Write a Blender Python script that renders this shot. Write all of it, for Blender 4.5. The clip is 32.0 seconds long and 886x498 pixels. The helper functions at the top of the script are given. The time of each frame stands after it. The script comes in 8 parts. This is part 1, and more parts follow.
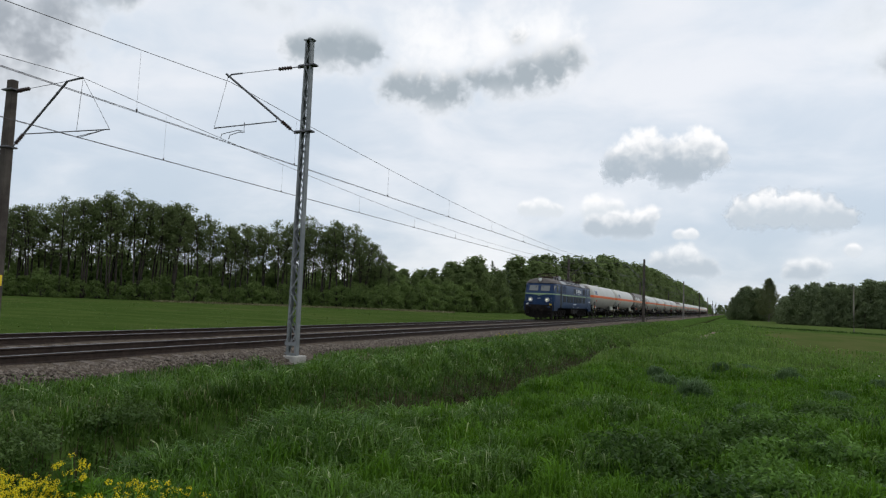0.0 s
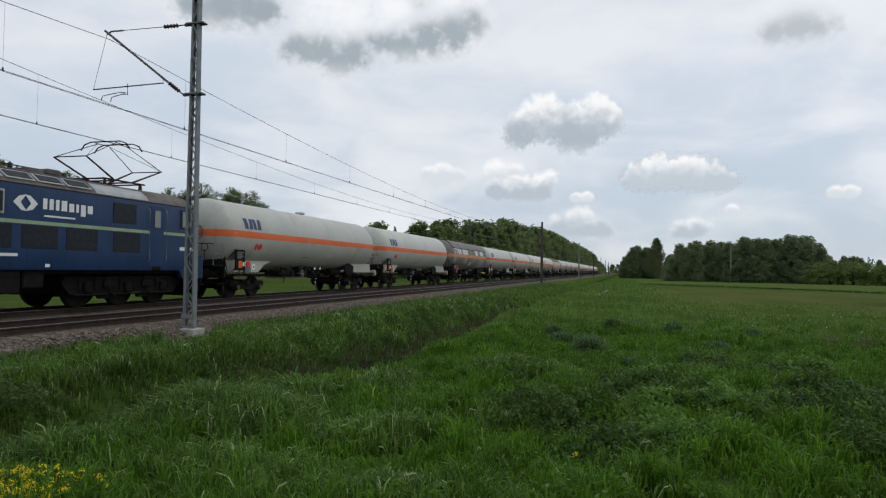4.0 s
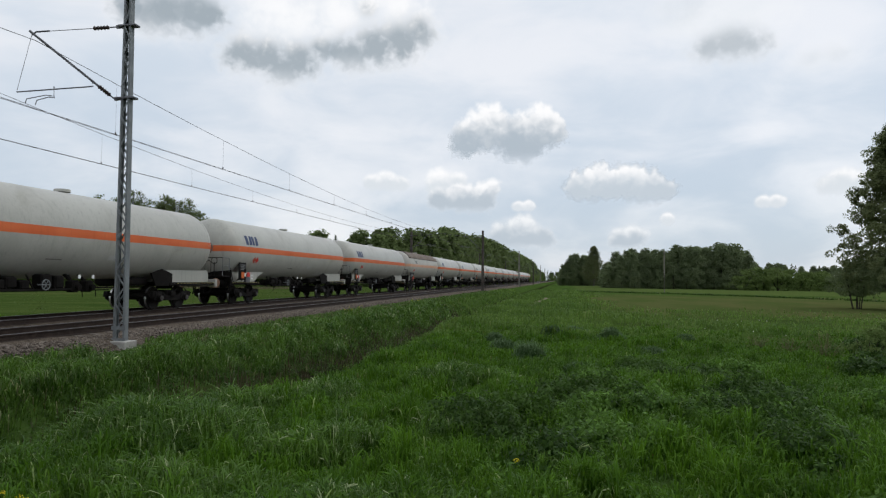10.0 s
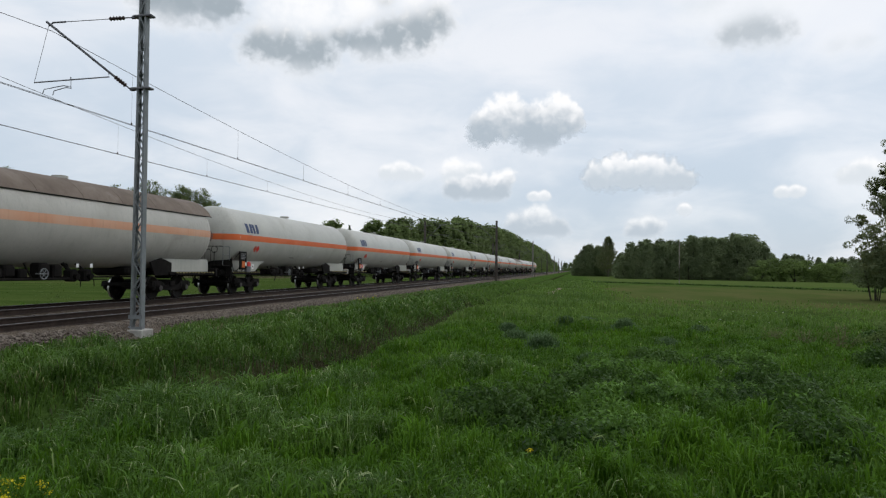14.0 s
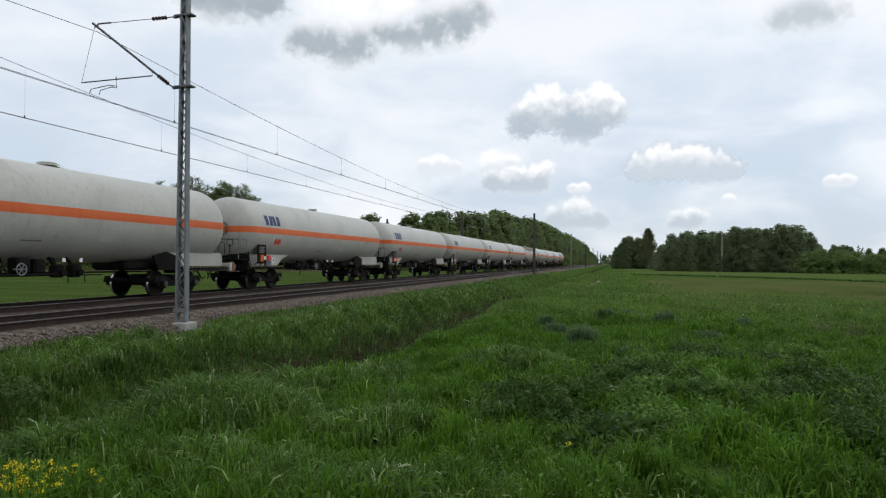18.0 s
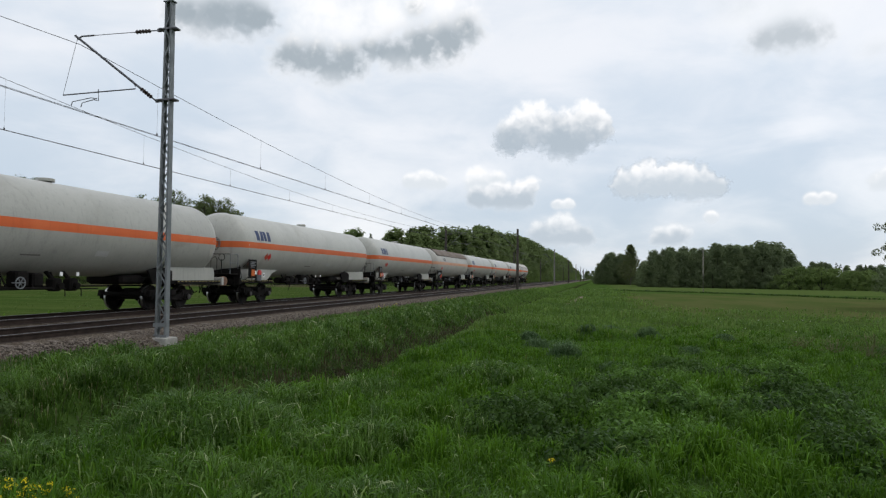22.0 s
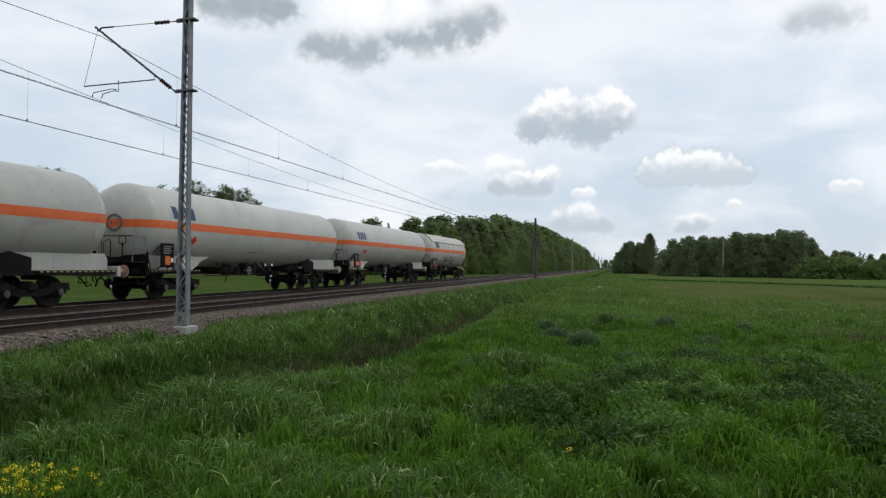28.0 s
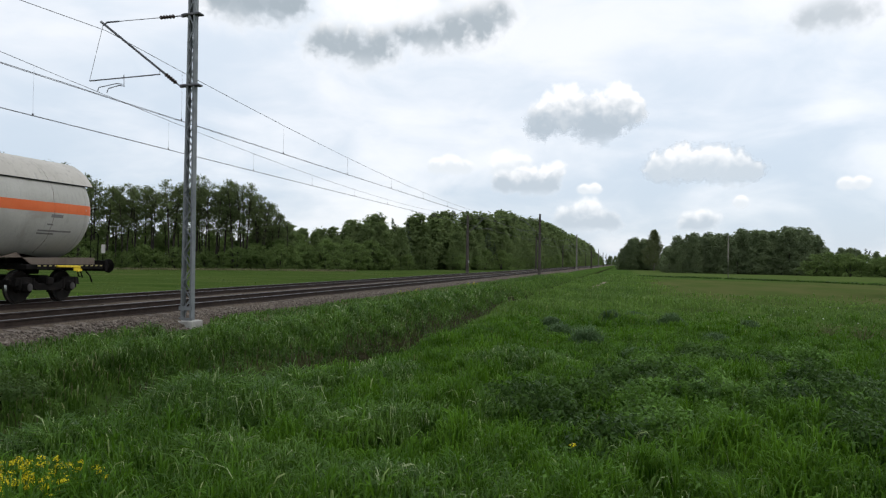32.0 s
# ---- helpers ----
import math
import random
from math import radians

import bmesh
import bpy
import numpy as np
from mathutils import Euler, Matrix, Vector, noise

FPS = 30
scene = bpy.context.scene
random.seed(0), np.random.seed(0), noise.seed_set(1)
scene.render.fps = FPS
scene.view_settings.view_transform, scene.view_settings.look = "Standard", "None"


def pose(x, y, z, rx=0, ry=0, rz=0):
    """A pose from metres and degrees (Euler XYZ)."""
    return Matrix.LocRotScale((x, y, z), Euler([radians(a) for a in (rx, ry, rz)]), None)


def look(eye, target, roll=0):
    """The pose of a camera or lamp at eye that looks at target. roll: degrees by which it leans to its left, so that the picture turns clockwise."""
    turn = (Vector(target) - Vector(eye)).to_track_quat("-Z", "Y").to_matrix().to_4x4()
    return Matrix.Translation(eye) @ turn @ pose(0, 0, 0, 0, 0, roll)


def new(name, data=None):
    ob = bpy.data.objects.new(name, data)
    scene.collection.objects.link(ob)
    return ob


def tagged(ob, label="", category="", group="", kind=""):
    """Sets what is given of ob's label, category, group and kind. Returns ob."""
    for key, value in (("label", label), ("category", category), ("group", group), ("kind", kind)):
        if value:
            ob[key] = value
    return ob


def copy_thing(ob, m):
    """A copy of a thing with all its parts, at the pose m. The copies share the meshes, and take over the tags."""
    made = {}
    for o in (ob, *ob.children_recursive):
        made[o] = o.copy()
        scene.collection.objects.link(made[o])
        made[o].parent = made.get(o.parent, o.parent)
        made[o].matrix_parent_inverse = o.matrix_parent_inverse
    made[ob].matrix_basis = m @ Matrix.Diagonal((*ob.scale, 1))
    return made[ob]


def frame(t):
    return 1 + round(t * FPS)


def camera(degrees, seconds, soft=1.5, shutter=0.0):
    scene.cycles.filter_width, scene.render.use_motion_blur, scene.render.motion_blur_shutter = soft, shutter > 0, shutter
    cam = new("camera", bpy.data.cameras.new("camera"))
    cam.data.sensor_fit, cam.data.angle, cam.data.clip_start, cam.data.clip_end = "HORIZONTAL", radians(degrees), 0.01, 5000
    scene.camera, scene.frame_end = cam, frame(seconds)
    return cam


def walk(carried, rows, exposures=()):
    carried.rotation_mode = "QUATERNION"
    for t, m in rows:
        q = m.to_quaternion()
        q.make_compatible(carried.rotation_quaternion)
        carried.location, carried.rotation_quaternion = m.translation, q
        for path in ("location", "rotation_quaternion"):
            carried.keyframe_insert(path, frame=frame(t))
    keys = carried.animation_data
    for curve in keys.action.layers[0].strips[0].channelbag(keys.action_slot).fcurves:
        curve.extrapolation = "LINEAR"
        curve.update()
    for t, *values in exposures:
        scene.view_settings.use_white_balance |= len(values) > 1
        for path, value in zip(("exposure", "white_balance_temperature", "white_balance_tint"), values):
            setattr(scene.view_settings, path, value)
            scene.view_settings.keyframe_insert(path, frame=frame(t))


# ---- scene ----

# The camera stands beside a double-track line and pans. Rail heads lie at z = 0, the line runs along y.
cam = camera(65.94, 32.0, soft=1.25)
EYE = (0.0, 0.0, 1.315)
# seconds, pitch, roll, yaw
PATH = [
    (0, 4.41, -2.34, 23.02), (0.5, 4.53, -2.04, 23.71), (1, 4.76, -1.96, 24.16), (1.5, 4.84, -1.67, 25.20), (2, 4.92, -1.76, 26.43),
    (2.5, 5.16, -1.93, 27.46), (3, 3.53, -1.46, 24.99), (3.5, 1.92, -1.08, 18.98), (4, 1.74, -0.77, 14.93), (4.5, 1.74, -0.57, 14.00),
    (6.5, 3.54, -0.35, 13.08), (7, 3.60, -0.34, 12.31), (7.5, 3.46, -0.37, 11.47), (8, 3.21, -0.41, 10.73), (8.5, 3.01, -0.67, 10.24),
    (9, 2.78, -0.57, 10.29), (9.5, 2.58, -0.38, 10.18), (10, 2.50, -0.42, 10.03), (10.5, 2.42, -0.60, 9.96), (11, 2.35, -0.55, 9.97),
    (11.5, 2.22, -0.87, 9.97), (12, 2.02, -0.66, 10.13), (12.5, 1.89, -0.44, 10.53), (13, 1.78, -0.50, 10.77), (13.5, 1.70, -0.53, 11.00),
    (15.5, 1.57, -0.57, 11.75), (16, 1.41, -0.41, 12.22), (16.5, 1.16, -0.63, 12.79), (17, 0.98, -0.71, 13.45), (17.5, 0.94, -0.44, 13.97),
    (18, 1.06, -0.32, 14.31), (18.5, 1.24, -0.08, 14.35), (19, 1.43, -0.13, 14.20), (19.5, 1.64, -0.22, 13.78), (20, 1.87, -0.32, 13.32),
    (20.5, 2.08, -0.34, 13.01), (21, 2.23, -0.42, 12.81), (21.5, 2.29, -0.46, 12.85), (22, 2.35, -0.53, 12.93), (22.5, 2.43, -0.31, 12.86),
    (23, 2.45, -0.33, 12.79), (23.5, 2.41, -0.71, 12.78), (24, 2.32, -0.70, 12.93), (24.5, 2.18, -0.49, 12.98), (26.5, 2.01, -0.12, 13.61),
    (27, 1.83, -0.13, 13.91), (27.5, 1.63, -0.23, 14.19), (28, 1.43, -0.50, 14.40), (28.5, 1.38, -0.25, 14.56), (29, 1.25, -0.27, 14.65),
    (29.5, 1.10, -0.27, 14.73), (30, 1.01, -0.21, 14.74), (30.5, 0.99, -0.28, 14.67), (31, 0.95, -0.52, 14.59), (31.5, 0.96, -0.56, 14.51),
    (32, 1.06, -0.73, 14.75),
]
EXPOSURES = [(0.0, 0.0), (2.5, -0.04), (4.0, -0.1), (9.0, -0.05), (16.0, 0.04), (20.0, 0.12), (23.0, 0.0), (27.0, 0.04), (30.0, 0.12), (32.0, 0.16)]
walk(cam, [(t, pose(*EYE, 90 + p, r, y)) for t, p, r, y in PATH], EXPOSURES)

# ---- light: a bright veiled sky with a weak, wide sun ahead and to the right ----
SUN_AZ, SUN_EL = -62.0, 50.0          # degrees left of the line's direction, degrees up
sun_dir = Vector((-math.sin(radians(SUN_AZ)) * math.cos(radians(SUN_EL)), math.cos(radians(SUN_AZ)) * math.cos(radians(SUN_EL)), math.sin(radians(SUN_EL))))
sun = new("sun", bpy.data.lights.new("sun", "SUN"))
sun.data.energy, sun.data.angle, sun.data.color = 0.55, radians(14), (1.0, 0.96, 0.9)
sun.matrix_world = look(sun_dir * 100, (0, 0, 0))


class Nodes:
    """Short calls for building a node tree."""

    def __init__(self, tree):
        self.tree = tree
        tree.nodes.clear()

    def add(self, kind, **props):
        n = self.tree.nodes.new(kind)
        for k, v in props.items():
            if k == "op":
                n.operation = v
            elif k == "data":
                n.data_type = v
            elif k == "blend":
                n.blend_type = v
            elif k == "clamp":
                n.use_clamp = v
        return n

    def link(self, a, b):
        self.tree.links.new(a, b)

    def put(self, sock, v):
        if isinstance(v, bpy.types.NodeSocket):
            self.tree.links.new(v, sock)
        else:
            sock.default_value = v

    def math(self, op, a, b=0.0, c=0.0, clamp=False):
        n = self.add("ShaderNodeMath", op=op, clamp=clamp)
        for s, v in zip(n.inputs, (a, b, c)):
            self.put(s, v)
        return n.outputs[0]

    def noise(self, vec, scale, detail=4.0, rough=0.55, dist=0.0):
        n = self.add("ShaderNodeTexNoise")
        if vec is not None:
            self.link(vec, n.inputs["Vector"])
        n.inputs["Scale"].default_value, n.inputs["Detail"].default_value = scale, detail
        n.inputs["Roughness"].default_value, n.inputs["Distortion"].default_value = rough, dist
        return n.outputs["Fac"]

    def ramp(self, fac, lo, hi, smooth=True):
        n = self.add("ShaderNodeMapRange")
        n.interpolation_type = "SMOOTHSTEP" if smooth else "LINEAR"
        self.put(n.inputs["Value"], fac)
        self.put(n.inputs["From Min"], lo)
        self.put(n.inputs["From Max"], hi)
        return n.outputs["Result"]

    def mix(self, fac, a, b, blend="MIX"):
        n = self.add("ShaderNodeMix", data="RGBA", blend=blend)
        self.put(n.inputs["Factor"], fac)
        for s, v in ((n.inputs[6], a), (n.inputs[7], b)):
            self.put(s, v if isinstance(v, bpy.types.NodeSocket) else (*v, 1.0))
        return n.outputs[2]

    def scaled(self, vec, x, y, z):
        n = self.add("ShaderNodeMapping")
        self.link(vec, n.inputs["Vector"])
        n.inputs["Scale"].default_value = (x, y, z)
        return n.outputs["Vector"]


def make_world():
    w = bpy.data.worlds.new("sky")
    w.use_nodes = True
    scene.world = w
    n = Nodes(w.node_tree)
    sky = n.add("ShaderNodeTexSky")
    sky.sky_type, sky.sun_disc = "NISHITA", False
    sky.sun_elevation, sky.sun_rotation = radians(SUN_EL), radians(-SUN_AZ)
    blue = n.add("ShaderNodeBackground")
    n.link(sky.outputs["Color"], blue.inputs["Color"])
    blue.inputs["Strength"].default_value = 0.1
    # thin cloud veil over the whole sky, brighter overhead
    way = n.add("ShaderNodeTexCoord").outputs["Generated"]
    broad = n.noise(n.scaled(way, 1.2, 1.2, 2.6), 2.0, 4.0, 0.5, 0.3)
    fine = n.noise(n.scaled(way, 2.0, 2.0, 5.0), 3.0, 5.0, 0.55, 0.4)
    up = n.add("ShaderNodeSeparateXYZ")
    n.link(way, up.inputs[0])
    high = n.ramp(up.outputs["Z"], 0.0, 0.42)
    tone = n.mix(high, (0.598, 0.695, 0.812), (0.80, 0.88, 0.972))
    patchy = n.math("ADD", n.math("MULTIPLY", broad, 0.6), n.math("MULTIPLY", fine, 0.4))
    tone = n.mix(n.ramp(patchy, 0.38, 0.64), tone, (0.995, 1.015, 1.058))
    veil = n.add("ShaderNodeBackground")
    n.link(tone, veil.inputs["Color"])
    veil.inputs["Strength"].default_value = 0.96
    both = n.add("ShaderNodeMixShader")
    both.inputs[0].default_value = 0.86
    n.link(blue.outputs[0], both.inputs[1])
    n.link(veil.outputs[0], both.inputs[2])
    out = n.add("ShaderNodeOutputWorld")
    n.link(both.outputs[0], out.inputs["Surface"])


make_world()

# ---- materials ----
def material(name):
    m = bpy.data.materials.new(name)
    m.use_nodes = True
    n = Nodes(m.node_tree)
    bsdf, out = n.add("ShaderNodeBsdfPrincipled"), n.add("ShaderNodeOutputMaterial")
    n.link(bsdf.outputs[0], out.inputs["Surface"])
    return m, n, bsdf


def surface(name, base, other, scale=3.0, rough=0.6, metal=0.0, bump=0.2, grain=40.0, streak=0.0, dirt=None, dirt_at=(0.55, 0.75), vary=0.0, spec=0.22):
    """A worn surface: two tones by coarse noise, fine grain, optional vertical streaks and dirt patches, relief."""
    m, n, b = material(name)
    pos = n.add("ShaderNodeTexCoord").outputs["Object"]
    coarse = n.noise(pos, scale, 5.0, 0.6, 0.3)
    fine = n.noise(pos, grain, 4.0, 0.6)
    f = n.math("ADD", n.math("MULTIPLY", coarse, 0.7), n.math("MULTIPLY", fine, 0.3))
    col = n.mix(n.ramp(f, 0.35, 0.65), base, other)
    if streak:
        s = n.noise(n.scaled(pos, 3.0, 3.0, 0.25), 2.5, 5.0, 0.65)
        col = n.mix(n.math("MULTIPLY", n.ramp(s, 0.5, 0.75), streak), col, tuple(c * 0.45 for c in base))
    if dirt:
        d = n.noise(pos, scale * 0.6 + 0.3, 6.0, 0.65, 0.5)
        col = n.mix(n.ramp(d, *dirt_at), col, dirt)
    if vary:
        rnd = n.add("ShaderNodeObjectInfo").outputs["Random"]
        k = n.math("ADD", n.math("MULTIPLY", rnd, vary), 1.0 - vary / 2)
        hsv = n.add("ShaderNodeHueSaturation")
        n.link(col, hsv.inputs["Color"])
        n.link(k, hsv.inputs["Value"])
        col = hsv.outputs["Color"]
    n.link(col, b.inputs["Base Color"])
    n.put(b.inputs["Roughness"], n.math("ADD", n.math("MULTIPLY", fine, 0.25), rough - 0.12))
    b.inputs["Metallic"].default_value = metal
    b.inputs["Specular IOR Level"].default_value = spec
    if bump:
        bm = n.add("ShaderNodeBump")
        bm.inputs["Strength"].default_value, bm.inputs["Distance"].default_value = bump, 0.02
        n.link(f, bm.inputs["Height"])
        n.link(bm.outputs[0], b.inputs["Normal"])
    return m


def leafy(name, dark, light, dry=None, dry_glint_amount=0.0, patch=0.25, glow=0.35, rough=0.5, gloss=0.16):
    """Leaves and grass: tone by blade, by patch of ground and by tree, with light passing through. dry: tone of a few
    pale blades, withered ones or painted sky glints.
    """
    m, n, b = material(name)
    geo = n.add("ShaderNodeNewGeometry")
    isl = geo.outputs["Random Per Island"]
    area = n.math("ADD", n.math("MULTIPLY", n.noise(geo.outputs["Position"], patch, 4.0, 0.6), 0.5), n.math("MULTIPLY", n.noise(geo.outputs["Position"], patch * 5.5, 3.0, 0.6), 0.5))
    rnd = n.add("ShaderNodeObjectInfo").outputs["Random"]
    f = n.math("ADD", n.math("MULTIPLY", n.math("POWER", isl, 1.6), 0.48), n.math("ADD", n.math("MULTIPLY", n.ramp(area, 0.40, 0.60), 0.52), n.math("MULTIPLY", rnd, 0.12)))
    col = n.mix(f, dark, light)
    if dry:
        col = n.mix(n.ramp(isl, 1.0 - dry_glint_amount, 1.0 - dry_glint_amount + 0.02), col, dry)
    n.link(col, b.inputs["Base Color"])
    b.inputs["Roughness"].default_value = rough
    b.inputs["Specular IOR Level"].default_value = gloss
    thin = n.add("ShaderNodeBsdfTranslucent")
    n.link(n.mix(0.5, col, light), thin.inputs["Color"])
    both = n.add("ShaderNodeMixShader")
    both.inputs[0].default_value = glow
    out = [x for x in m.node_tree.nodes if x.bl_idname == "ShaderNodeOutputMaterial"][0]
    n.link(b.outputs[0], both.inputs[1])
    n.link(thin.outputs[0], both.inputs[2])
    n.link(both.outputs[0], out.inputs["Surface"])
    return m


def ground_material():
    """Meadow soil and sward: patches of green, a mown tawny band on the far field, bare dirt on the track way."""
    m, n, b = material("meadow")
    pos = n.add("ShaderNodeNewGeometry").outputs["Position"]
    broad = n.noise(pos, 0.05, 5.0, 0.6)
    mid = n.noise(pos, 0.5, 5.0, 0.65)
    fine = n.noise(pos, 9.0, 6.0, 0.7)
    col = n.mix(n.ramp(mid, 0.35, 0.65), (0.034, 0.066, 0.014), (0.072, 0.122, 0.028))
    sep = n.add("ShaderNodeSeparateXYZ")
    n.link(pos, sep.inputs[0])
    x, y = sep.outputs["X"], sep.outputs["Y"]
    wob = n.math("MULTIPLY", n.math("SUBTRACT", broad, 0.5), 30.0)
    yy = n.math("ADD", y, wob)
    # the tawny sward of the far field lies right of the line
    band = n.math("MULTIPLY", n.ramp(yy, 22.0, 50.0), n.math("SUBTRACT", 1.0, n.ramp(yy, 84.0, 100.0)))
    band = n.math("MULTIPLY", band, n.ramp(n.math("ADD", x, n.math("MULTIPLY", wob, 0.06)), 0.5, 3.5))
    tawny = n.mix(n.ramp(n.noise(n.scaled(pos, 1.0, 0.3, 1.0), 0.25, 5.0, 0.65), 0.35, 0.7), (0.068, 0.096, 0.027), (0.100, 0.106, 0.040))
    col = n.mix(band, col, tawny)
    fresh = n.math("MULTIPLY", n.ramp(y, 98.0, 106.0), n.ramp(x, 1.0, 4.0))
    col = n.mix(n.math("MULTIPLY", fresh, 0.7), col, (0.088, 0.118, 0.036))
    left = n.math("SUBTRACT", 1.0, n.ramp(x, -24.0, -21.0))
    mown = n.mix(n.ramp(n.noise(n.scaled(pos, 0.3, 1.0, 1.0), 0.35, 6.0, 0.7), 0.35, 0.68), (0.036, 0.066, 0.014), (0.068, 0.096, 0.025))
    mown = n.mix(n.math("MULTIPLY", n.ramp(n.noise(n.scaled(pos, 0.6, 1.0, 1.0), 0.11, 4.0, 0.6), 0.52, 0.75), 0.7), mown, (0.115, 0.115, 0.045))
    col = n.mix(n.math("MULTIPLY", left, 0.92), col, mown)
    col = n.mix(n.math("MULTIPLY", n.ramp(fine, 0.5, 0.8), 0.3), col, (0.08, 0.10, 0.03))
    # mud and dead stalks in the ditch, darkened to paint in its shade
    mud_shade = n.math("MULTIPLY", n.ramp(x, -7.9, -7.1), n.math("SUBTRACT", 1.0, n.ramp(x, -5.5, -5.0)))
    col = n.mix(mud_shade, col, n.mix(n.ramp(mid, 0.4, 0.6), (0.012, 0.011, 0.007), (0.030, 0.027, 0.014)))
    n.link(col, b.inputs["Base Color"])
    b.inputs["Roughness"].default_value, b.inputs["Specular IOR Level"].default_value = 1.0, 0.0
    bm = n.add("ShaderNodeBump")
    bm.inputs["Strength"].default_value, bm.inputs["Distance"].default_value = 0.6, 0.08
    n.link(fine, bm.inputs["Height"])
    n.link(bm.outputs[0], b.inputs["Normal"])
    return m


def ballast_material():
    """Crushed stone, stained dark with rust and oil between each pair of rails."""
    m, n, b = material("stained_ballast")
    pos = n.add("ShaderNodeTexCoord").outputs["Object"]
    chips = n.add("ShaderNodeTexVoronoi")
    n.link(pos, chips.inputs["Vector"])
    chips.inputs["Scale"].default_value = 22.0
    coarse = n.noise(pos, 2.0, 5.0, 0.6)
    tone = n.add("ShaderNodeSeparateColor")
    n.link(chips.outputs["Color"], tone.inputs[0])
    f = n.math("ADD", n.math("MULTIPLY", tone.outputs[0], 0.65), n.math("MULTIPLY", coarse, 0.35))
    col = n.mix(f, (0.046, 0.035, 0.026), (0.165, 0.134, 0.103))
    sep = n.add("ShaderNodeSeparateXYZ")
    n.link(pos, sep.inputs[0])
    oil = None
    for xc in (-13.0, -17.0):
        d = n.math("ABSOLUTE", n.math("SUBTRACT", sep.outputs["X"], xc))
        k = n.math("SUBTRACT", 1.0, n.ramp(n.math("ADD", d, n.math("MULTIPLY", coarse, 0.3)), 0.72, 1.05))
        oil = k if oil is None else n.math("MAXIMUM", oil, k)
    col = n.mix(n.math("MULTIPLY", oil, 0.8), col, (0.044, 0.033, 0.026))
    n.link(col, b.inputs["Base Color"])
    b.inputs["Roughness"].default_value, b.inputs["Specular IOR Level"].default_value = 0.95, 0.1
    bm = n.add("ShaderNodeBump")
    bm.inputs["Strength"].default_value, bm.inputs["Distance"].default_value = 1.0, 0.04
    n.link(chips.outputs["Distance"], bm.inputs["Height"])
    n.link(bm.outputs[0], b.inputs["Normal"])
    return m


def glass_material():
    m, n, b = material("cab_glass")
    b.inputs["Base Color"].default_value = (0.11, 0.12, 0.12, 1)
    b.inputs["Roughness"].default_value = 0.06
    b.inputs["Specular IOR Level"].default_value = 0.9
    return m


def lamp_material():
    m, n, b = material("lit_lens")
    b.inputs["Base Color"].default_value = (0.8, 0.75, 0.6, 1)
    b.inputs["Emission Color"].default_value = (1.0, 0.82, 0.5, 1)
    b.inputs["Emission Strength"].default_value = 1.6
    b.inputs["Roughness"].default_value = 0.1
    return m


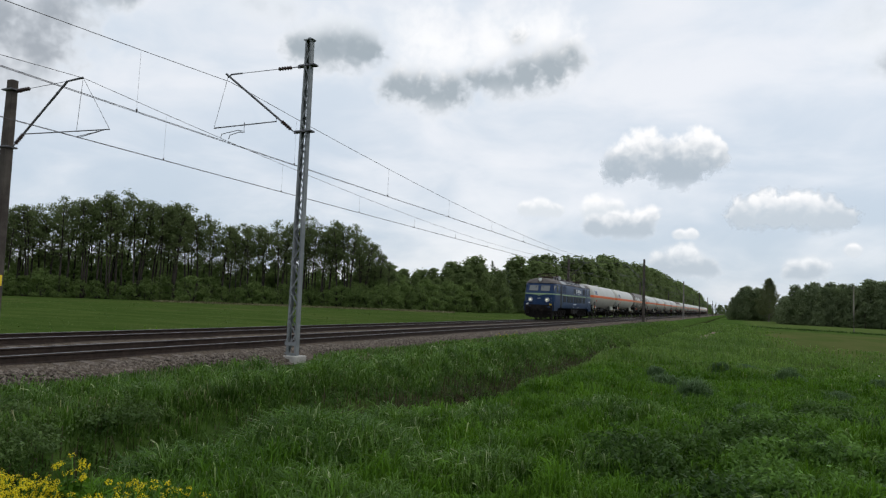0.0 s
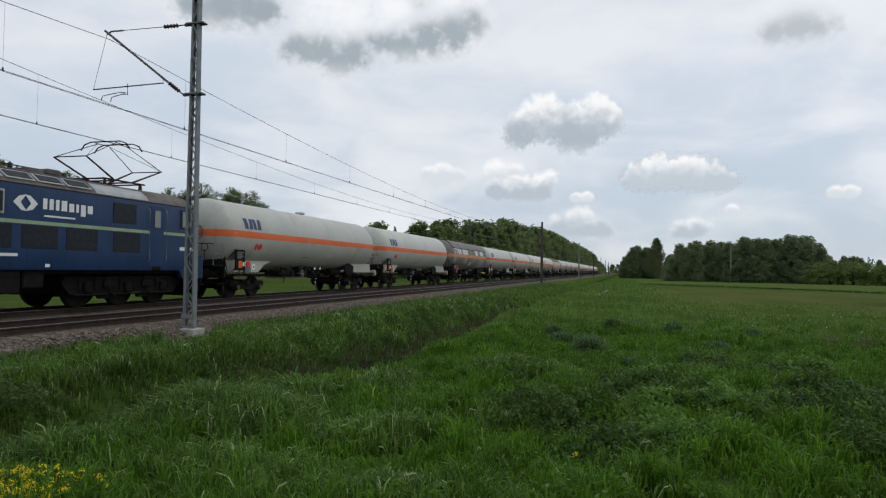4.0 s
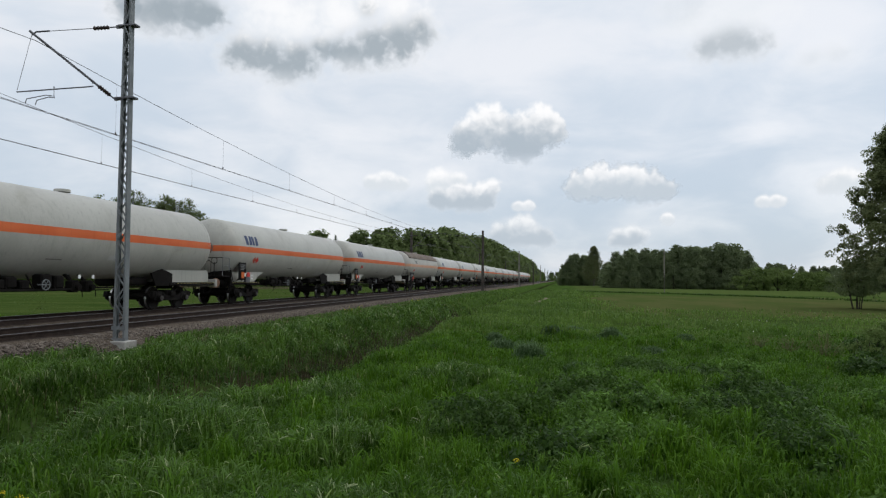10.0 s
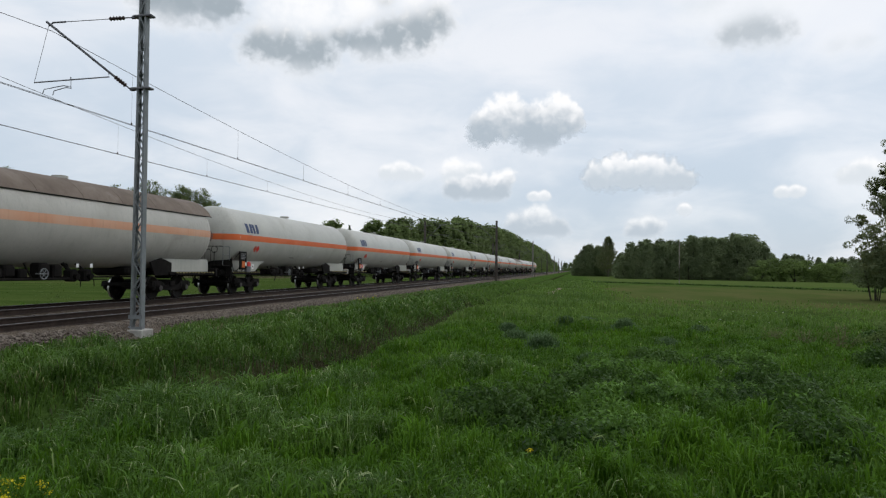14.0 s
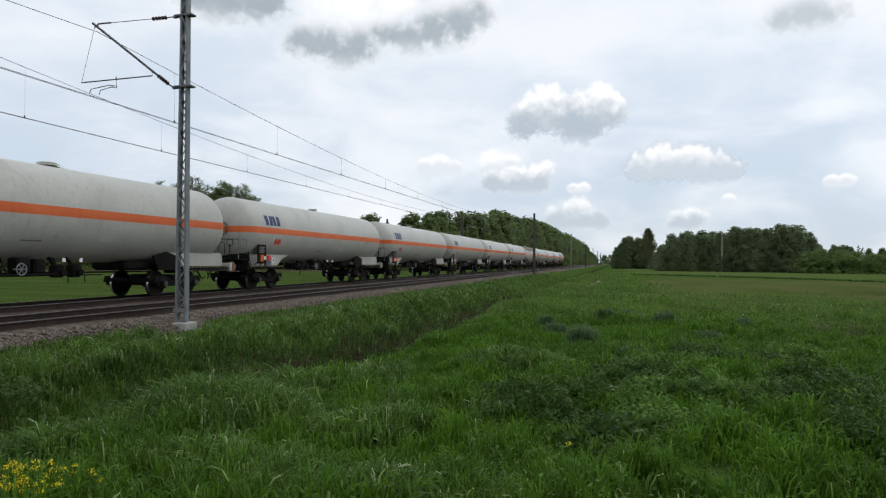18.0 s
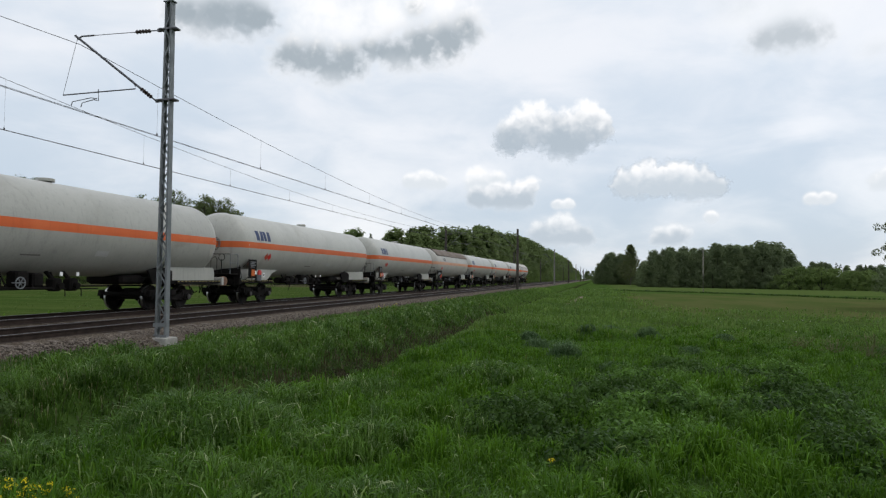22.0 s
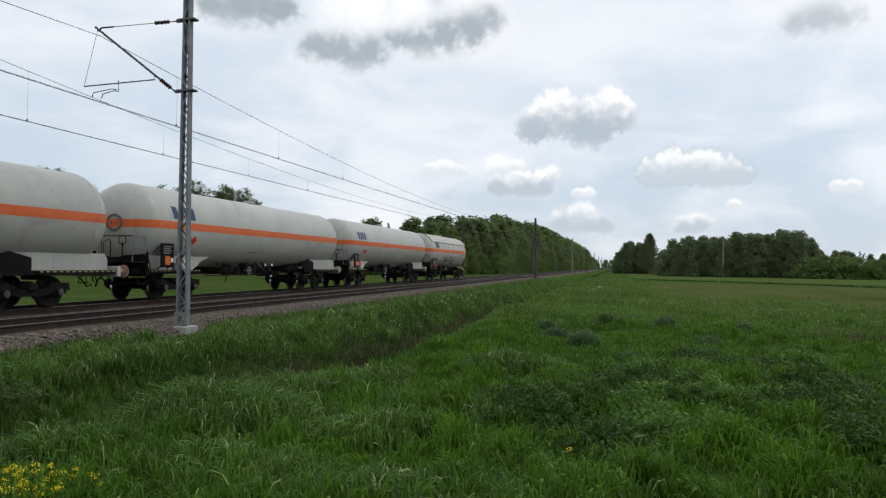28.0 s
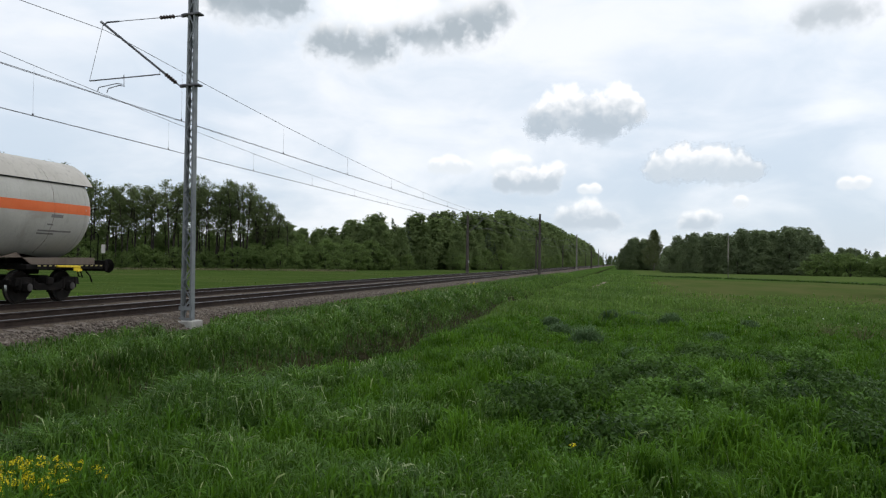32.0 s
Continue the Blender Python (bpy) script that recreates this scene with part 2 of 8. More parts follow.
MAT = {
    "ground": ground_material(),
    "ballast": ballast_material(),
    "stone": surface("crushed_stone", (0.058, 0.045, 0.036), (0.225, 0.190, 0.158), 11.0, 0.9, bump=0.4, dirt=(0.13, 0.09, 0.07), spec=0.2),
    "sleeper": surface("sleeper_concrete", (0.12, 0.10, 0.085), (0.27, 0.235, 0.205), 4.0, 0.85, bump=0.3, dirt=(0.075, 0.055, 0.042), dirt_at=(0.42, 0.58), spec=0.2),
    "rail_side": surface("rusty_rail", (0.020, 0.013, 0.010), (0.042, 0.028, 0.021), 6.0, 0.85, metal=0.1, bump=0.3, spec=0.3),
    "rail_head": surface("polished_rail", (0.12, 0.12, 0.125), (0.20, 0.20, 0.205), 3.0, 0.45, metal=1.0, bump=0.05),
    "galv": surface("galvanised_steel", (0.16, 0.172, 0.178), (0.23, 0.245, 0.25), 2.5, 0.6, metal=0.25, bump=0.1, streak=0.3),
    "galv_dark": surface("dull_steel", (0.10, 0.10, 0.11), (0.17, 0.17, 0.18), 5.0, 0.6, metal=0.4, bump=0.15),
    "concrete": surface("pale_concrete", (0.30, 0.29, 0.265), (0.43, 0.41, 0.38), 3.0, 0.9, bump=0.4, streak=0.25, spec=0.2),
    "concrete_mid": surface("grey_concrete", (0.15, 0.14, 0.125), (0.24, 0.225, 0.20), 2.0, 0.9, bump=0.4, streak=0.4, spec=0.2),
    "concrete_dark": surface("weathered_concrete", (0.05, 0.042, 0.036), (0.095, 0.082, 0.07), 2.0, 0.9, bump=0.4, streak=0.5, spec=0.2),
    "insulator": surface("brown_porcelain", (0.035, 0.024, 0.022), (0.06, 0.04, 0.035), 4.0, 0.3, bump=0.0),
    "wire": surface("copper_wire", (0.07, 0.065, 0.065), (0.11, 0.10, 0.10), 4.0, 0.55, metal=0.5, bump=0.0),
    "yellow": surface("yellow_plate", (0.75, 0.55, 0.03), (0.80, 0.60, 0.05), 6.0, 0.5, bump=0.0, dirt=(0.4, 0.3, 0.06)),
    "white_plate": surface("white_plate", (0.78, 0.78, 0.76), (0.70, 0.70, 0.68), 6.0, 0.5, bump=0.0),
    "wood_pole": surface("grey_timber", (0.20, 0.18, 0.15), (0.30, 0.27, 0.23), 3.0, 0.85, bump=0.5, streak=0.4),
    "bark": surface("bark", (0.030, 0.025, 0.021), (0.060, 0.051, 0.042), 2.0, 0.9, bump=0.8, grain=14.0, spec=0.2),
    "bark_pale": surface("pale_bark", (0.16, 0.14, 0.115), (0.27, 0.245, 0.21), 2.0, 0.9, bump=0.6, grain=14.0, spec=0.2),
    "blue": surface("blue_loco_paint", (0.010, 0.031, 0.086), (0.016, 0.041, 0.108), 1.2, 0.42, bump=0.04, streak=0.5, dirt=(0.020, 0.028, 0.048), dirt_at=(0.58, 0.8)),
    "blue_dark": surface("dirty_blue_paint", (0.009, 0.021, 0.055), (0.014, 0.031, 0.075), 1.5, 0.55, bump=0.06, streak=0.5, dirt=(0.04, 0.045, 0.055)),
    "grime": surface("oily_brown_grime", (0.010, 0.009, 0.009), (0.026, 0.022, 0.020), 2.5, 0.8, bump=0.3, dirt=(0.045, 0.036, 0.030), spec=0.12),
    "buffer_rust": surface("rusty_pale_buffer", (0.30, 0.17, 0.11), (0.46, 0.30, 0.22), 3.0, 0.6, bump=0.1, streak=0.3, dirt=(0.14, 0.09, 0.07)),
    "cover": surface("worn_grey_cover", (0.045, 0.042, 0.040), (0.085, 0.078, 0.072), 6.0, 0.6, metal=0.2, bump=0.1),
    "green_line": surface("pale_green_line", (0.24, 0.34, 0.20), (0.30, 0.40, 0.25), 2.0, 0.5, bump=0.0, streak=0.3),
    "roof": surface("sooty_roof", (0.075, 0.066, 0.062), (0.15, 0.135, 0.125), 1.2, 0.8, bump=0.15, streak=0.3, dirt=(0.06, 0.05, 0.045)),
    "roof_light": surface("grey_roof_sheet", (0.30, 0.31, 0.32), (0.40, 0.41, 0.42), 1.5, 0.6, bump=0.1, streak=0.5),
    "grille": surface("dark_grille", (0.012, 0.014, 0.018), (0.022, 0.026, 0.032), 8.0, 0.6, bump=0.1),
    "black": surface("grimy_black_steel", (0.006, 0.0055, 0.005), (0.014, 0.012, 0.011), 3.0, 0.85, bump=0.3, dirt=(0.022, 0.017, 0.014), spec=0.1),
    "wheel": surface("wheel_steel", (0.010, 0.009, 0.008), (0.022, 0.018, 0.015), 4.0, 0.7, metal=0.2, bump=0.15, spec=0.15),
    "tyre": surface("worn_tyre", (0.45, 0.45, 0.45), (0.6, 0.6, 0.6), 3.0, 0.35, metal=1.0, bump=0.0),
    "panto": surface("rust_red_frame", (0.026, 0.010, 0.010), (0.05, 0.019, 0.017), 4.0, 0.6, bump=0.1),
    "chrome": surface("bright_metal", (0.6, 0.6, 0.58), (0.7, 0.7, 0.68), 4.0, 0.3, metal=1.0, bump=0.0),
    "tank": surface("grey_white_tank_paint", (0.37, 0.365, 0.325), (0.445, 0.44, 0.395), 0.5, 0.36, bump=0.03, grain=18.0, streak=0.34, dirt=(0.29, 0.275, 0.23), dirt_at=(0.52, 0.8), vary=0.10, spec=0.4),
    "tank_old": surface("sooty_tank_paint", (0.39, 0.375, 0.335), (0.47, 0.455, 0.41), 0.5, 0.5, bump=0.04, grain=18.0, streak=0.3, dirt=(0.30, 0.275, 0.235), dirt_at=(0.5, 0.8), spec=0.35),
    "tank_patchy": surface("patched_tank_paint", (0.145, 0.132, 0.116), (0.215, 0.198, 0.174), 0.7, 0.6, bump=0.05, streak=0.5, dirt=(0.22, 0.21, 0.19), dirt_at=(0.55, 0.62)),
    "patch": surface("cleaned_panel", (0.46, 0.46, 0.44), (0.56, 0.56, 0.54), 1.0, 0.5, bump=0.0, streak=0.2),
    "patch_dull": surface("half_cleaned_panel", (0.25, 0.245, 0.21), (0.33, 0.32, 0.28), 1.0, 0.55, bump=0.0, streak=0.3),
    "orange": surface("orange_band", (0.62, 0.125, 0.035), (0.68, 0.155, 0.05), 0.8, 0.5, bump=0.0, streak=0.15, vary=0.12),
    "orange_pale": surface("faded_orange_band", (0.60, 0.31, 0.19), (0.62, 0.37, 0.25), 0.8, 0.55, bump=0.0, streak=0.25),
    "orange_worn": surface("worn_orange_band", (0.58, 0.21, 0.10), (0.60, 0.26, 0.14), 0.8, 0.55, bump=0.0, streak=0.3),
    "board_white": surface("dulled_white_plate", (0.33, 0.33, 0.31), (0.42, 0.42, 0.40), 6.0, 0.6, bump=0.0),
    "board_grey": surface("dulled_grey_plate", (0.14, 0.145, 0.15), (0.20, 0.205, 0.21), 6.0, 0.6, bump=0.0),
    "orange_plate": surface("orange_plate", (0.60, 0.12, 0.015), (0.56, 0.14, 0.03), 4.0, 0.5, bump=0.0),
    "shield": surface("brown_sun_shield", (0.13, 0.10, 0.078), (0.20, 0.16, 0.13), 0.8, 0.75, bump=0.05, streak=0.3, dirt=(0.24, 0.205, 0.175)),
    "shield_grey": surface("soot_grey_shield", (0.15, 0.138, 0.13), (0.21, 0.196, 0.184), 0.8, 0.75, bump=0.05, streak=0.3),
    "shield_pale": surface("pale_sun_shield", (0.45, 0.42, 0.37), (0.54, 0.51, 0.46), 0.7, 0.6, bump=0.05, streak=0.5, dirt=(0.36, 0.33, 0.29)),
    "letter_blue": surface("blue_lettering", (0.030, 0.048, 0.110), (0.042, 0.062, 0.135), 3.0, 0.5, bump=0.0),
    "letter_dark": surface("dark_lettering", (0.03, 0.033, 0.045), (0.05, 0.055, 0.07), 3.0, 0.5, bump=0.0),
    "skirt": surface("grey_white_frame", (0.38, 0.37, 0.34), (0.47, 0.455, 0.42), 1.0, 0.6, bump=0.05, streak=0.4, dirt=(0.32, 0.29, 0.25)),
    "red": surface("red_plate", (0.55, 0.03, 0.025), (0.62, 0.05, 0.04), 4.0, 0.5, bump=0.0),
    "red_dull": surface("faded_red_plate", (0.42, 0.06, 0.03), (0.48, 0.09, 0.05), 4.0, 0.5, bump=0.0),
    "cloth_yellow": surface("yellow_black_edge", (0.42, 0.37, 0.17), (0.3, 0.25, 0.10), 30.0, 0.7, bump=0.0),
    "glass": glass_material(),
    "lit": lamp_material(),
    "dirt": surface("bare_dirt", (0.15, 0.125, 0.085), (0.25, 0.205, 0.145), 1.5, 0.95, bump=0.5, spec=0.1),
    "grass": leafy("meadow_grass", (0.022, 0.064, 0.005), (0.110, 0.234, 0.016), (0.26, 0.32, 0.12), 0.025, 0.4, rough=0.5, gloss=0.10),
    "grass_far": leafy("field_grass", (0.050, 0.100, 0.018), (0.150, 0.250, 0.045), (0.20, 0.25, 0.08), 0.03, 0.12),
    "grass_field": leafy("mown_grass", (0.068, 0.114, 0.023), (0.100, 0.152, 0.033), (0.14, 0.16, 0.06), 0.03, 0.12),
    "grass_low": leafy("short_grass", (0.030, 0.072, 0.009), (0.105, 0.210, 0.028), (0.18, 0.18, 0.06), 0.05, 0.4),
    "grass_bank": leafy("bank_grass", (0.023, 0.055, 0.008), (0.108, 0.205, 0.028), (0.25, 0.25, 0.12), 0.06, 0.3),
    # the pale share paints sky glints on arching blades into the colour
    "grass_silver": leafy("seeding_grass", (0.028, 0.078, 0.008), (0.120, 0.232, 0.028), (0.38, 0.44, 0.22), 0.06, 0.6, rough=0.42, gloss=0.22),
    "nettle": leafy("dark_herbs", (0.022, 0.060, 0.010), (0.155, 0.290, 0.048), patch=0.8),
    "nettle_dark": leafy("dark_nettles", (0.015, 0.040, 0.008), (0.078, 0.150, 0.026), patch=0.8),
    "mugwort": leafy("grey_green_weed", (0.045, 0.088, 0.020), (0.130, 0.200, 0.056), patch=0.8),
    "sedge": leafy("blue_green_sedge", (0.045, 0.090, 0.034), (0.125, 0.205, 0.082)),
    "dry_grass": leafy("dry_grass", (0.12, 0.115, 0.055), (0.24, 0.225, 0.12)),
    "stalk": leafy("dead_stalks", (0.035, 0.030, 0.016), (0.10, 0.085, 0.045)),
    "blossom": leafy("yellow_blossom", (0.62, 0.50, 0.01), (0.80, 0.68, 0.03), glow=0.3),
    "seed_white": leafy("white_blossom", (0.55, 0.55, 0.50), (0.72, 0.72, 0.66), glow=0.3),
    "leaf_alder": leafy("alder_leaves", (0.090, 0.120, 0.052), (0.160, 0.200, 0.080), patch=0.10, glow=0.5, rough=0.7, gloss=0.05),
    "leaf_wood": leafy("woodland_leaves", (0.112, 0.152, 0.062), (0.180, 0.236, 0.088), patch=0.10, glow=0.5, rough=0.7, gloss=0.05),
    "leaf_bush": leafy("bush_leaves", (0.100, 0.150, 0.050), (0.180, 0.248, 0.078), patch=0.2, glow=0.5, rough=0.7, gloss=0.05),
    "leaf_pine": leafy("pine_needles", (0.060, 0.086, 0.044), (0.095, 0.128, 0.062), patch=0.2, glow=0.3),
    # greyed and lifted: distance haze is mixed into this leaf colour
    "leaf_dark": leafy("hazed_broad_leaves", (0.128, 0.166, 0.090), (0.200, 0.248, 0.122), patch=0.10, glow=0.5, rough=0.7, gloss=0.05),
    "leaf_birch": leafy("birch_leaves", (0.105, 0.132, 0.060), (0.230, 0.260, 0.120), patch=0.5, glow=0.6),
}

# ---- shapes ----
def mesh_of(name, bm, mat):
    me = bpy.data.meshes.new(name)
    bm.normal_update()
    bm.to_mesh(me)
    bm.free()
    me.materials.append(mat if not isinstance(mat, str) else MAT[mat])
    return me


def part(name, bm, mat, parent=None, label="", smooth=False, at=None):
    ob = new(name, mesh_of(name, bm, mat))
    if smooth:
        ob.data.shade_smooth()
        ob.data.set_sharp_from_angle(angle=radians(40))
    if parent is not None:
        ob.parent = parent
    if at is not None:
        ob.matrix_basis = at
    if label:
        ob["label"] = label
    return ob


def thing(name, label, category, at=None, group="", kind=""):
    e = new(name)
    e.empty_display_size = 0.5
    if at is not None:
        e.matrix_basis = at
    return tagged(e, label, category, group, kind)


def box(bm, c, s, rot=None, bevel=0.0):
    """A box by centre and size, its edges chamfered by bevel."""
    hx, hy, hz = s[0] / 2, s[1] / 2, s[2] / 2
    b = min(bevel, hx * 0.9, hy * 0.9, hz * 0.9)
    m = (Matrix.Translation(c) @ rot) if rot is not None else Matrix.Translation(c)
    if b <= 0:
        v = [bm.verts.new(m @ Vector((x, y, z))) for x in (-hx, hx) for y in (-hy, hy) for z in (-hz, hz)]
        for f in ((0, 1, 3, 2), (4, 6, 7, 5), (0, 4, 5, 1), (2, 3, 7, 6), (0, 2, 6, 4), (1, 5, 7, 3)):
            bm.faces.new([v[i] for i in f])
        return
    rings = []
    for z, k in ((-hz, b), (-hz + b, 0.0), (hz - b, 0.0), (hz, b)):
        x, y = hx - k, hy - k
        pts = ((x, -y + b), (x, y - b), (x - b, y), (-x + b, y), (-x, y - b), (-x, -y + b), (-x + b, -y), (x - b, -y))
        rings.append([bm.verts.new(m @ Vector((p[0], p[1], z))) for p in pts])
    for a, c2 in zip(rings, rings[1:]):
        for i in range(8):
            j = (i + 1) % 8
            bm.faces.new((a[i], a[j], c2[j], c2[i]))
    bm.faces.new(rings[0][::-1])
    bm.faces.new(rings[-1])


def tube(bm, pts, r, n=6, r2=None, caps=True):
    """A round bar along points; r may taper to r2."""
    pts = [Vector(p) for p in pts]
    rings = []
    for i, p in enumerate(pts):
        d = (pts[min(i + 1, len(pts) - 1)] - pts[max(i - 1, 0)]).normalized()
        a = d.cross(Vector((0, 0, 1)))
        if a.length < 1e-3:
            a = d.cross(Vector((1, 0, 0)))
        a.normalize()
        b = d.cross(a)
        k = r if r2 is None else r + (r2 - r) * i / (len(pts) - 1)
        rings.append([bm.verts.new(p + (a * math.cos(t) + b * math.sin(t)) * k) for t in (2 * math.pi * j / n for j in range(n))])
    for u, v in zip(rings, rings[1:]):
        for j in range(n):
            q = (j + 1) % n
            bm.faces.new((u[j], v[j], v[q], u[q]))
    if caps:
        bm.faces.new(rings[0])
        bm.faces.new(rings[-1][::-1])


def lathe(bm, profile, n=24, axis="Y", c=(0, 0, 0), a0=0.0, a1=360.0):
    """Turns a profile of (along, radius) round an axis; open sector when a1 - a0 < 360. Angle 0 points to +x, 90 up."""
    c = Vector(c)
    full = a1 - a0 >= 359.9
    steps = n if full else n + 1
    rings = []
    for u, r in profile:
        ring = []
        for j in range(steps):
            t = radians(a0 + (a1 - a0) * j / n)
            x, y = r * math.cos(t), r * math.sin(t)
            p = Vector((x, u, y)) if axis == "Y" else (Vector((u, x, y)) if axis == "X" else Vector((x, y, u)))
            ring.append(bm.verts.new(c + p))
        rings.append(ring)
    for a, b in zip(rings, rings[1:]):
        for j in range(n):
            q = (j + 1) % steps
            bm.faces.new((a[j], a[q], b[q], b[j]))
    return rings


def prism(bm, poly, x0, x1, axis="X"):
    """A plate cut to a polygon, from x0 to x1 along an axis."""
    def at(p, x):
        return Vector((x, p[0], p[1])) if axis == "X" else (Vector((p[0], x, p[1])) if axis == "Y" else Vector((p[0], p[1], x)))
    a = [bm.verts.new(at(p, x0)) for p in poly]
    b = [bm.verts.new(at(p, x1)) for p in poly]
    k = len(poly)
    for i in range(k):
        j = (i + 1) % k
        bm.faces.new((a[i], a[j], b[j], b[i]))
    bm.faces.new(a[::-1])
    bm.faces.new(b)


def np_mesh(name, verts, polys, mat):
    """A mesh from numpy arrays: verts (n, 3) and a list of (m, k) index arrays."""
    me = bpy.data.meshes.new(name)
    me.vertices.add(len(verts))
    me.vertices.foreach_set("co", np.asarray(verts, np.float32).ravel())
    idx = np.concatenate([p.ravel() for p in polys]).astype(np.int32)
    tot = np.concatenate([np.full(len(p), p.shape[1]) for p in polys]).astype(np.int32)
    me.loops.add(len(idx))
    me.loops.foreach_set("vertex_index", idx)
    me.polygons.add(len(tot))
    me.polygons.foreach_set("loop_start", (np.cumsum(tot) - tot).astype(np.int32))
    me.polygons.foreach_set("loop_total", tot)
    me.materials.append(MAT[mat])
    me.update(calc_edges=True)
    return me


BM = bmesh.new

# ---- the ground: one sheet to the horizon ----
XN, XF = -13.0, -17.0                 # centres of the near and the far track
CROSS_X = [-4000, -400, -26, -23, -20.6, -19.6, -11.0, -10.0, -8.35, -7.75, -7.25, -6.1, -5.6, -5.1, -4.3, 0, 10, 25, 60, 400, 4000]
CROSS_Z = [-0.9, -0.9, -0.88, -0.8, -0.58, -0.52, -0.52, -0.55, -0.60, -1.15, -1.55, -1.6, -1.35, -0.75, -0.55, -0.57, -0.6, -0.68, -0.78, -0.85, -0.85]


def bumpy(x, y, s, seed):
    return np.sin(x * s + seed) * np.cos(y * s * 0.9 + 1.7 * seed) + 0.5 * np.sin(x * s * 2.3 + y * s * 1.9 + seed * 3.1)


def cloudy(x, y, size, seed):
    """Smooth uneven waves about `size` metres long, from -1 to 1 or so."""
    rng = np.random.default_rng(seed)
    total = 0.0
    for k in range(7):
        a, f = rng.uniform(0, 2 * np.pi), 2 * np.pi / size * rng.uniform(0.6, 1.7)
        total = total + np.sin((x * np.cos(a) + y * np.sin(a)) * f + rng.uniform(0, 6.28))
    return total / 2.4


def lip_shift(y):
    """How far the ditch's near lip strays from its mean line."""
    return np.interp(y, [2.0, 5.0, 7.5, 10.5, 12.5, 15.0, 19.0, 30.0, 60.0], [-0.3, -0.4, -0.6, 0.0, 0.5, 0.5, 0.3, 0.15, 0.0])


def far_edge(y):
    """Where the grass of the ditch's far side breaks off."""
    return np.interp(y, [5.0, 9.0, 12.0, 20.0, 40.0], [-8.25, -8.2, -8.0, -7.75, -7.6]) + 0.15 * np.sin(y * 0.9) + 0.1 * np.sin(y * 2.3)


def in_ditch(x, y):
    """From under the far edge to the near lip."""
    return (x > far_edge(y)) & (x < -5.3 + lip_shift(y))


def ground_z(x, y):
    x, y = np.asarray(x, float), np.asarray(y, float)
    shift = lip_shift(y)
    inside = np.clip((x + 8.2) / 1.4, 0, 1) * np.clip((-2.5 - x) / 1.5, 0, 1)
    z = np.interp(x - shift * inside, CROSS_X, CROSS_Z)
    rough = np.clip((x + 10.5) / 2.0, 0, 1) * np.clip((70 - np.hypot(x, y)) / 40, 0, 1)
    z = z + rough * (0.06 * bumpy(x, y, 0.55, 1.0) + 0.055 * bumpy(x, y, 1.7, 2.0) + 0.03 * bumpy(x, y, 4.1, 3.0))
    # the standing place is trodden flat
    near = np.clip(1 - np.hypot(x, y) / 2.5, 0, 1)
    return z * (1 - near) + near * -0.6


def make_ground():
    xs = np.unique(np.concatenate([np.geomspace(30, 4000, 22) * -1, np.arange(-30, -11, 1.0), np.arange(-11, 16, 0.3), np.arange(16, 40, 1.5), np.geomspace(40, 4000, 24)]))
    ys = np.unique(np.concatenate([np.geomspace(12, 3000, 14) * -1, np.arange(-12, 40, 0.4), np.arange(40, 120, 2.0), np.geomspace(120, 4200, 26)]))
    gx, gy = np.meshgrid(xs, ys)
    v = np.stack([gx, gy, ground_z(gx, gy)], -1).reshape(-1, 3)
    nx, ny = len(xs), len(ys)
    i = (np.arange(ny - 1)[:, None] * nx + np.arange(nx - 1)[None, :]).ravel()
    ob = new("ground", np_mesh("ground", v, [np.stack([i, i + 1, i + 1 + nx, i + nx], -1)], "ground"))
    ob.data.shade_smooth()
    return tagged(ob, "green meadow with a ditch beside the railway embankment", "meadow", kind="structure")


make_ground()


def make_path():
    """Bare wheel track in the grass beside the ditch."""
    bm = BM()
    rings = []
    for i in range(15):
        y = 48 + i * 1.6
        c = -2.1 + 0.45 * math.sin(y * 0.11)
        w = 0.28 + 0.16 * math.sin(i * 1.9)
        rings.append([bm.verts.new((c + u, y, float(ground_z(c + u, y)) + 0.02 + 0.03 * (1 - abs(u) / (w + 0.01)))) for u in (-w, -w * 0.3, w * 0.4, w)])
    for a, b in zip(rings, rings[1:]):
        for j in range(3):
            bm.faces.new((a[j], a[j + 1], b[j + 1], b[j]))
    tagged(part("path", bm, "dirt"), "bare dirt wheel track in the meadow", "path", kind="structure")


make_path()

# ---- the line: ballast, sleepers, rails ----
Y0, Y1 = -70.0, 900.0


def make_ballast():
    bm = BM()
    prof = ((-20.1, -0.62), (-19.3, -0.32), (-18.3, -0.235), (-17.9, -0.166), (-16.1, -0.166), (-15.7, -0.235), (-15.0, -0.27), (-14.3, -0.235), (-13.9, -0.166), (-12.12, -0.166), (-11.98, -0.190), (-11.72, -0.210), (-11.35, -0.30), (-10.6, -0.68))
    ys = [Y0 + 2.0 * i for i in range(70)] + [70 + 10.0 * i for i in range(84)]
    rings = []
    for y in ys:
        rings.append([bm.verts.new((x + 0.07 * math.sin(y * 1.3 + k * 2.1) * (k in (0, 13, 12, 1)), y, z + 0.015 * math.sin(y * 2.1 + k))) for k, (x, z) in enumerate(prof)])
    for a, b in zip(rings, rings[1:]):
        for j in range(len(prof) - 1):
            bm.faces.new((a[j], a[j + 1], b[j + 1], b[j]))
    return tagged(part("ballast", bm, "ballast"), "grey-brown crushed stone ballast under the double track", "ballast", kind="structure")


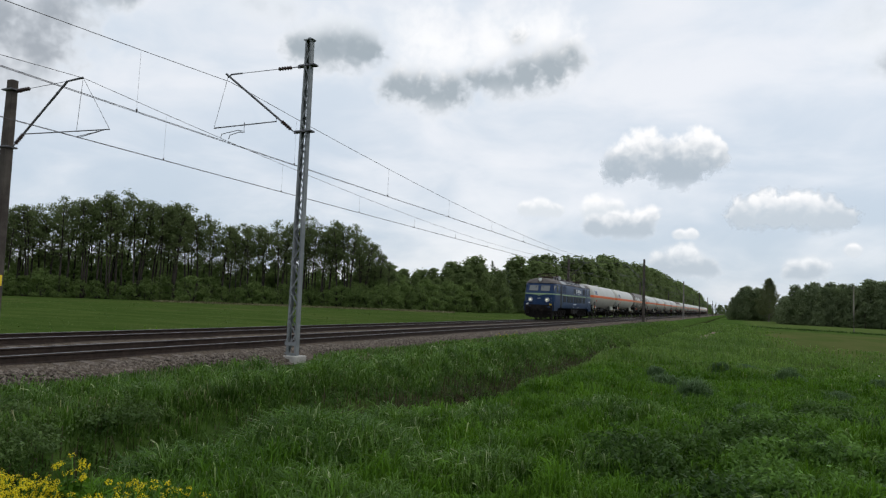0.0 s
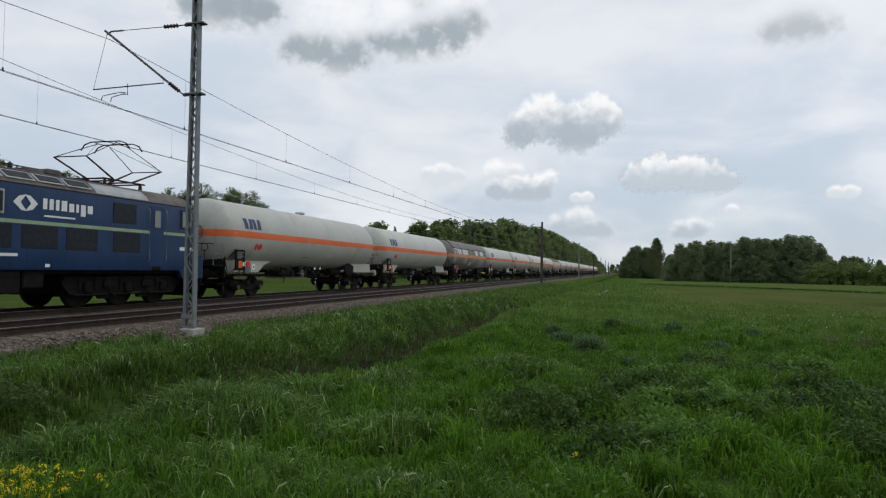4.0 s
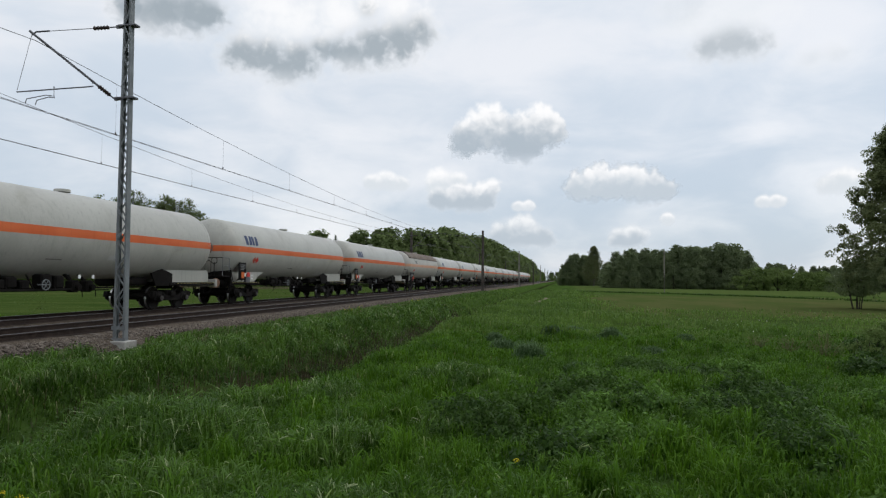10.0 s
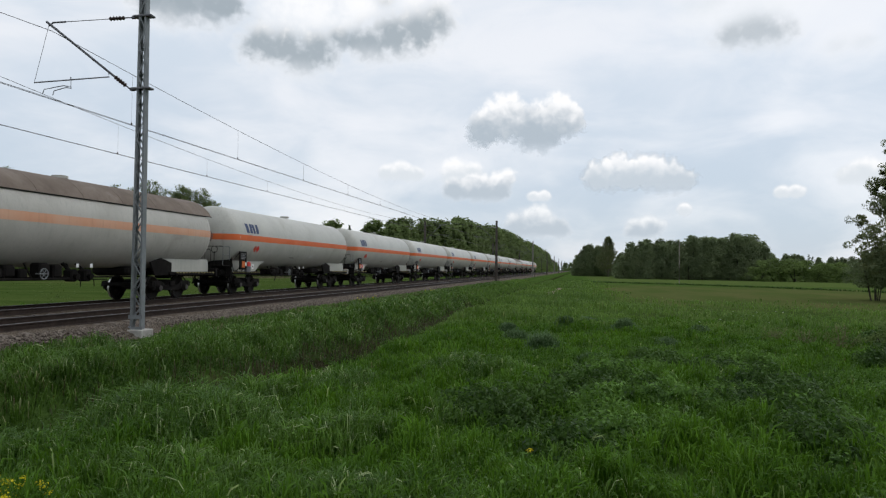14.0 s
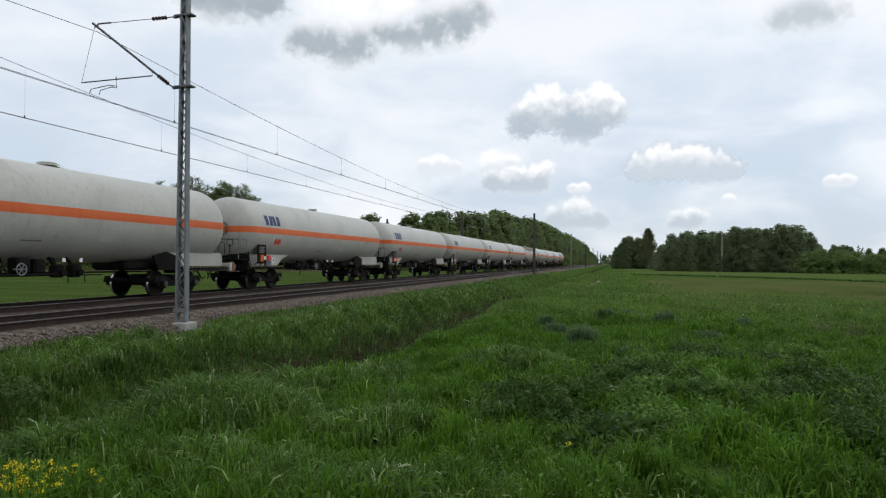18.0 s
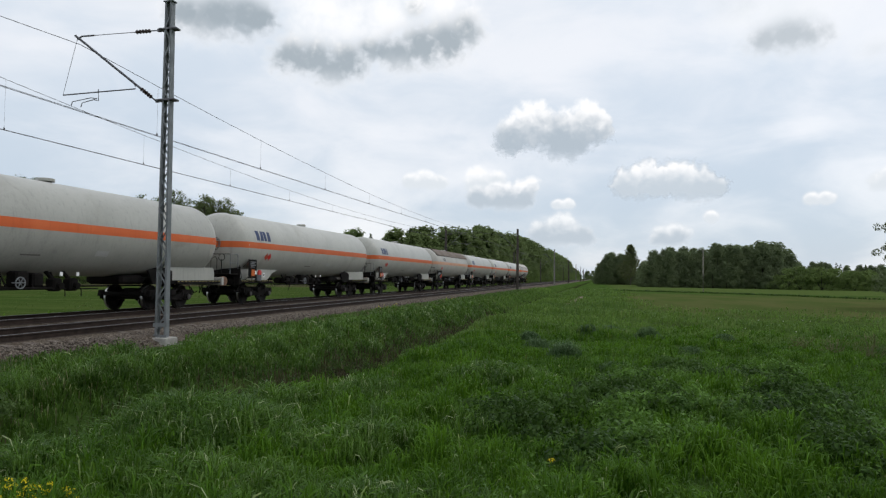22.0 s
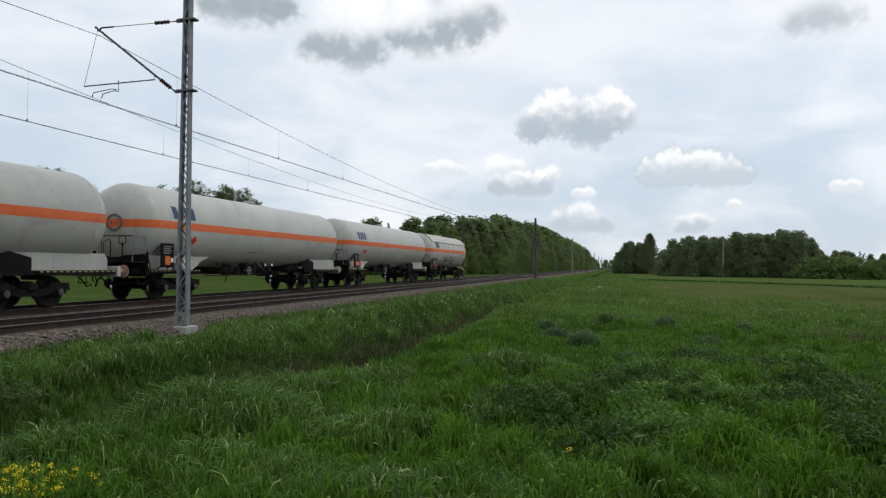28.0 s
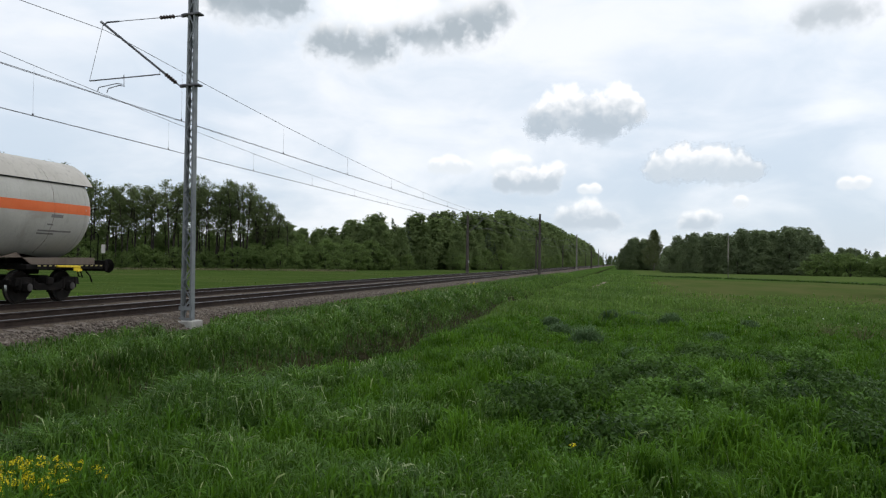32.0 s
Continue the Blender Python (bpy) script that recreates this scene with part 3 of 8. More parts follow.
def make_stones(name, count, seed, x_range, y_range, z_of, size, parent_label):
    """Loose stones: eight-cornered lumps, joined into one mesh."""
    rng = np.random.default_rng(seed)
    x = rng.uniform(*x_range, count)
    y = y_range[0] + (y_range[1] - y_range[0]) * rng.uniform(0, 1, count) ** 1.6
    z = z_of(x, y)
    base = np.array([[1, 0, 0], [0, 1, 0], [-1, 0, 0], [0, -1, 0], [0, 0, 1], [0, 0, -1]], float)
    tri = np.array([[0, 1, 4], [1, 2, 4], [2, 3, 4], [3, 0, 4], [1, 0, 5], [2, 1, 5], [3, 2, 5], [0, 3, 5]])
    s = rng.uniform(*size, (count, 1, 1)) * rng.uniform(0.6, 1.3, (count, 6, 1))
    a = rng.uniform(0, 6.28, count)
    c, n = np.cos(a), np.sin(a)
    v = base[None] * s * np.array([1, 1, 0.7])
    vx = v[..., 0] * c[:, None] - v[..., 1] * n[:, None] + v[..., 2] * 0.4
    vy = v[..., 0] * n[:, None] + v[..., 1] * c[:, None]
    v = np.stack([vx + x[:, None], vy + y[:, None], v[..., 2] + z[:, None]], -1).reshape(-1, 3)
    f = (tri[None] + (np.arange(count) * 6)[:, None, None]).reshape(-1, 3)
    return tagged(new(name, np_mesh(name, v, [f], "stone")), parent_label, "ballast stones", kind="stuff")


def shoulder_z(x, y):
    return np.interp(x, [-20.1, -19.3, -18.3, -17.9, -16.1, -15.7, -15.0, -14.3, -13.9, -12.12, -11.98, -11.72, -11.35, -10.6], [-0.62, -0.32, -0.235, -0.166, -0.166, -0.235, -0.27, -0.235, -0.166, -0.166, -0.190, -0.210, -0.30, -0.68]) + 0.01


def make_track(xc, label):
    t = thing("railway_track", label, "railway track", pose(xc, 0, 0), kind="structure")
    for side in (-1, 1):
        bm = BM()
        x = side * 0.753
        prof = ((-0.075, -0.172), (-0.075, -0.160), (-0.012, -0.140), (-0.010, -0.050), (-0.036, -0.034), (-0.036, -0.006), (0.036, -0.006), (0.036, -0.034), (0.010, -0.050), (0.012, -0.140), (0.075, -0.160), (0.075, -0.172))
        prism(bm, [(x + a, b) for a, b in prof], Y0, Y1, "Y")
        r = part("rail", bm, "rail_side", t)
        bm = BM()
        prism(bm, [(x - 0.026, -0.006), (x - 0.022, 0.0), (x + 0.022, 0.0), (x + 0.026, -0.006)], Y0, Y1, "Y")
        part("running_surface", bm, "rail_head", r, "polished rail head")
    return t


def sleeper_mesh():
    bm = BM()
    rings = []
    for x, w, z in ((-1.25, 0.13, -0.205), (-0.95, 0.14, -0.175), (-0.5, 0.14, -0.185), (0, 0.11, -0.215), (0.5, 0.14, -0.185), (0.95, 0.14, -0.175), (1.25, 0.13, -0.205)):
        rings.append([bm.verts.new((x, y, q)) for y, q in ((-w, -0.36), (-w + 0.03, z), (w - 0.03, z), (w, -0.36))])
    for a, b in zip(rings, rings[1:]):
        for j in range(3):
            bm.faces.new((a[j], b[j], b[j + 1], a[j + 1]))
    bm.faces.new(rings[0])
    bm.faces.new(rings[-1][::-1])
    return mesh_of("sleeper", bm, "sleeper")


def lay_sleepers(track, me, y_a, y_b, rest_to):
    y = y_a
    while y < y_b:
        o = new("sleeper", me)
        o.parent = track
        o.location = (random.uniform(-0.02, 0.02), y, 0)
        y += 0.6
    # beyond, where single ones can no longer be told apart
    src = np.array([v.co for v in me.vertices])
    n = int((rest_to - y) / 0.6)
    v = (src[None] + np.stack([np.zeros(n), y + 0.6 * np.arange(n), np.zeros(n)], -1)[:, None]).reshape(-1, 3)
    quads = np.array([p.vertices[:] for p in me.polygons])
    f = (quads[None] + (np.arange(n) * len(src))[:, None, None]).reshape(-1, 4)
    o = new("sleepers", np_mesh("sleepers", v, [f], "sleeper"))
    o.parent = track
    o["kind"] = "stuff"


make_ballast()
TRACK_NEAR = make_track(XN, "near railway track with rusty rails on concrete sleepers")
TRACK_FAR = make_track(XF, "far railway track with rusty rails on concrete sleepers")
make_stones("ballast_stones", 15000, 11, (-11.72, -10.75), (4.0, 60.0), shoulder_z, (0.024, 0.060), "loose crushed stones on the ballast shoulder")
make_stones("ballast_stones", 7000, 12, (-15.6, -14.4), (6.0, 60.0), shoulder_z, (0.022, 0.05), "loose crushed stones between the two tracks")

# ---- overhead line ----
NEAR_Y = [-60.0, 15.8, 93.5, 171.0, 250.0, 328.0, 405.0, 480.0]
FAR_Y = [-62.0, 13.2, 88.7, 163.0, 238.0, 313.0, 388.0, 463.0]


def insulator(bm_list, a, b):
    """A ribbed insulator between two points."""
    a, b = Vector(a), Vector(b)
    bm = BM()
    d = b - a
    n = 5
    pts = []
    for i in range(n * 2 + 1):
        pts.append((a + d * i / (n * 2), 0.062 if i % 2 else 0.032))
    prev = None
    ax = d.normalized()
    u = ax.cross(Vector((0, 1, 0))).normalized()
    w = ax.cross(u)
    for p, r in pts:
        ring = [bm.verts.new(p + (u * math.cos(t) + w * math.sin(t)) * r) for t in (2 * math.pi * j / 10 for j in range(10))]
        if prev:
            for j in range(10):
                q = (j + 1) % 10
                bm.faces.new((prev[j], ring[j], ring[q], prev[q]))
        else:
            bm.faces.new(ring[::-1])
        prev = ring
    bm.faces.new(prev)
    return bm


def lattice_mast(y):
    """Two channel legs, laced on both faces, on a concrete block; the bracket reaches over the near track."""
    X, zb, zt = -11.14, -0.5, 8.55
    m = thing("catenary_mast", "galvanised lattice steel catenary mast on a concrete block", "catenary mast", pose(X, y, 0), "catenary masts of the near track")
    bm = BM()
    box(bm, (0.03, 0, -0.62), (0.54, 0.52, 0.60), None, 0.02)
    part("foundation", bm, "concrete", m, "pale concrete foundation block")

    def half(z):
        k = (z - zb) / (zt - zb)
        return 0.165 - 0.065 * k
    for s in (-1, 1):
        bm = BM()
        # a channel with its web outwards
        lo, hi = half(zb + 0.1), half(zt)
        section = ((0.0, -0.08), (0.0, 0.08), (-0.05, 0.08), (-0.05, 0.072), (-0.008, 0.072), (-0.008, -0.072), (-0.05, -0.072), (-0.05, -0.08))
        ends = [[bm.verts.new((s * (h + x), yy, z)) for x, yy in section] for z, h in ((zb + 0.1, lo), (zt, hi))]
        for i in range(8):
            j = (i + 1) % 8
            bm.faces.new((ends[0][i], ends[0][j], ends[1][j], ends[1][i]))
        bm.faces.new(ends[0][::-1])
        bm.faces.new(ends[1])
        bmesh.ops.recalc_face_normals(bm, faces=bm.faces[:])
        part("leg", bm, "galv", m)
    for face in (-0.084, 0.084):
        z, k = zb + 0.35, 1
        while z < zt - 0.3:
            step = 0.40
            bm = BM()
            a, b = half(z) - 0.02, half(z + step) - 0.02
            p0, p1 = Vector((-k * a, face, z)), Vector((k * b, face, z + step))
            d = (p1 - p0).normalized()
            q = d.cross(Vector((0, 1, 0))) * 0.019
            v = [bm.verts.new(p) for p in (p0 - q, p0 + q, p1 + q, p1 - q)]
            v2 = [bm.verts.new(p.co + Vector((0, 0.006, 0))) for p in v]
            bm.faces.new(v)
            bm.faces.new(v2[::-1])
            for i in range(4):
                j = (i + 1) % 4
                bm.faces.new((v[i], v2[i], v2[j], v[j]))
            part("lacing_bar", bm, "galv", m)
            z += step
            k = -k
    for z in (zb + 0.2, 0.0):
        bm = BM()
        box(bm, (0, -0.088, z), (0.40, 0.012, 0.10))
        part("batten_plate", bm, "galv", m)
    bm = BM()
    box(bm, (0, 0, zt + 0.01), (0.30, 0.2, 0.03), None, 0.008)
    box(bm, (0, 0, zt + 0.05), (0.12, 0.12, 0.07), None, 0.02)
    part("cap", bm, "galv", m)
    for z in (7.82, 5.92):
        bm = BM()
        box(bm, (0, 0, z), (0.52, 0.22, 0.05), None, 0.01)
        box(bm, (-0.30, 0, z), (0.12, 0.06, 0.09), None, 0.01)
        part("clamp", bm, "galv_dark", m)
    # the bracket
    tip = Vector((-2.2, -0.75, 7.5))
    foot = Vector((-0.34, -0.04, 5.92))
    d = tip - foot
    ins = part("insulator", insulator(None, foot + d * 0.05, foot + d * 0.19), "insulator", m)
    bm = BM()
    tube(bm, [foot + d * 0.17, tip + d * 0.03], 0.030, 8)
    tube(bm, [foot, foot + d * 0.06], 0.022, 6)
    part("bracket_tube", bm, "galv_dark", m, "dull steel bracket tube")
    bm = BM()
    top = Vector((-0.34, 0, 7.82))
    t2 = tip + Vector((0.10, 0.03, 0.03))
    dd = t2 - top
    tube(bm, [top + dd * 0.30, t2], 0.010, 5)
    tube(bm, [top, top + dd * 0.1], 0.016, 6)
    tube(bm, [t2 - dd * 0.16, t2, tip - Vector((0, 0, 0.06))], 0.022, 6)
    part("tie_rod", bm, "galv_dark", m)
    part("insulator", insulator(None, top + dd * 0.10, top + dd * 0.30), "insulator", m)
    bm = BM()
    a, b = foot + d * 0.27, Vector((-2.5, -0.85, 5.96))
    tube(bm, [a, a + Vector((0.03, 0, -0.14)), b], 0.017, 6)
    k = a.lerp(b, 0.51)
    tube(bm, [k, k + Vector((0.01, 0, -0.30)), k + Vector((-0.12, 0, -0.26))], 0.015, 6)
    for q in (0.0, 0.16):
        tube(bm, [k + Vector((-0.04, 0, -0.24 - q * 0.25)), k + Vector((-0.22, q * 0.5, -0.21 - q * 0.2)), k + Vector((-0.74 + q, -0.05 + q, -0.30)), k + Vector((-0.78 + q, -0.05 + q, -0.42))], 0.012, 5)
    part("steady_arm", bm, "galv_dark", m)
    bm = BM()
    tube(bm, [tip - Vector((0, 0, 0.04)), b], 0.006, 4)
    part("hanger_wire", bm, "wire", m)
    return m


def concrete_mast(name, x, y, side, zt, label, mat, group, sign=None, detail=True):
    """A tapered prestressed mast with a raking bracket; side: +1 reaches to +x, -1 to -x."""
    m = thing(name, label, "catenary mast", pose(x, y, 0), group)
    bm = BM()
    rings = []
    for z, w, d in ((-0.9, 0.195, 0.155), (2.0, 0.175, 0.14), (5.0, 0.15, 0.12), (zt, 0.13, 0.105)):
        c = 0.03
        rings.append([bm.verts.new((px, py, z)) for px, py in ((w, -d + c), (w, d - c), (w - c, d), (-w + c, d), (-w, d - c), (-w, -d + c), (-w + c, -d), (w - c, -d))])
    for a, b in zip(rings, rings[1:]):
        for j in range(8):
            q = (j + 1) % 8
            bm.faces.new((a[j], a[q], b[q], b[j]))
    bm.faces.new(rings[-1])
    part("shaft", bm, mat, m)
    s = side
    lo = Vector((s * 0.25, 0, 5.33))
    top = Vector((s * 2.2, 0.1, 7.16))
    tip = Vector((s * 2.8, 0.12, 7.22))
    d = top - lo
    for z in (7.05, 5.33):
        bm = BM()
        box(bm, (0, 0, min(z, zt - 0.15)), (0.44, 0.36, 0.05), None, 0.01)
        part("clamp", bm, "galv_dark", m)
    bm = BM()
    tube(bm, [lo + d * 0.2, top, tip], 0.032, 8)
    tube(bm, [lo, lo + d * 0.06], 0.02, 6)
    part("bracket_tube", bm, "galv_dark", m)
    part("insulator", insulator(None, lo + d * 0.05, lo + d * 0.2), "insulator", m)
    if detail:
        bm = BM()
        hi = Vector((s * 0.25, 0, 7.02))
        tube(bm, [hi + (top - hi) * 0.25, top], 0.009, 5)
        part("tie_rod", bm, "galv_dark", m)
        part("insulator", insulator(None, hi, hi + (top - hi) * 0.25), "insulator", m)
        bm = BM()
        a, b = lo + d * 0.2, Vector((s * 3.25, 0.75, 5.86))
        tube(bm, [a, b], 0.017, 6)
        e = a.lerp(b, 0.95)
        for q in (0.0, 0.10):
            tube(bm, [e, Vector((s * (2.5 + q), 0.3 + q * 0.5, 5.58))], 0.011, 5)
        part("steady_arm", bm, "galv_dark", m)
        bm = BM()
        tube(bm, [tip, a.lerp(b, 0.62)], 0.006, 4)
        tube(bm, [tip, b], 0.006, 4)
        part("hanger_wire", bm, "wire", m)
        bm = BM()
        tube(bm, [(-s * 0.23, 0.05, 1.6), (-s * 0.26, 0.1, 0.6), (-s * 0.45, 0.15, -0.6)], 0.02, 5)
        part("earth_cable", bm, "black", m)
    if sign:
        bm = BM()
        box(bm, (0.186, -0.02, 1.4), (0.01, 0.20, 0.32), None, 0.003)
        part("sign_plate", bm, sign, m, "yellow warning plate" if sign == "yellow" else "white number plate")
    return m


MASTS_NEAR, MASTS_FAR = "catenary masts of the near track", "catenary masts of the far track"
lattice_mast(NEAR_Y[1])
concrete_mast("catenary_mast", -19.8, FAR_Y[1], 1, 7.35, "dark weathered concrete catenary mast with a yellow plate", "concrete_dark", MASTS_FAR, "yellow")
concrete_mast("catenary_mast", -11.0, NEAR_Y[2], -1, 8.0, "dark weathered concrete catenary mast beside the near track", "concrete_dark", MASTS_NEAR)
concrete_mast("catenary_mast", -20.0, FAR_Y[2], 1, 7.6, "dark weathered concrete catenary mast with a white plate", "concrete_dark", MASTS_FAR, "white_plate")
for i, yy in enumerate(NEAR_Y):
    if i not in (1, 2):
        concrete_mast("catenary_mast", -11.0, yy, -1, 8.4 if i == 3 else 8.0, "pale concrete catenary mast beside the near track" if i in (3, 5) else "distant dark concrete catenary mast", "concrete_mid" if i in (3, 5) else "concrete_dark", MASTS_NEAR, "white_plate" if i == 3 else None, detail=i < 5)
for i, yy in enumerate(FAR_Y):
    if i not in (1, 2):
        concrete_mast("catenary_mast", -20.0, yy, 1, 7.6, "distant dark concrete catenary mast behind the far track", "concrete_dark", MASTS_FAR, None, detail=i < 4)


def overhead_line(xc, ys, label, dy):
    """Messenger wire, two contact wires and droppers, span by span."""
    line = thing("overhead_line", label, "overhead line")
    hm, hc, sag = 7.28, 5.56, 1.4
    cat, con = [], ([], [])
    drops = []
    for i, (a, b) in enumerate(zip(ys, ys[1:])):
        s0, s1 = (-0.25 if i % 2 else 0.25), (0.25 if i % 2 else -0.25)
        a, b = a + dy, b + dy
        n = 24
        for j in range(n):
            k = j / n
            y, x = a + (b - a) * k, xc + (s0 + (s1 - s0) * k) * 0.8
            cat.append((x, y, hm - sag * 4 * k * (1 - k)))
            for side in (0, 1):
                con[side].append((xc + s0 + (s1 - s0) * k + (side - 0.5) * 0.07, y, hc - 0.03 * 4 * k * (1 - k)))
        m = max(int((b - a) / 6.2), 1)
        for j in range(m):
            k = (j + 0.5) / m
            x = xc + (s0 + (s1 - s0) * k) * 0.9
            drops.append(((x, a + (b - a) * k, hm - sag * 4 * k * (1 - k)), (x, a + (b - a) * k, hc - 0.01)))
    bm = BM()
    tube(bm, cat, 0.0085, 5)
    part("messenger_wire", bm, "wire", line)
    for c in con:
        bm = BM()
        tube(bm, c, 0.0075, 5)
        part("contact_wire", bm, "wire", line)
    for p, q in drops:
        if q[1] > 140 or q[1] < -10:
            continue
        bm = BM()
        tube(bm, [p, q], 0.0032, 4)
        box(bm, Vector(q) + Vector((0, 0, 0.03)), (0.03, 0.03, 0.08))
        part("dropper", bm, "wire", line)
    bm = BM()
    for p, q in drops:
        if 140 <= q[1] < 500:
            tube(bm, [p, q], 0.0032, 3, caps=False)
    o = part("droppers", bm, "wire", line)
    o["kind"] = "stuff"
    return line


overhead_line(XN, NEAR_Y, "copper overhead line with droppers above the near track", -0.8)
overhead_line(XF, FAR_Y, "copper overhead line with droppers above the far track", 0.3)


def timber_pole(x, y, h, label):
    p = thing("utility_pole", label, "utility pole", pose(x, y, float(ground_z(x, y))))
    bm = BM()
    tube(bm, [(0, 0, -0.3), (0, 0, h * 0.5), (0.02, 0, h)], 0.10, 8, 0.065)
    part("shaft", bm, "wood_pole", p)
    bm = BM()
    box(bm, (0, 0, h - 0.25), (0.5, 0.06, 0.06), None, 0.01)
    part("crossarm", bm, "galv_dark", p)
    for u in (-0.22, 0.22):
        bm = BM()
        lathe(bm, [(0, 0.01), (0.03, 0.035), (0.08, 0.035), (0.10, 0.02), (0.11, 0.0)], 8, "Z", (u, 0, h - 0.22))
        part("insulator", bm, "insulator", p)
    return p


timber_pole(14.2, 102.3, 6.1, "grey timber utility pole at the field's edge")

# ---- the train; each vehicle's own y runs from its leading buffers to its rear ----
def rounded_ring(bm, w, f, r, corner, z, seg=6):
    """A closed plan outline: half width w, ends at f and r, corners rounded by corner, ends slightly bowed."""
    pts = []
    for cx, cy, a0 in ((w - corner, f + corner, -90), (w - corner, r - corner, 0), (-w + corner, r - corner, 90), (-w + corner, f + corner, 180)):
        for i in range(seg + 1):
            t = radians(a0 + 90 * i / seg)
            pts.append((cx + corner * math.cos(t), cy + corner * math.sin(t)))
    out = []
    for x, y in pts:
        bow = 0.10 * (1 - min(1.0, abs(x) / w) ** 2)
        y = y - bow if y < (f + r) / 2 else y + bow
        out.append(bm.verts.new((x, y, z)))
    return out


def loft(bm, levels, seg=6, bottom=False, top=False):
    rings = [rounded_ring(bm, *lv, seg) for lv in levels]
    for a, b in zip(rings, rings[1:]):
        n = len(a)
        for j in range(n):
            q = (j + 1) % n
            bm.faces.new((a[j], a[q], b[q], b[j]))
    if bottom:
        bm.faces.new(rings[0][::-1])
    if top:
        bm.faces.new(rings[-1])


def buffer(parent, x, y, s, mat="black"):
    b = new("buffer")
    b.parent = parent
    b.matrix_basis = pose(x, y, 1.04)
    bm = BM()
    lathe(bm, [(s * 0.60, 0.0), (s * 0.60, 0.13), (s * 0.56, 0.16), (s * 0.50, 0.125), (s * 0.28, 0.115), (s * 0.27, 0.085), (s * 0.05, 0.08)], 16, "Y")
    part("stock", bm, mat, b, smooth=True)
    bm = BM()
    lathe(bm, [(s * 0.06, 0.08), (s * 0.045, 0.21), (s * 0.02, 0.225), (0.0, 0.20), (-s * 0.006, 0.0)], 20, "Y")
    part("head", bm, mat, b, smooth=True)
    return b


def coupling(parent, y, s):
    bm = BM()
    box(bm, (0, y + s * 0.45, 1.0), (0.10, 0.3, 0.16), None, 0.02)
    tube(bm, [(0, y + s * 0.32, 1.02), (0, y + s * 0.12, 1.06), (0.02, y + s * 0.1, 0.93), (0, y + s * 0.2, 0.9)], 0.035, 6)
    tube(bm, [(-0.05, y + s * 0.4, 0.95), (-0.06, y + s * 0.3, 0.7), (0.06, y + s * 0.25, 0.66), (0.05, y + s * 0.38, 0.92)], 0.022, 6)
    part("screw_coupling", bm, "black", parent)
    for x in (-0.45, 0.42):
        bm = BM()
        tube(bm, [(x, y + s * 0.55, 0.86), (x, y + s * 0.35, 0.72), (x * 0.9, y + s * 0.2, 0.52), (x * 0.7, y + s * 0.1, 0.60)], 0.026, 6)
        part("brake_hose", bm, "black", parent)


def panel(name, parent, y0, y1, z0, z1, x, mat, label="", t=0.02, bevel=0.006):
    """A flat panel on the side that faces x."""
    s = 1 if x > 0 else -1
    bm = BM()
    box(bm, (x + s * t / 2, (y0 + y1) / 2, (z0 + z1) / 2), (t, y1 - y0, z1 - z0), None, bevel)
    return part(name, bm, mat, parent, label)


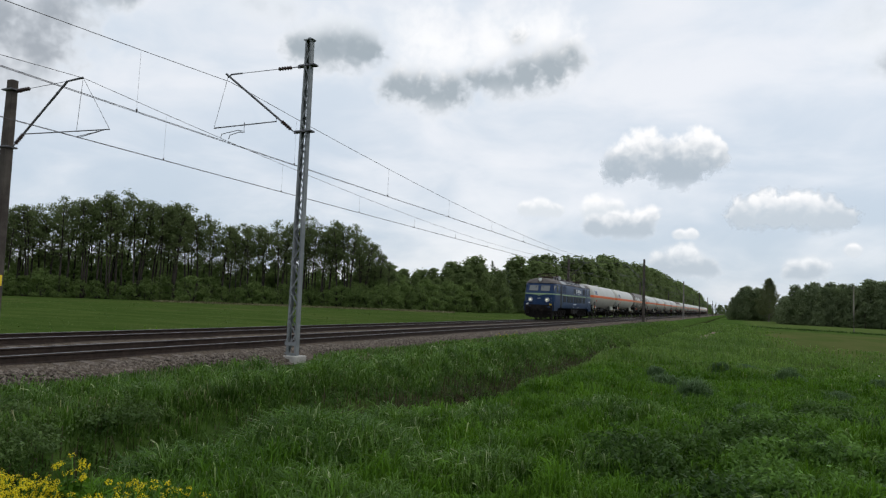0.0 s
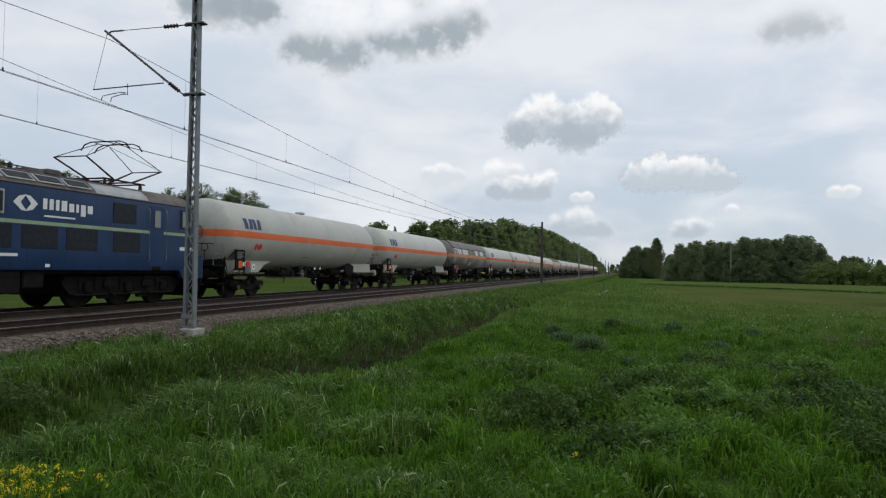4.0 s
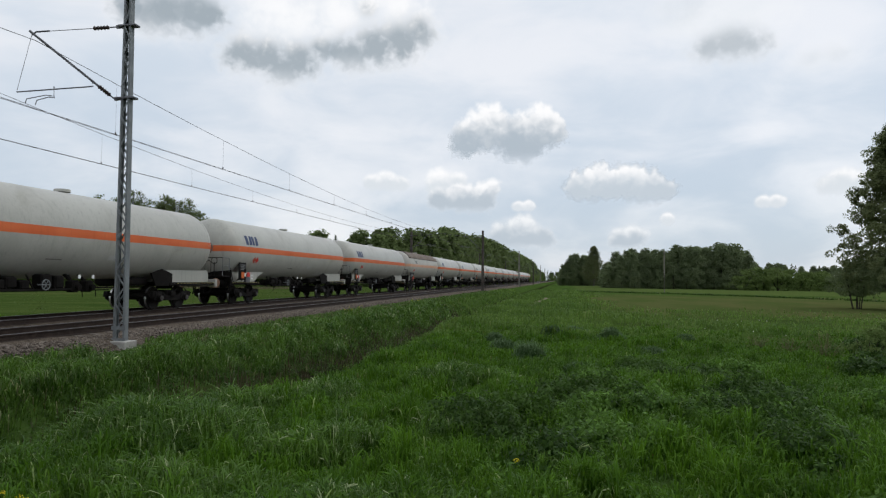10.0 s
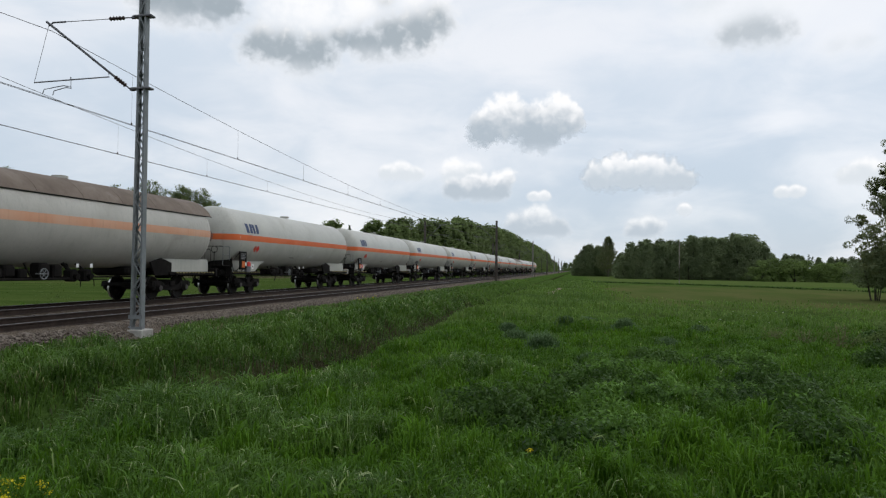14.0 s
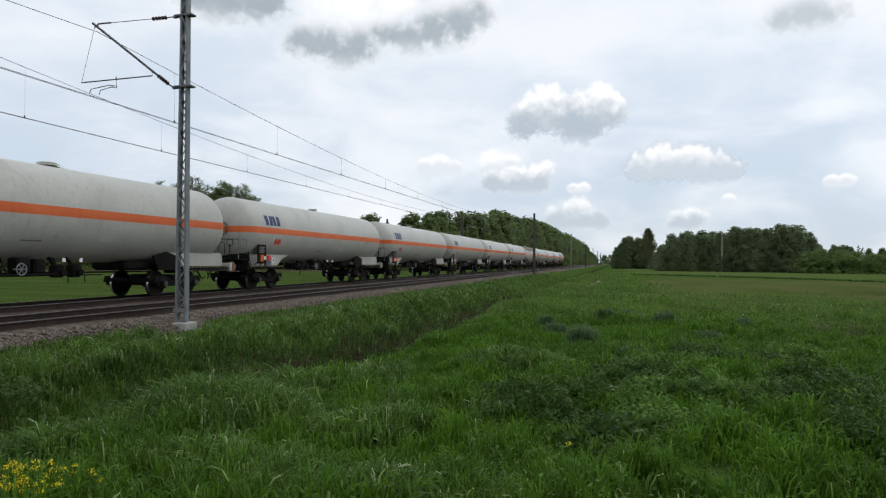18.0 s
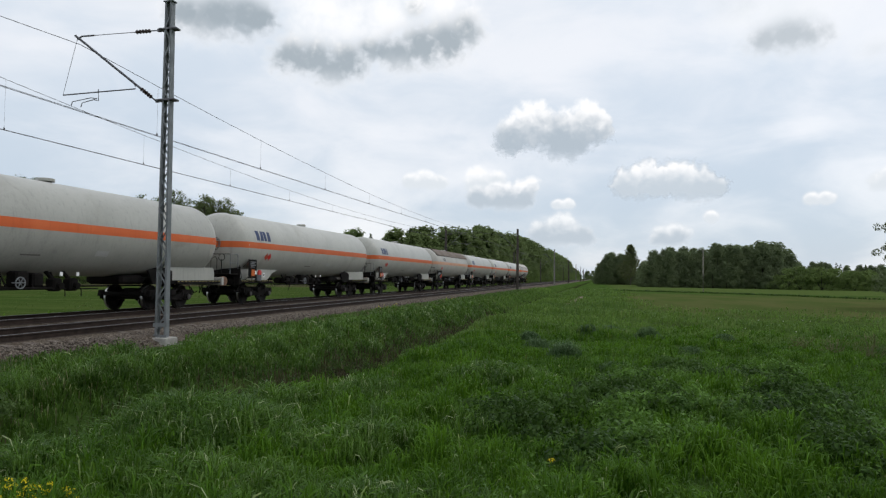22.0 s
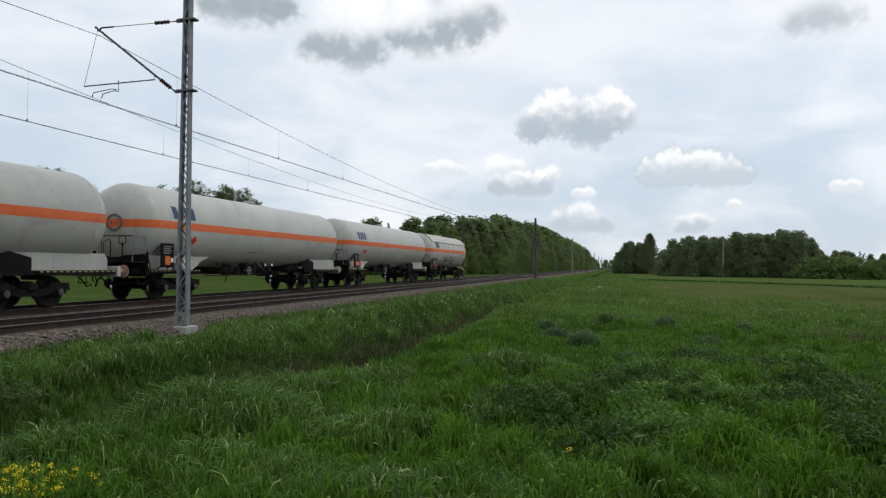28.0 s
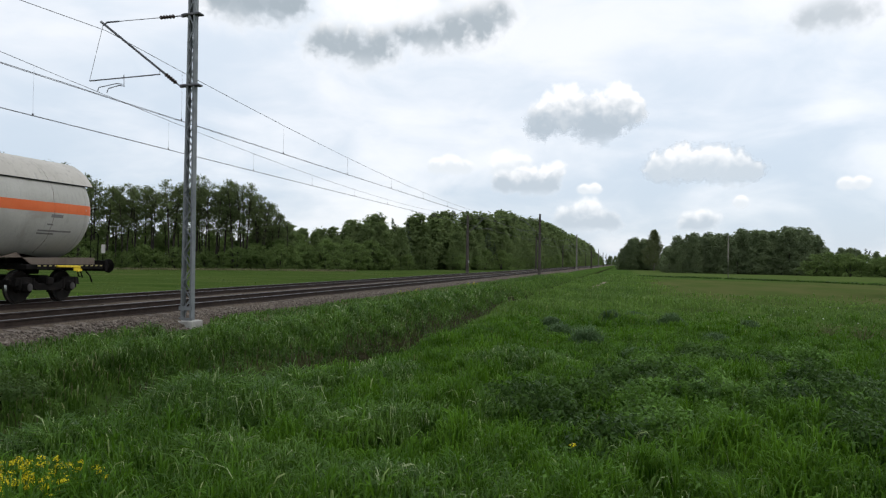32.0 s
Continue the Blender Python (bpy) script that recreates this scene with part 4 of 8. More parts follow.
def make_locomotive():
    L, W = 19.24, 1.48
    loco = thing("electric_locomotive", "blue six-axle electric freight locomotive with a pale green line", "locomotive", kind="")
    f0, r0 = 0.72, L - 0.72
    bm = BM()
    loft(bm, [(W - 0.02, f0 + 0.02, r0 - 0.02, 0.5, 1.16), (W, f0, r0, 0.5, 1.22), (W, f0, r0, 0.5, 1.72)])
    part("lower_side", bm, "blue", loco, "grimy blue lower side", smooth=True)
    bm = BM()
    loft(bm, [(W, f0, r0, 0.5, 1.72), (W, f0, r0, 0.5, 2.40)])
    loft(bm, [(W, f0, r0, 0.5, 2.50), (W, f0 + 0.02, r0 - 0.02, 0.5, 2.62), (W - 0.01, f0 + 0.30, r0 - 0.30, 0.5, 3.36), (W - 0.03, f0 + 0.34, r0 - 0.34, 0.5, 3.44)])
    part("body", bm, "blue", loco, smooth=True)
    bm = BM()
    loft(bm, [(W + 0.004, f0 - 0.004, r0 + 0.004, 0.5, 2.40), (W + 0.004, f0 - 0.004, r0 + 0.004, 0.5, 2.50)])
    part("waist_line", bm, "green_line", loco, "pale green waist line", smooth=True)
    bm = BM()
    loft(bm, [(W - 0.03, f0 + 0.34, r0 - 0.34, 0.5, 3.44), (W + 0.0, f0 + 0.27, r0 - 0.27, 0.5, 3.47), (W - 0.08, f0 + 0.31, r0 - 0.31, 0.5, 3.58), (W - 0.34, f0 + 0.44, r0 - 0.44, 0.5, 3.80), (W - 0.75, f0 + 0.66, r0 - 0.66, 0.45, 3.93), (0.3, f0 + 1.1, r0 - 1.1, 0.2, 3.97)], top=True)
    part("roof", bm, "roof", loco, "soot-brown rounded roof", smooth=True)
    # light grey sheets along the roof's edge, with a row of slanting windows between them
    for ya, yb in ((3.7, 5.7), (13.05, 15.4)):
        for s in (-1, 1):
            bm = BM()
            prism(bm, [(s * (W - 0.02), 3.50), (s * (W - 0.085), 3.615), (s * (W - 0.35), 3.815), (s * (W - 0.36), 3.79), (s * (W - 0.10), 3.58)], ya, yb, "Y")
            part("roof_sheet", bm, "roof_light", loco, "light grey roof sheet")
    for s in (-1, 1):
        for i in range(7):
            y = 5.85 + i * 1.02
            bm = BM()
            tilt = Matrix.Rotation(s * radians(37), 4, "Y")
            c = Vector((s * (W - 0.20), y + 0.46, 3.70))
            box(bm, c, (0.40, 0.92, 0.03), tilt, 0.01)
            fr = part("roof_window", bm, "roof_light", loco)
            bm = BM()
            box(bm, c + (tilt @ Vector((0, 0, 0.018))), (0.29, 0.80, 0.02), tilt, 0.008)
            part("pane", bm, "grille", fr, "dark grimy pane")
    # under the body: sole bar, boxes and bogies
    bm = BM()
    box(bm, (0, L / 2, 1.12), (2.5, L - 1.7, 0.16), None, 0.02)
    part("sole_bar", bm, "black", loco)
    for ya, yb, w, za in ((8.3, 8.95, 2.75, 0.62), (9.0, 10.5, 2.8, 0.52), (10.6, 11.3, 2.75, 0.66)):
        bm = BM()
        box(bm, (0, (ya + yb) / 2, (1.14 + za) / 2), (w, yb - ya, 1.14 - za), None, 0.03)
        part("equipment_box", bm, "black", loco)
    for yc in (4.35, L - 4.35):
        bg = new("bogie")
        bg.parent = loco
        bg.matrix_basis = pose(0, yc, 0)
        for s in (-1, 1):
            bm = BM()
            prism(bm, [(-2.75, 0.78), (-2.6, 0.95), (2.6, 0.98), (2.75, 0.78), (2.4, 0.42), (1.2, 0.34), (0.9, 0.44), (-0.9, 0.44), (-1.2, 0.34), (-2.4, 0.42)], s * 1.00, s * 1.12)
            for dy in (-1.75, 0, 1.75):
                box(bm, (s * 1.14, dy, 0.62), (0.16, 0.34, 0.34), None, 0.04)
                tube(bm, [(s * 1.10, dy - 0.32, 0.55), (s * 1.10, dy - 0.32, 0.92)], 0.085, 8)
                tube(bm, [(s * 1.10, dy + 0.32, 0.55), (s * 1.10, dy + 0.32, 0.92)], 0.085, 8)
            tube(bm, [(s * 1.16, -2.3, 0.40), (s * 1.16, 2.3, 0.40)], 0.03, 6)
            for dy in (-0.88, 0.88):
                box(bm, (s * 1.12, dy, 0.72), (0.2, 0.5, 0.22), None, 0.03)
                box(bm, (s * 1.05, dy, 0.34), (0.16, 0.7, 0.16), None, 0.03)
                tube(bm, [(s * 1.20, dy - 0.2, 0.95), (s * 1.22, dy, 0.45), (s * 1.20, dy + 0.3, 0.30)], 0.028, 5)
            part("side_frame", bm, "black", bg)
        bm = BM()
        box(bm, (0, 0, 0.72), (1.36, 5.0, 0.62), None, 0.05)
        part("motor_casing", bm, "black", bg)
        for dy in (-1.75, 0, 1.75):
            bm = BM()
            r = 0.625
            for s in (-1, 1):
                lathe(bm, [(s * 0.69, r - 0.06), (s * 0.685, r + 0.026), (s * 0.72, r), (s * 0.82, r - 0.004), (s * 0.83, r - 0.07), (s * 0.78, r - 0.1), (s * 0.76, 0.16), (s * 0.84, 0.12), (s * 0.84, 0.0)], 28, "X", (0, dy, r))
            tube(bm, [(-0.9, dy, r), (0.9, dy, r)], 0.1, 8)
            part("wheelset", bm, "wheel", bg, smooth=True)
    # both ends
    for e, s in ((0.0, 1), (L, -1)):
        for x in (-0.875, 0.875):
            buffer(loco, x, e, s)
        coupling(loco, e, s)
        bm = BM()
        prism(bm, [(-1.30, 0.86), (-1.34, 1.34), (-1.1, 1.42), (1.1, 1.42), (1.34, 1.34), (1.30, 0.86)], e + s * 0.61, e + s * 1.0, "Y")
        part("buffer_beam", bm, "grime", loco, "grimy dark buffer beam and apron")
        for x in (-0.62, -0.2, 0.2, 0.62):
            bm = BM()
            tube(bm, [(x, e + s * 0.59, 1.42), (x, e + s * 0.50, 1.36), (x * 1.05, e + s * 0.47, 0.75), (x * 0.9, e + s * 0.56, 0.62)], 0.022, 6)
            part("air_hose", bm, "black", loco)
        for q in (-1, 1):
            bm = BM()
            box(bm, (q * 1.12, e + s * 0.50, 0.62), (0.42, 0.18, 0.04), None, 0.01)
            for x in (0.95, 1.29):
                tube(bm, [(q * x, e + s * 0.56, 1.0), (q * x, e + s * 0.50, 0.62)], 0.016, 5)
            part("shunter_step", bm, "grime", loco)
            bm = BM()
            tube(bm, [(q * 0.55, e + s * 0.585, 1.50), (q * 0.55, e + s * 0.50, 1.58), (q * 1.12, e + s * 0.50, 1.58), (q * 1.12, e + s * 0.585, 1.50)], 0.016, 6)
            part("handrail", bm, "grime", loco)
        bm = BM()
        pl = [(-1.36, 0.90), (-1.22, 0.34), (-0.7, 0.20), (0.7, 0.20), (1.22, 0.34), (1.36, 0.90)]
        prism(bm, pl, e + s * 0.62, e + s * 0.68, "Y")
        for q in (-1, 1):
            prism(bm, [(e + s * 0.66, 0.9), (e + s * 0.66, 0.34), (e + s * 1.5, 0.55), (e + s * 1.7, 0.9)], q * 1.22, q * 1.27)
        part("rail_guard", bm, "black", loco, "grimy black rail guard")
        for q in (-1, 1):
            bm = BM()
            prism(bm, [(e + s * 0.72, 1.72), (e + s * 2.15, 1.72), (e + s * 2.15, 1.20), (e + s * 1.95, 0.88), (e + s * 0.72, 0.88)], q * 1.30, q * 1.478)
            part("end_skirt", bm, "blue_dark", loco, "grimy blue skirt behind the buffers")
            bm = BM()
            box(bm, (q * 0.95, e + s * 0.60, 1.22), (0.34, 0.10, 0.14), None, 0.02)
            part("step_box", bm, "blue_dark", loco)
            # head lamps
            lamp = new("headlight")
            lamp.parent = loco
            lamp.matrix_basis = pose(q * 0.81, e + s * 0.64, 1.90)
            bm = BM()
            lathe(bm, [(s * 0.08, 0.21), (-s * 0.05, 0.21), (-s * 0.075, 0.19), (-s * 0.06, 0.15), (s * 0.02, 0.12)], 24, "Y")
            part("rim", bm, "chrome", lamp, "bright metal lamp rim", smooth=True)
            bm = BM()
            lathe(bm, [(-s * 0.05, 0.0), (-s * 0.045, 0.09), (-s * 0.02, 0.15)], 20, "Y")
            part("reflector", bm, "chrome", lamp, smooth=True)
            bm = BM()
            lathe(bm, [(-s * 0.062, 0.0), (-s * 0.06, 0.045), (-s * 0.045, 0.055)], 14, "Y", (-0.02, 0, -0.01))
            part("bulb", bm, "lit" if s > 0 else "white_plate", lamp, "lit yellowish bulb" if s > 0 else "")
            bm = BM()
            box(bm, (q * 1.10, e + s * 0.70, 1.46), (0.24, 0.05, 0.15), None, 0.015)
            part("marker_plate", bm, "yellow" if q > 0 else "white_plate", loco)
            tiltq = Matrix.Rotation(-s * radians(21.5), 4, "X")
            # windscreens
            bm = BM()
            box(bm, (q * 0.56, e + s * 0.83, 2.98), (0.98, 0.03, 0.66), tiltq, 0.012)
            ws = part("windscreen", bm, "blue_dark", loco)
            bm = BM()
            box(bm, (q * 0.56, e + s * 0.808, 2.98), (0.86, 0.02, 0.56), tiltq, 0.01)
            part("pane", bm, "glass", ws, "reflecting windscreen glass")
            bm = BM()
            tube(bm, [(q * 0.30, e + s * 0.87, 3.22), (q * 0.42, e + s * 0.76, 2.80)], 0.012, 5)
            box(bm, (q * 0.44, e + s * 0.78, 2.86), (0.02, 0.02, 0.42), tiltq)
            part("wiper", bm, "black", ws)
            # corner windows round the cab
            bm = BM()
            box(bm, (q * 1.385, e + s * 1.16, 2.98), (0.04, 0.52, 0.62), Matrix.Rotation(q * s * radians(-14), 4, "Z"), 0.012)
            cw = part("corner_window", bm, "blue_dark", loco)
            bm = BM()
            box(bm, (q * 1.40, e + s * 1.155, 2.98), (0.03, 0.42, 0.52), Matrix.Rotation(q * s * radians(-14), 4, "Z"), 0.01)
            part("pane", bm, "glass", cw)
            bm = BM()
            tube(bm, [(q * 1.20, e + s * 0.66, 2.10), (q * 1.20, e + s * 0.60, 2.06), (q * 1.20, e + s * 0.60, 1.76), (q * 1.20, e + s * 0.66, 1.72)], 0.012, 5)
            part("handrail", bm, "galv", loco)
            # side window and doorway
            ya, yb = sorted((e + s * 1.46, e + s * 2.12))
            w = panel("side_window", loco, ya, yb, 2.66, 3.34, q * W, "grille")
            panel("pane", w, ya + 0.07, yb - 0.07, 2.72, 3.28, q * (W + 0.012), "glass")
            ya, yb = sorted((e + s * 3.05, e + s * 3.75))
            # the open doorway is a closed dark panel, coloured as the shade inside
            is_open = s > 0
            d = panel("cab_door", loco, ya, yb, 1.30, 3.36, q * (W - 0.012), "grille" if is_open else "blue", "open doorway, a dark panel painting its unlit inside" if is_open else "")
            if not is_open:
                panel("pane", d, ya + 0.2, yb - 0.2, 2.62, 3.2, q * (W + 0.008), "glass")
            for yy in (ya - 0.09, yb + 0.09):
                bm = BM()
                tube(bm, [(q * (W + 0.01), yy, 1.45), (q * (W + 0.06), yy, 1.55), (q * (W + 0.06), yy, 3.15), (q * (W + 0.01), yy, 3.25)], 0.016, 6)
                part("handrail", bm, "galv", loco)
            bm = BM()
            box(bm, (q * 1.44, (ya + yb) / 2, 1.22), (0.12, 0.42, 0.14), None, 0.02)
            part("step", bm, "black", loco)
            if s < 0:
                panel("number_bars", loco, e - 2.15, e - 1.35, 1.88, 2.0, q * (W + 0.001), "white_plate", "pale painted number bar", 0.004, 0.0)
        bm = BM()
        lathe(bm, [(e + s * 2.1, 0.12), (e + s * 1.7, 0.215), (e + s * 0.93, 0.225), (e + s * 0.89, 0.205), (e + s * 0.92, 0.17)], 24, "Y", (0, 0, 3.79))
        tl = part("roof_headlight", bm, "roof", loco, smooth=True)
        bm = BM()
        lathe(bm, [(e + s * 0.905, 0.0), (e + s * 0.92, 0.175)], 20, "Y", (0, 0, 3.79))
        part("lens", bm, "chrome", tl)
        bm = BM()
        box(bm, (0.0, e + s * 0.62, 2.02), (0.34, 0.012, 0.05), None, 0.002)
        part("number_bars", bm, "white_plate", loco)
        bm = BM()
        prism(bm, [(-0.9, 2.41), (-0.3, 2.36), (0.0, 2.27), (0.3, 2.36), (0.9, 2.41), (0.35, 2.42), (0.0, 2.36), (-0.35, 2.42)], e + s * 0.612, e + s * 0.63, "Y")
        part("nose_chevron", bm, "green_line", loco)
    # machine-room grilles and windows along both sides
    for q in (-1, 1):
        for i, (ya, yb) in enumerate(((4.35, 5.50), (6.10, 7.30), (7.60, 8.80), (9.15, 10.1), (10.41, 11.61), (11.91, 13.12), (13.77, 15.0))):
            g = panel("grille", loco, ya, yb, 1.74, 2.38, q * (W - 0.008), "grille", "dark machine-room grille")
            for k in range(5):
                zz = 1.80 + k * 0.125
                panel("slat", g, ya + 0.03, yb - 0.03, zz, zz + 0.03, q * (W + 0.010), "grille", "", 0.012, 0.0)
        panel("grille", loco, 4.35, 5.50, 2.62, 3.34, q * (W - 0.008), "blue_dark", "dull blue louvred panel")
        panel("grille", loco, 13.75, 14.8, 2.66, 3.30, q * (W - 0.008), "grille")
        w = panel("side_window", loco, 9.15, 9.85, 2.62, 3.26, q * (W - 0.006), "roof_light")
        panel("pane", w, 9.21, 9.79, 2.68, 3.20, q * (W + 0.012), "grille")
        # owner's mark: a white shape of two hooked blades, and bars for the lettering
        flip = 1 if q > 0 else -1
        yb0 = 10.12 if q > 0 else 9.1
        mark = [(0.0, 2.96), (0.17, 3.13), (0.40, 3.19), (0.29, 3.05), (0.22, 2.97), (0.42, 2.74), (0.24, 2.76)]
        for sgn in (0, 1):
            bm = BM()
            pts = [(yb0 + (p if not sgn else 0.78 - p), z if not sgn else 5.92 - z) for p, z in mark]
            prism(bm, pts if not sgn else pts, q * (W + 0.001), q * (W + 0.006))
            bmesh.ops.recalc_face_normals(bm, faces=bm.faces[:])
            part("owner_mark", bm, "white_plate", loco, "white painted mark")
        y = yb0 + 0.95
        for wd, hh, z0 in ((0.20, 0.30, 2.84), (0.20, 0.30, 2.84), (0.18, 0.30, 2.84), (0.26, 0.30, 2.84), (0.24, 0.24, 2.84), (0.16, 0.24, 2.84), (0.24, 0.34, 2.74), (0.26, 0.24, 2.84)):
            panel("letter_bar", loco, y, y + wd - 0.06, z0, z0 + hh, q * (W + 0.001), "white_plate", "", 0.004, 0.0)
            y += wd + 0.02
        panel("letter_bar", loco, yb0 + 1.0, yb0 + 2.1, 2.63, 2.68, q * (W + 0.001), "white_plate", "", 0.004, 0.0)
        panel("number_bars", loco, 8.9, 10.3, 1.52, 1.60, q * (W + 0.001), "white_plate", "", 0.004, 0.0)
        for yy in (8.95, 11.2):
            panel("marking", loco, yy, yy + 0.16, 1.24, 1.33, q * (W + 0.001), "white_plate", "", 0.004, 0.0)
    # roof gear
    for y in (6.7, 12.9):
        bm = BM()
        tube(bm, [(-0.35, y, 3.97), (-0.35, y, 4.12)], 0.05, 8)
        tube(bm, [(0.35, y, 3.97), (0.35, y, 4.12)], 0.05, 8)
        part("roof_insulator", bm, "insulator", loco)
    bm = BM()
    tube(bm, [(0.1, 5.5, 4.16), (0.1, 9.0, 4.14), (0.0, 13.4, 4.16)], 0.02, 6)
    tube(bm, [(-0.55, 5.5, 4.08), (-0.55, 13.0, 4.08)], 0.03, 6)
    for y in (5.6, 7.5, 9.5, 11.5, 13.2):
        tube(bm, [(0.08, y, 3.95), (0.08, y, 4.16)], 0.02, 6)
        tube(bm, [(-0.55, y, 3.9), (-0.55, y, 4.08)], 0.02, 6)
    part("busbar", bm, "panto", loco, "rust-red roof conductor")
    bm = BM()
    box(bm, (0.3, 6.35, 4.16), (0.62, 0.62, 0.36), None, 0.03)
    part("roof_box", bm, "roof_light", loco, "light grey roof box")
    # cable boxes, choke coil and insulator stacks crowd the front half of the roof
    for x, yy, sx, sy, sz in ((-0.45, 5.75, 0.5, 0.5, 0.16), (-0.5, 7.3, 0.4, 0.7, 0.18), (0.55, 7.5, 0.35, 0.6, 0.14), (0.4, 9.3, 0.3, 0.5, 0.12), (-0.4, 10.9, 0.45, 0.8, 0.14), (0.45, 12.3, 0.35, 0.5, 0.16)):
        bm = BM()
        box(bm, (x, yy, 3.97 + sz / 2), (sx, sy, sz), None, 0.03)
        part("roof_box", bm, "roof", loco, "sooty roof equipment box")
    for x, yy in ((-0.2, 5.95), (0.5, 5.7), (-0.1, 7.0), (0.3, 8.3), (-0.3, 9.9), (0.15, 11.2)):
        bm = BM()
        lathe(bm, [(3.94, 0.05), (4.0, 0.085), (4.03, 0.05), (4.08, 0.085), (4.11, 0.05), (4.16, 0.08), (4.20, 0.03), (4.24, 0.0)], 12, "Z", (x, yy, 0))
        part("roof_insulator", bm, "insulator", loco)
    bm = BM()
    tube(bm, [(-0.9, 4.9, 3.9), (-0.9, 13.4, 3.9)], 0.018, 5)
    tube(bm, [(0.9, 4.9, 3.9), (0.9, 13.4, 3.9)], 0.018, 5)
    for yy in (5.0, 6.7, 8.4, 10.1, 11.8, 13.3):
        for x in (-0.9, 0.9):
            tube(bm, [(x, yy, 3.84), (x, yy, 3.9)], 0.014, 5)
    part("walkway_rail", bm, "galv_dark", loco)
    for yy in (8.4, 10.2, 11.6):
        bm = BM()
        box(bm, (0.2, yy, 4.0), (0.8, 0.7, 0.1), None, 0.02)
        part("roof_hatch", bm, "roof", loco)

    def pantograph(y, up):
        p = new("pantograph")
        p.parent = loco
        p.matrix_basis = pose(0, y, 0)
        bm = BM()
        for x in (-0.55, 0.55):
            tube(bm, [(x, -1.0, 4.16), (x, 1.0, 4.16)], 0.03, 6)
        for yy in (-0.9, -0.3, 0.3, 0.9):
            tube(bm, [(-0.6, yy, 4.16), (0.6, yy, 4.16)], 0.03, 6)
        part("base_frame", bm, "panto", p)
        for x in (-0.5, 0.5):
            for yy in (-0.85, 0.85):
                bm = BM()
                lathe(bm, [(3.95, 0.05), (4.0, 0.075), (4.03, 0.05), (4.07, 0.075), (4.10, 0.05), (4.15, 0.05)], 10, "Z", (x, yy, 0))
                part("insulator", bm, "insulator", p)
        kz, kx = (4.74, 1.8) if up else (4.34, 1.75)
        hz = 5.42 if up else 4.48
        for s in (-1, 1):
            for x in (-0.5, 0.5):
                bm = BM()
                tube(bm, [(x, s * 0.45, 4.18), (x * 1.25, s * kx, kz)], 0.035, 6, 0.026)
                part("lower_arm", bm, "panto", p)
            bm = BM()
            tube(bm, [(-0.62, s * kx, kz), (0.62, s * kx, kz)], 0.02, 6)
            part("knee_bar", bm, "panto", p)
        bm = BM()
        for s in (-1, 1):
            for x in (-0.62, 0.62):
                tube(bm, [(x, s * kx, kz), (x * 0.55, s * 0.28, hz)], 0.014, 5)
            tube(bm, [(0.62, s * kx, kz), (-0.34, s * 0.28, hz)], 0.008, 4)
        part("upper_arm", bm, "panto", p)
        bm = BM()
        for s in (-1, 1):
            tube(bm, [(-0.98, s * 0.3, hz - 0.20), (-0.85, s * 0.3, hz - 0.02), (-0.6, s * 0.3, hz + 0.07), (0.6, s * 0.3, hz + 0.07), (0.85, s * 0.3, hz - 0.02), (0.98, s * 0.3, hz - 0.20)], 0.022, 6)
        tube(bm, [(-0.4, -0.3, hz + 0.03), (-0.4, 0.3, hz + 0.03)], 0.015, 5)
        tube(bm, [(0.4, -0.3, hz + 0.03), (0.4, 0.3, hz + 0.03)], 0.015, 5)
        part("collector_head", bm, "black", p)
        return p
    pantograph(3.95, False)
    pantograph(15.3, True)
    return loco


WAGON_L = 18.5
TANK_R, TANK_Z, TANK_A, TANK_B = 1.475, 2.70, 0.28, 17.62


def tank_profile(grow=0.0, a=TANK_A, b=TANK_B, steps=9):
    depth, R = 0.85, TANK_R
    pts = []
    for i in range(steps + 1):
        t = math.pi / 2 * i / steps
        pts.append((a + depth - (depth + grow) * math.cos(t), (R + grow) * math.sin(t)))
    mid = [(a + depth + (b - a - 2 * depth) * k / 6, R + grow) for k in range(1, 6)]
    return pts + mid + [(b + a - y, r) for y, r in pts[::-1]]


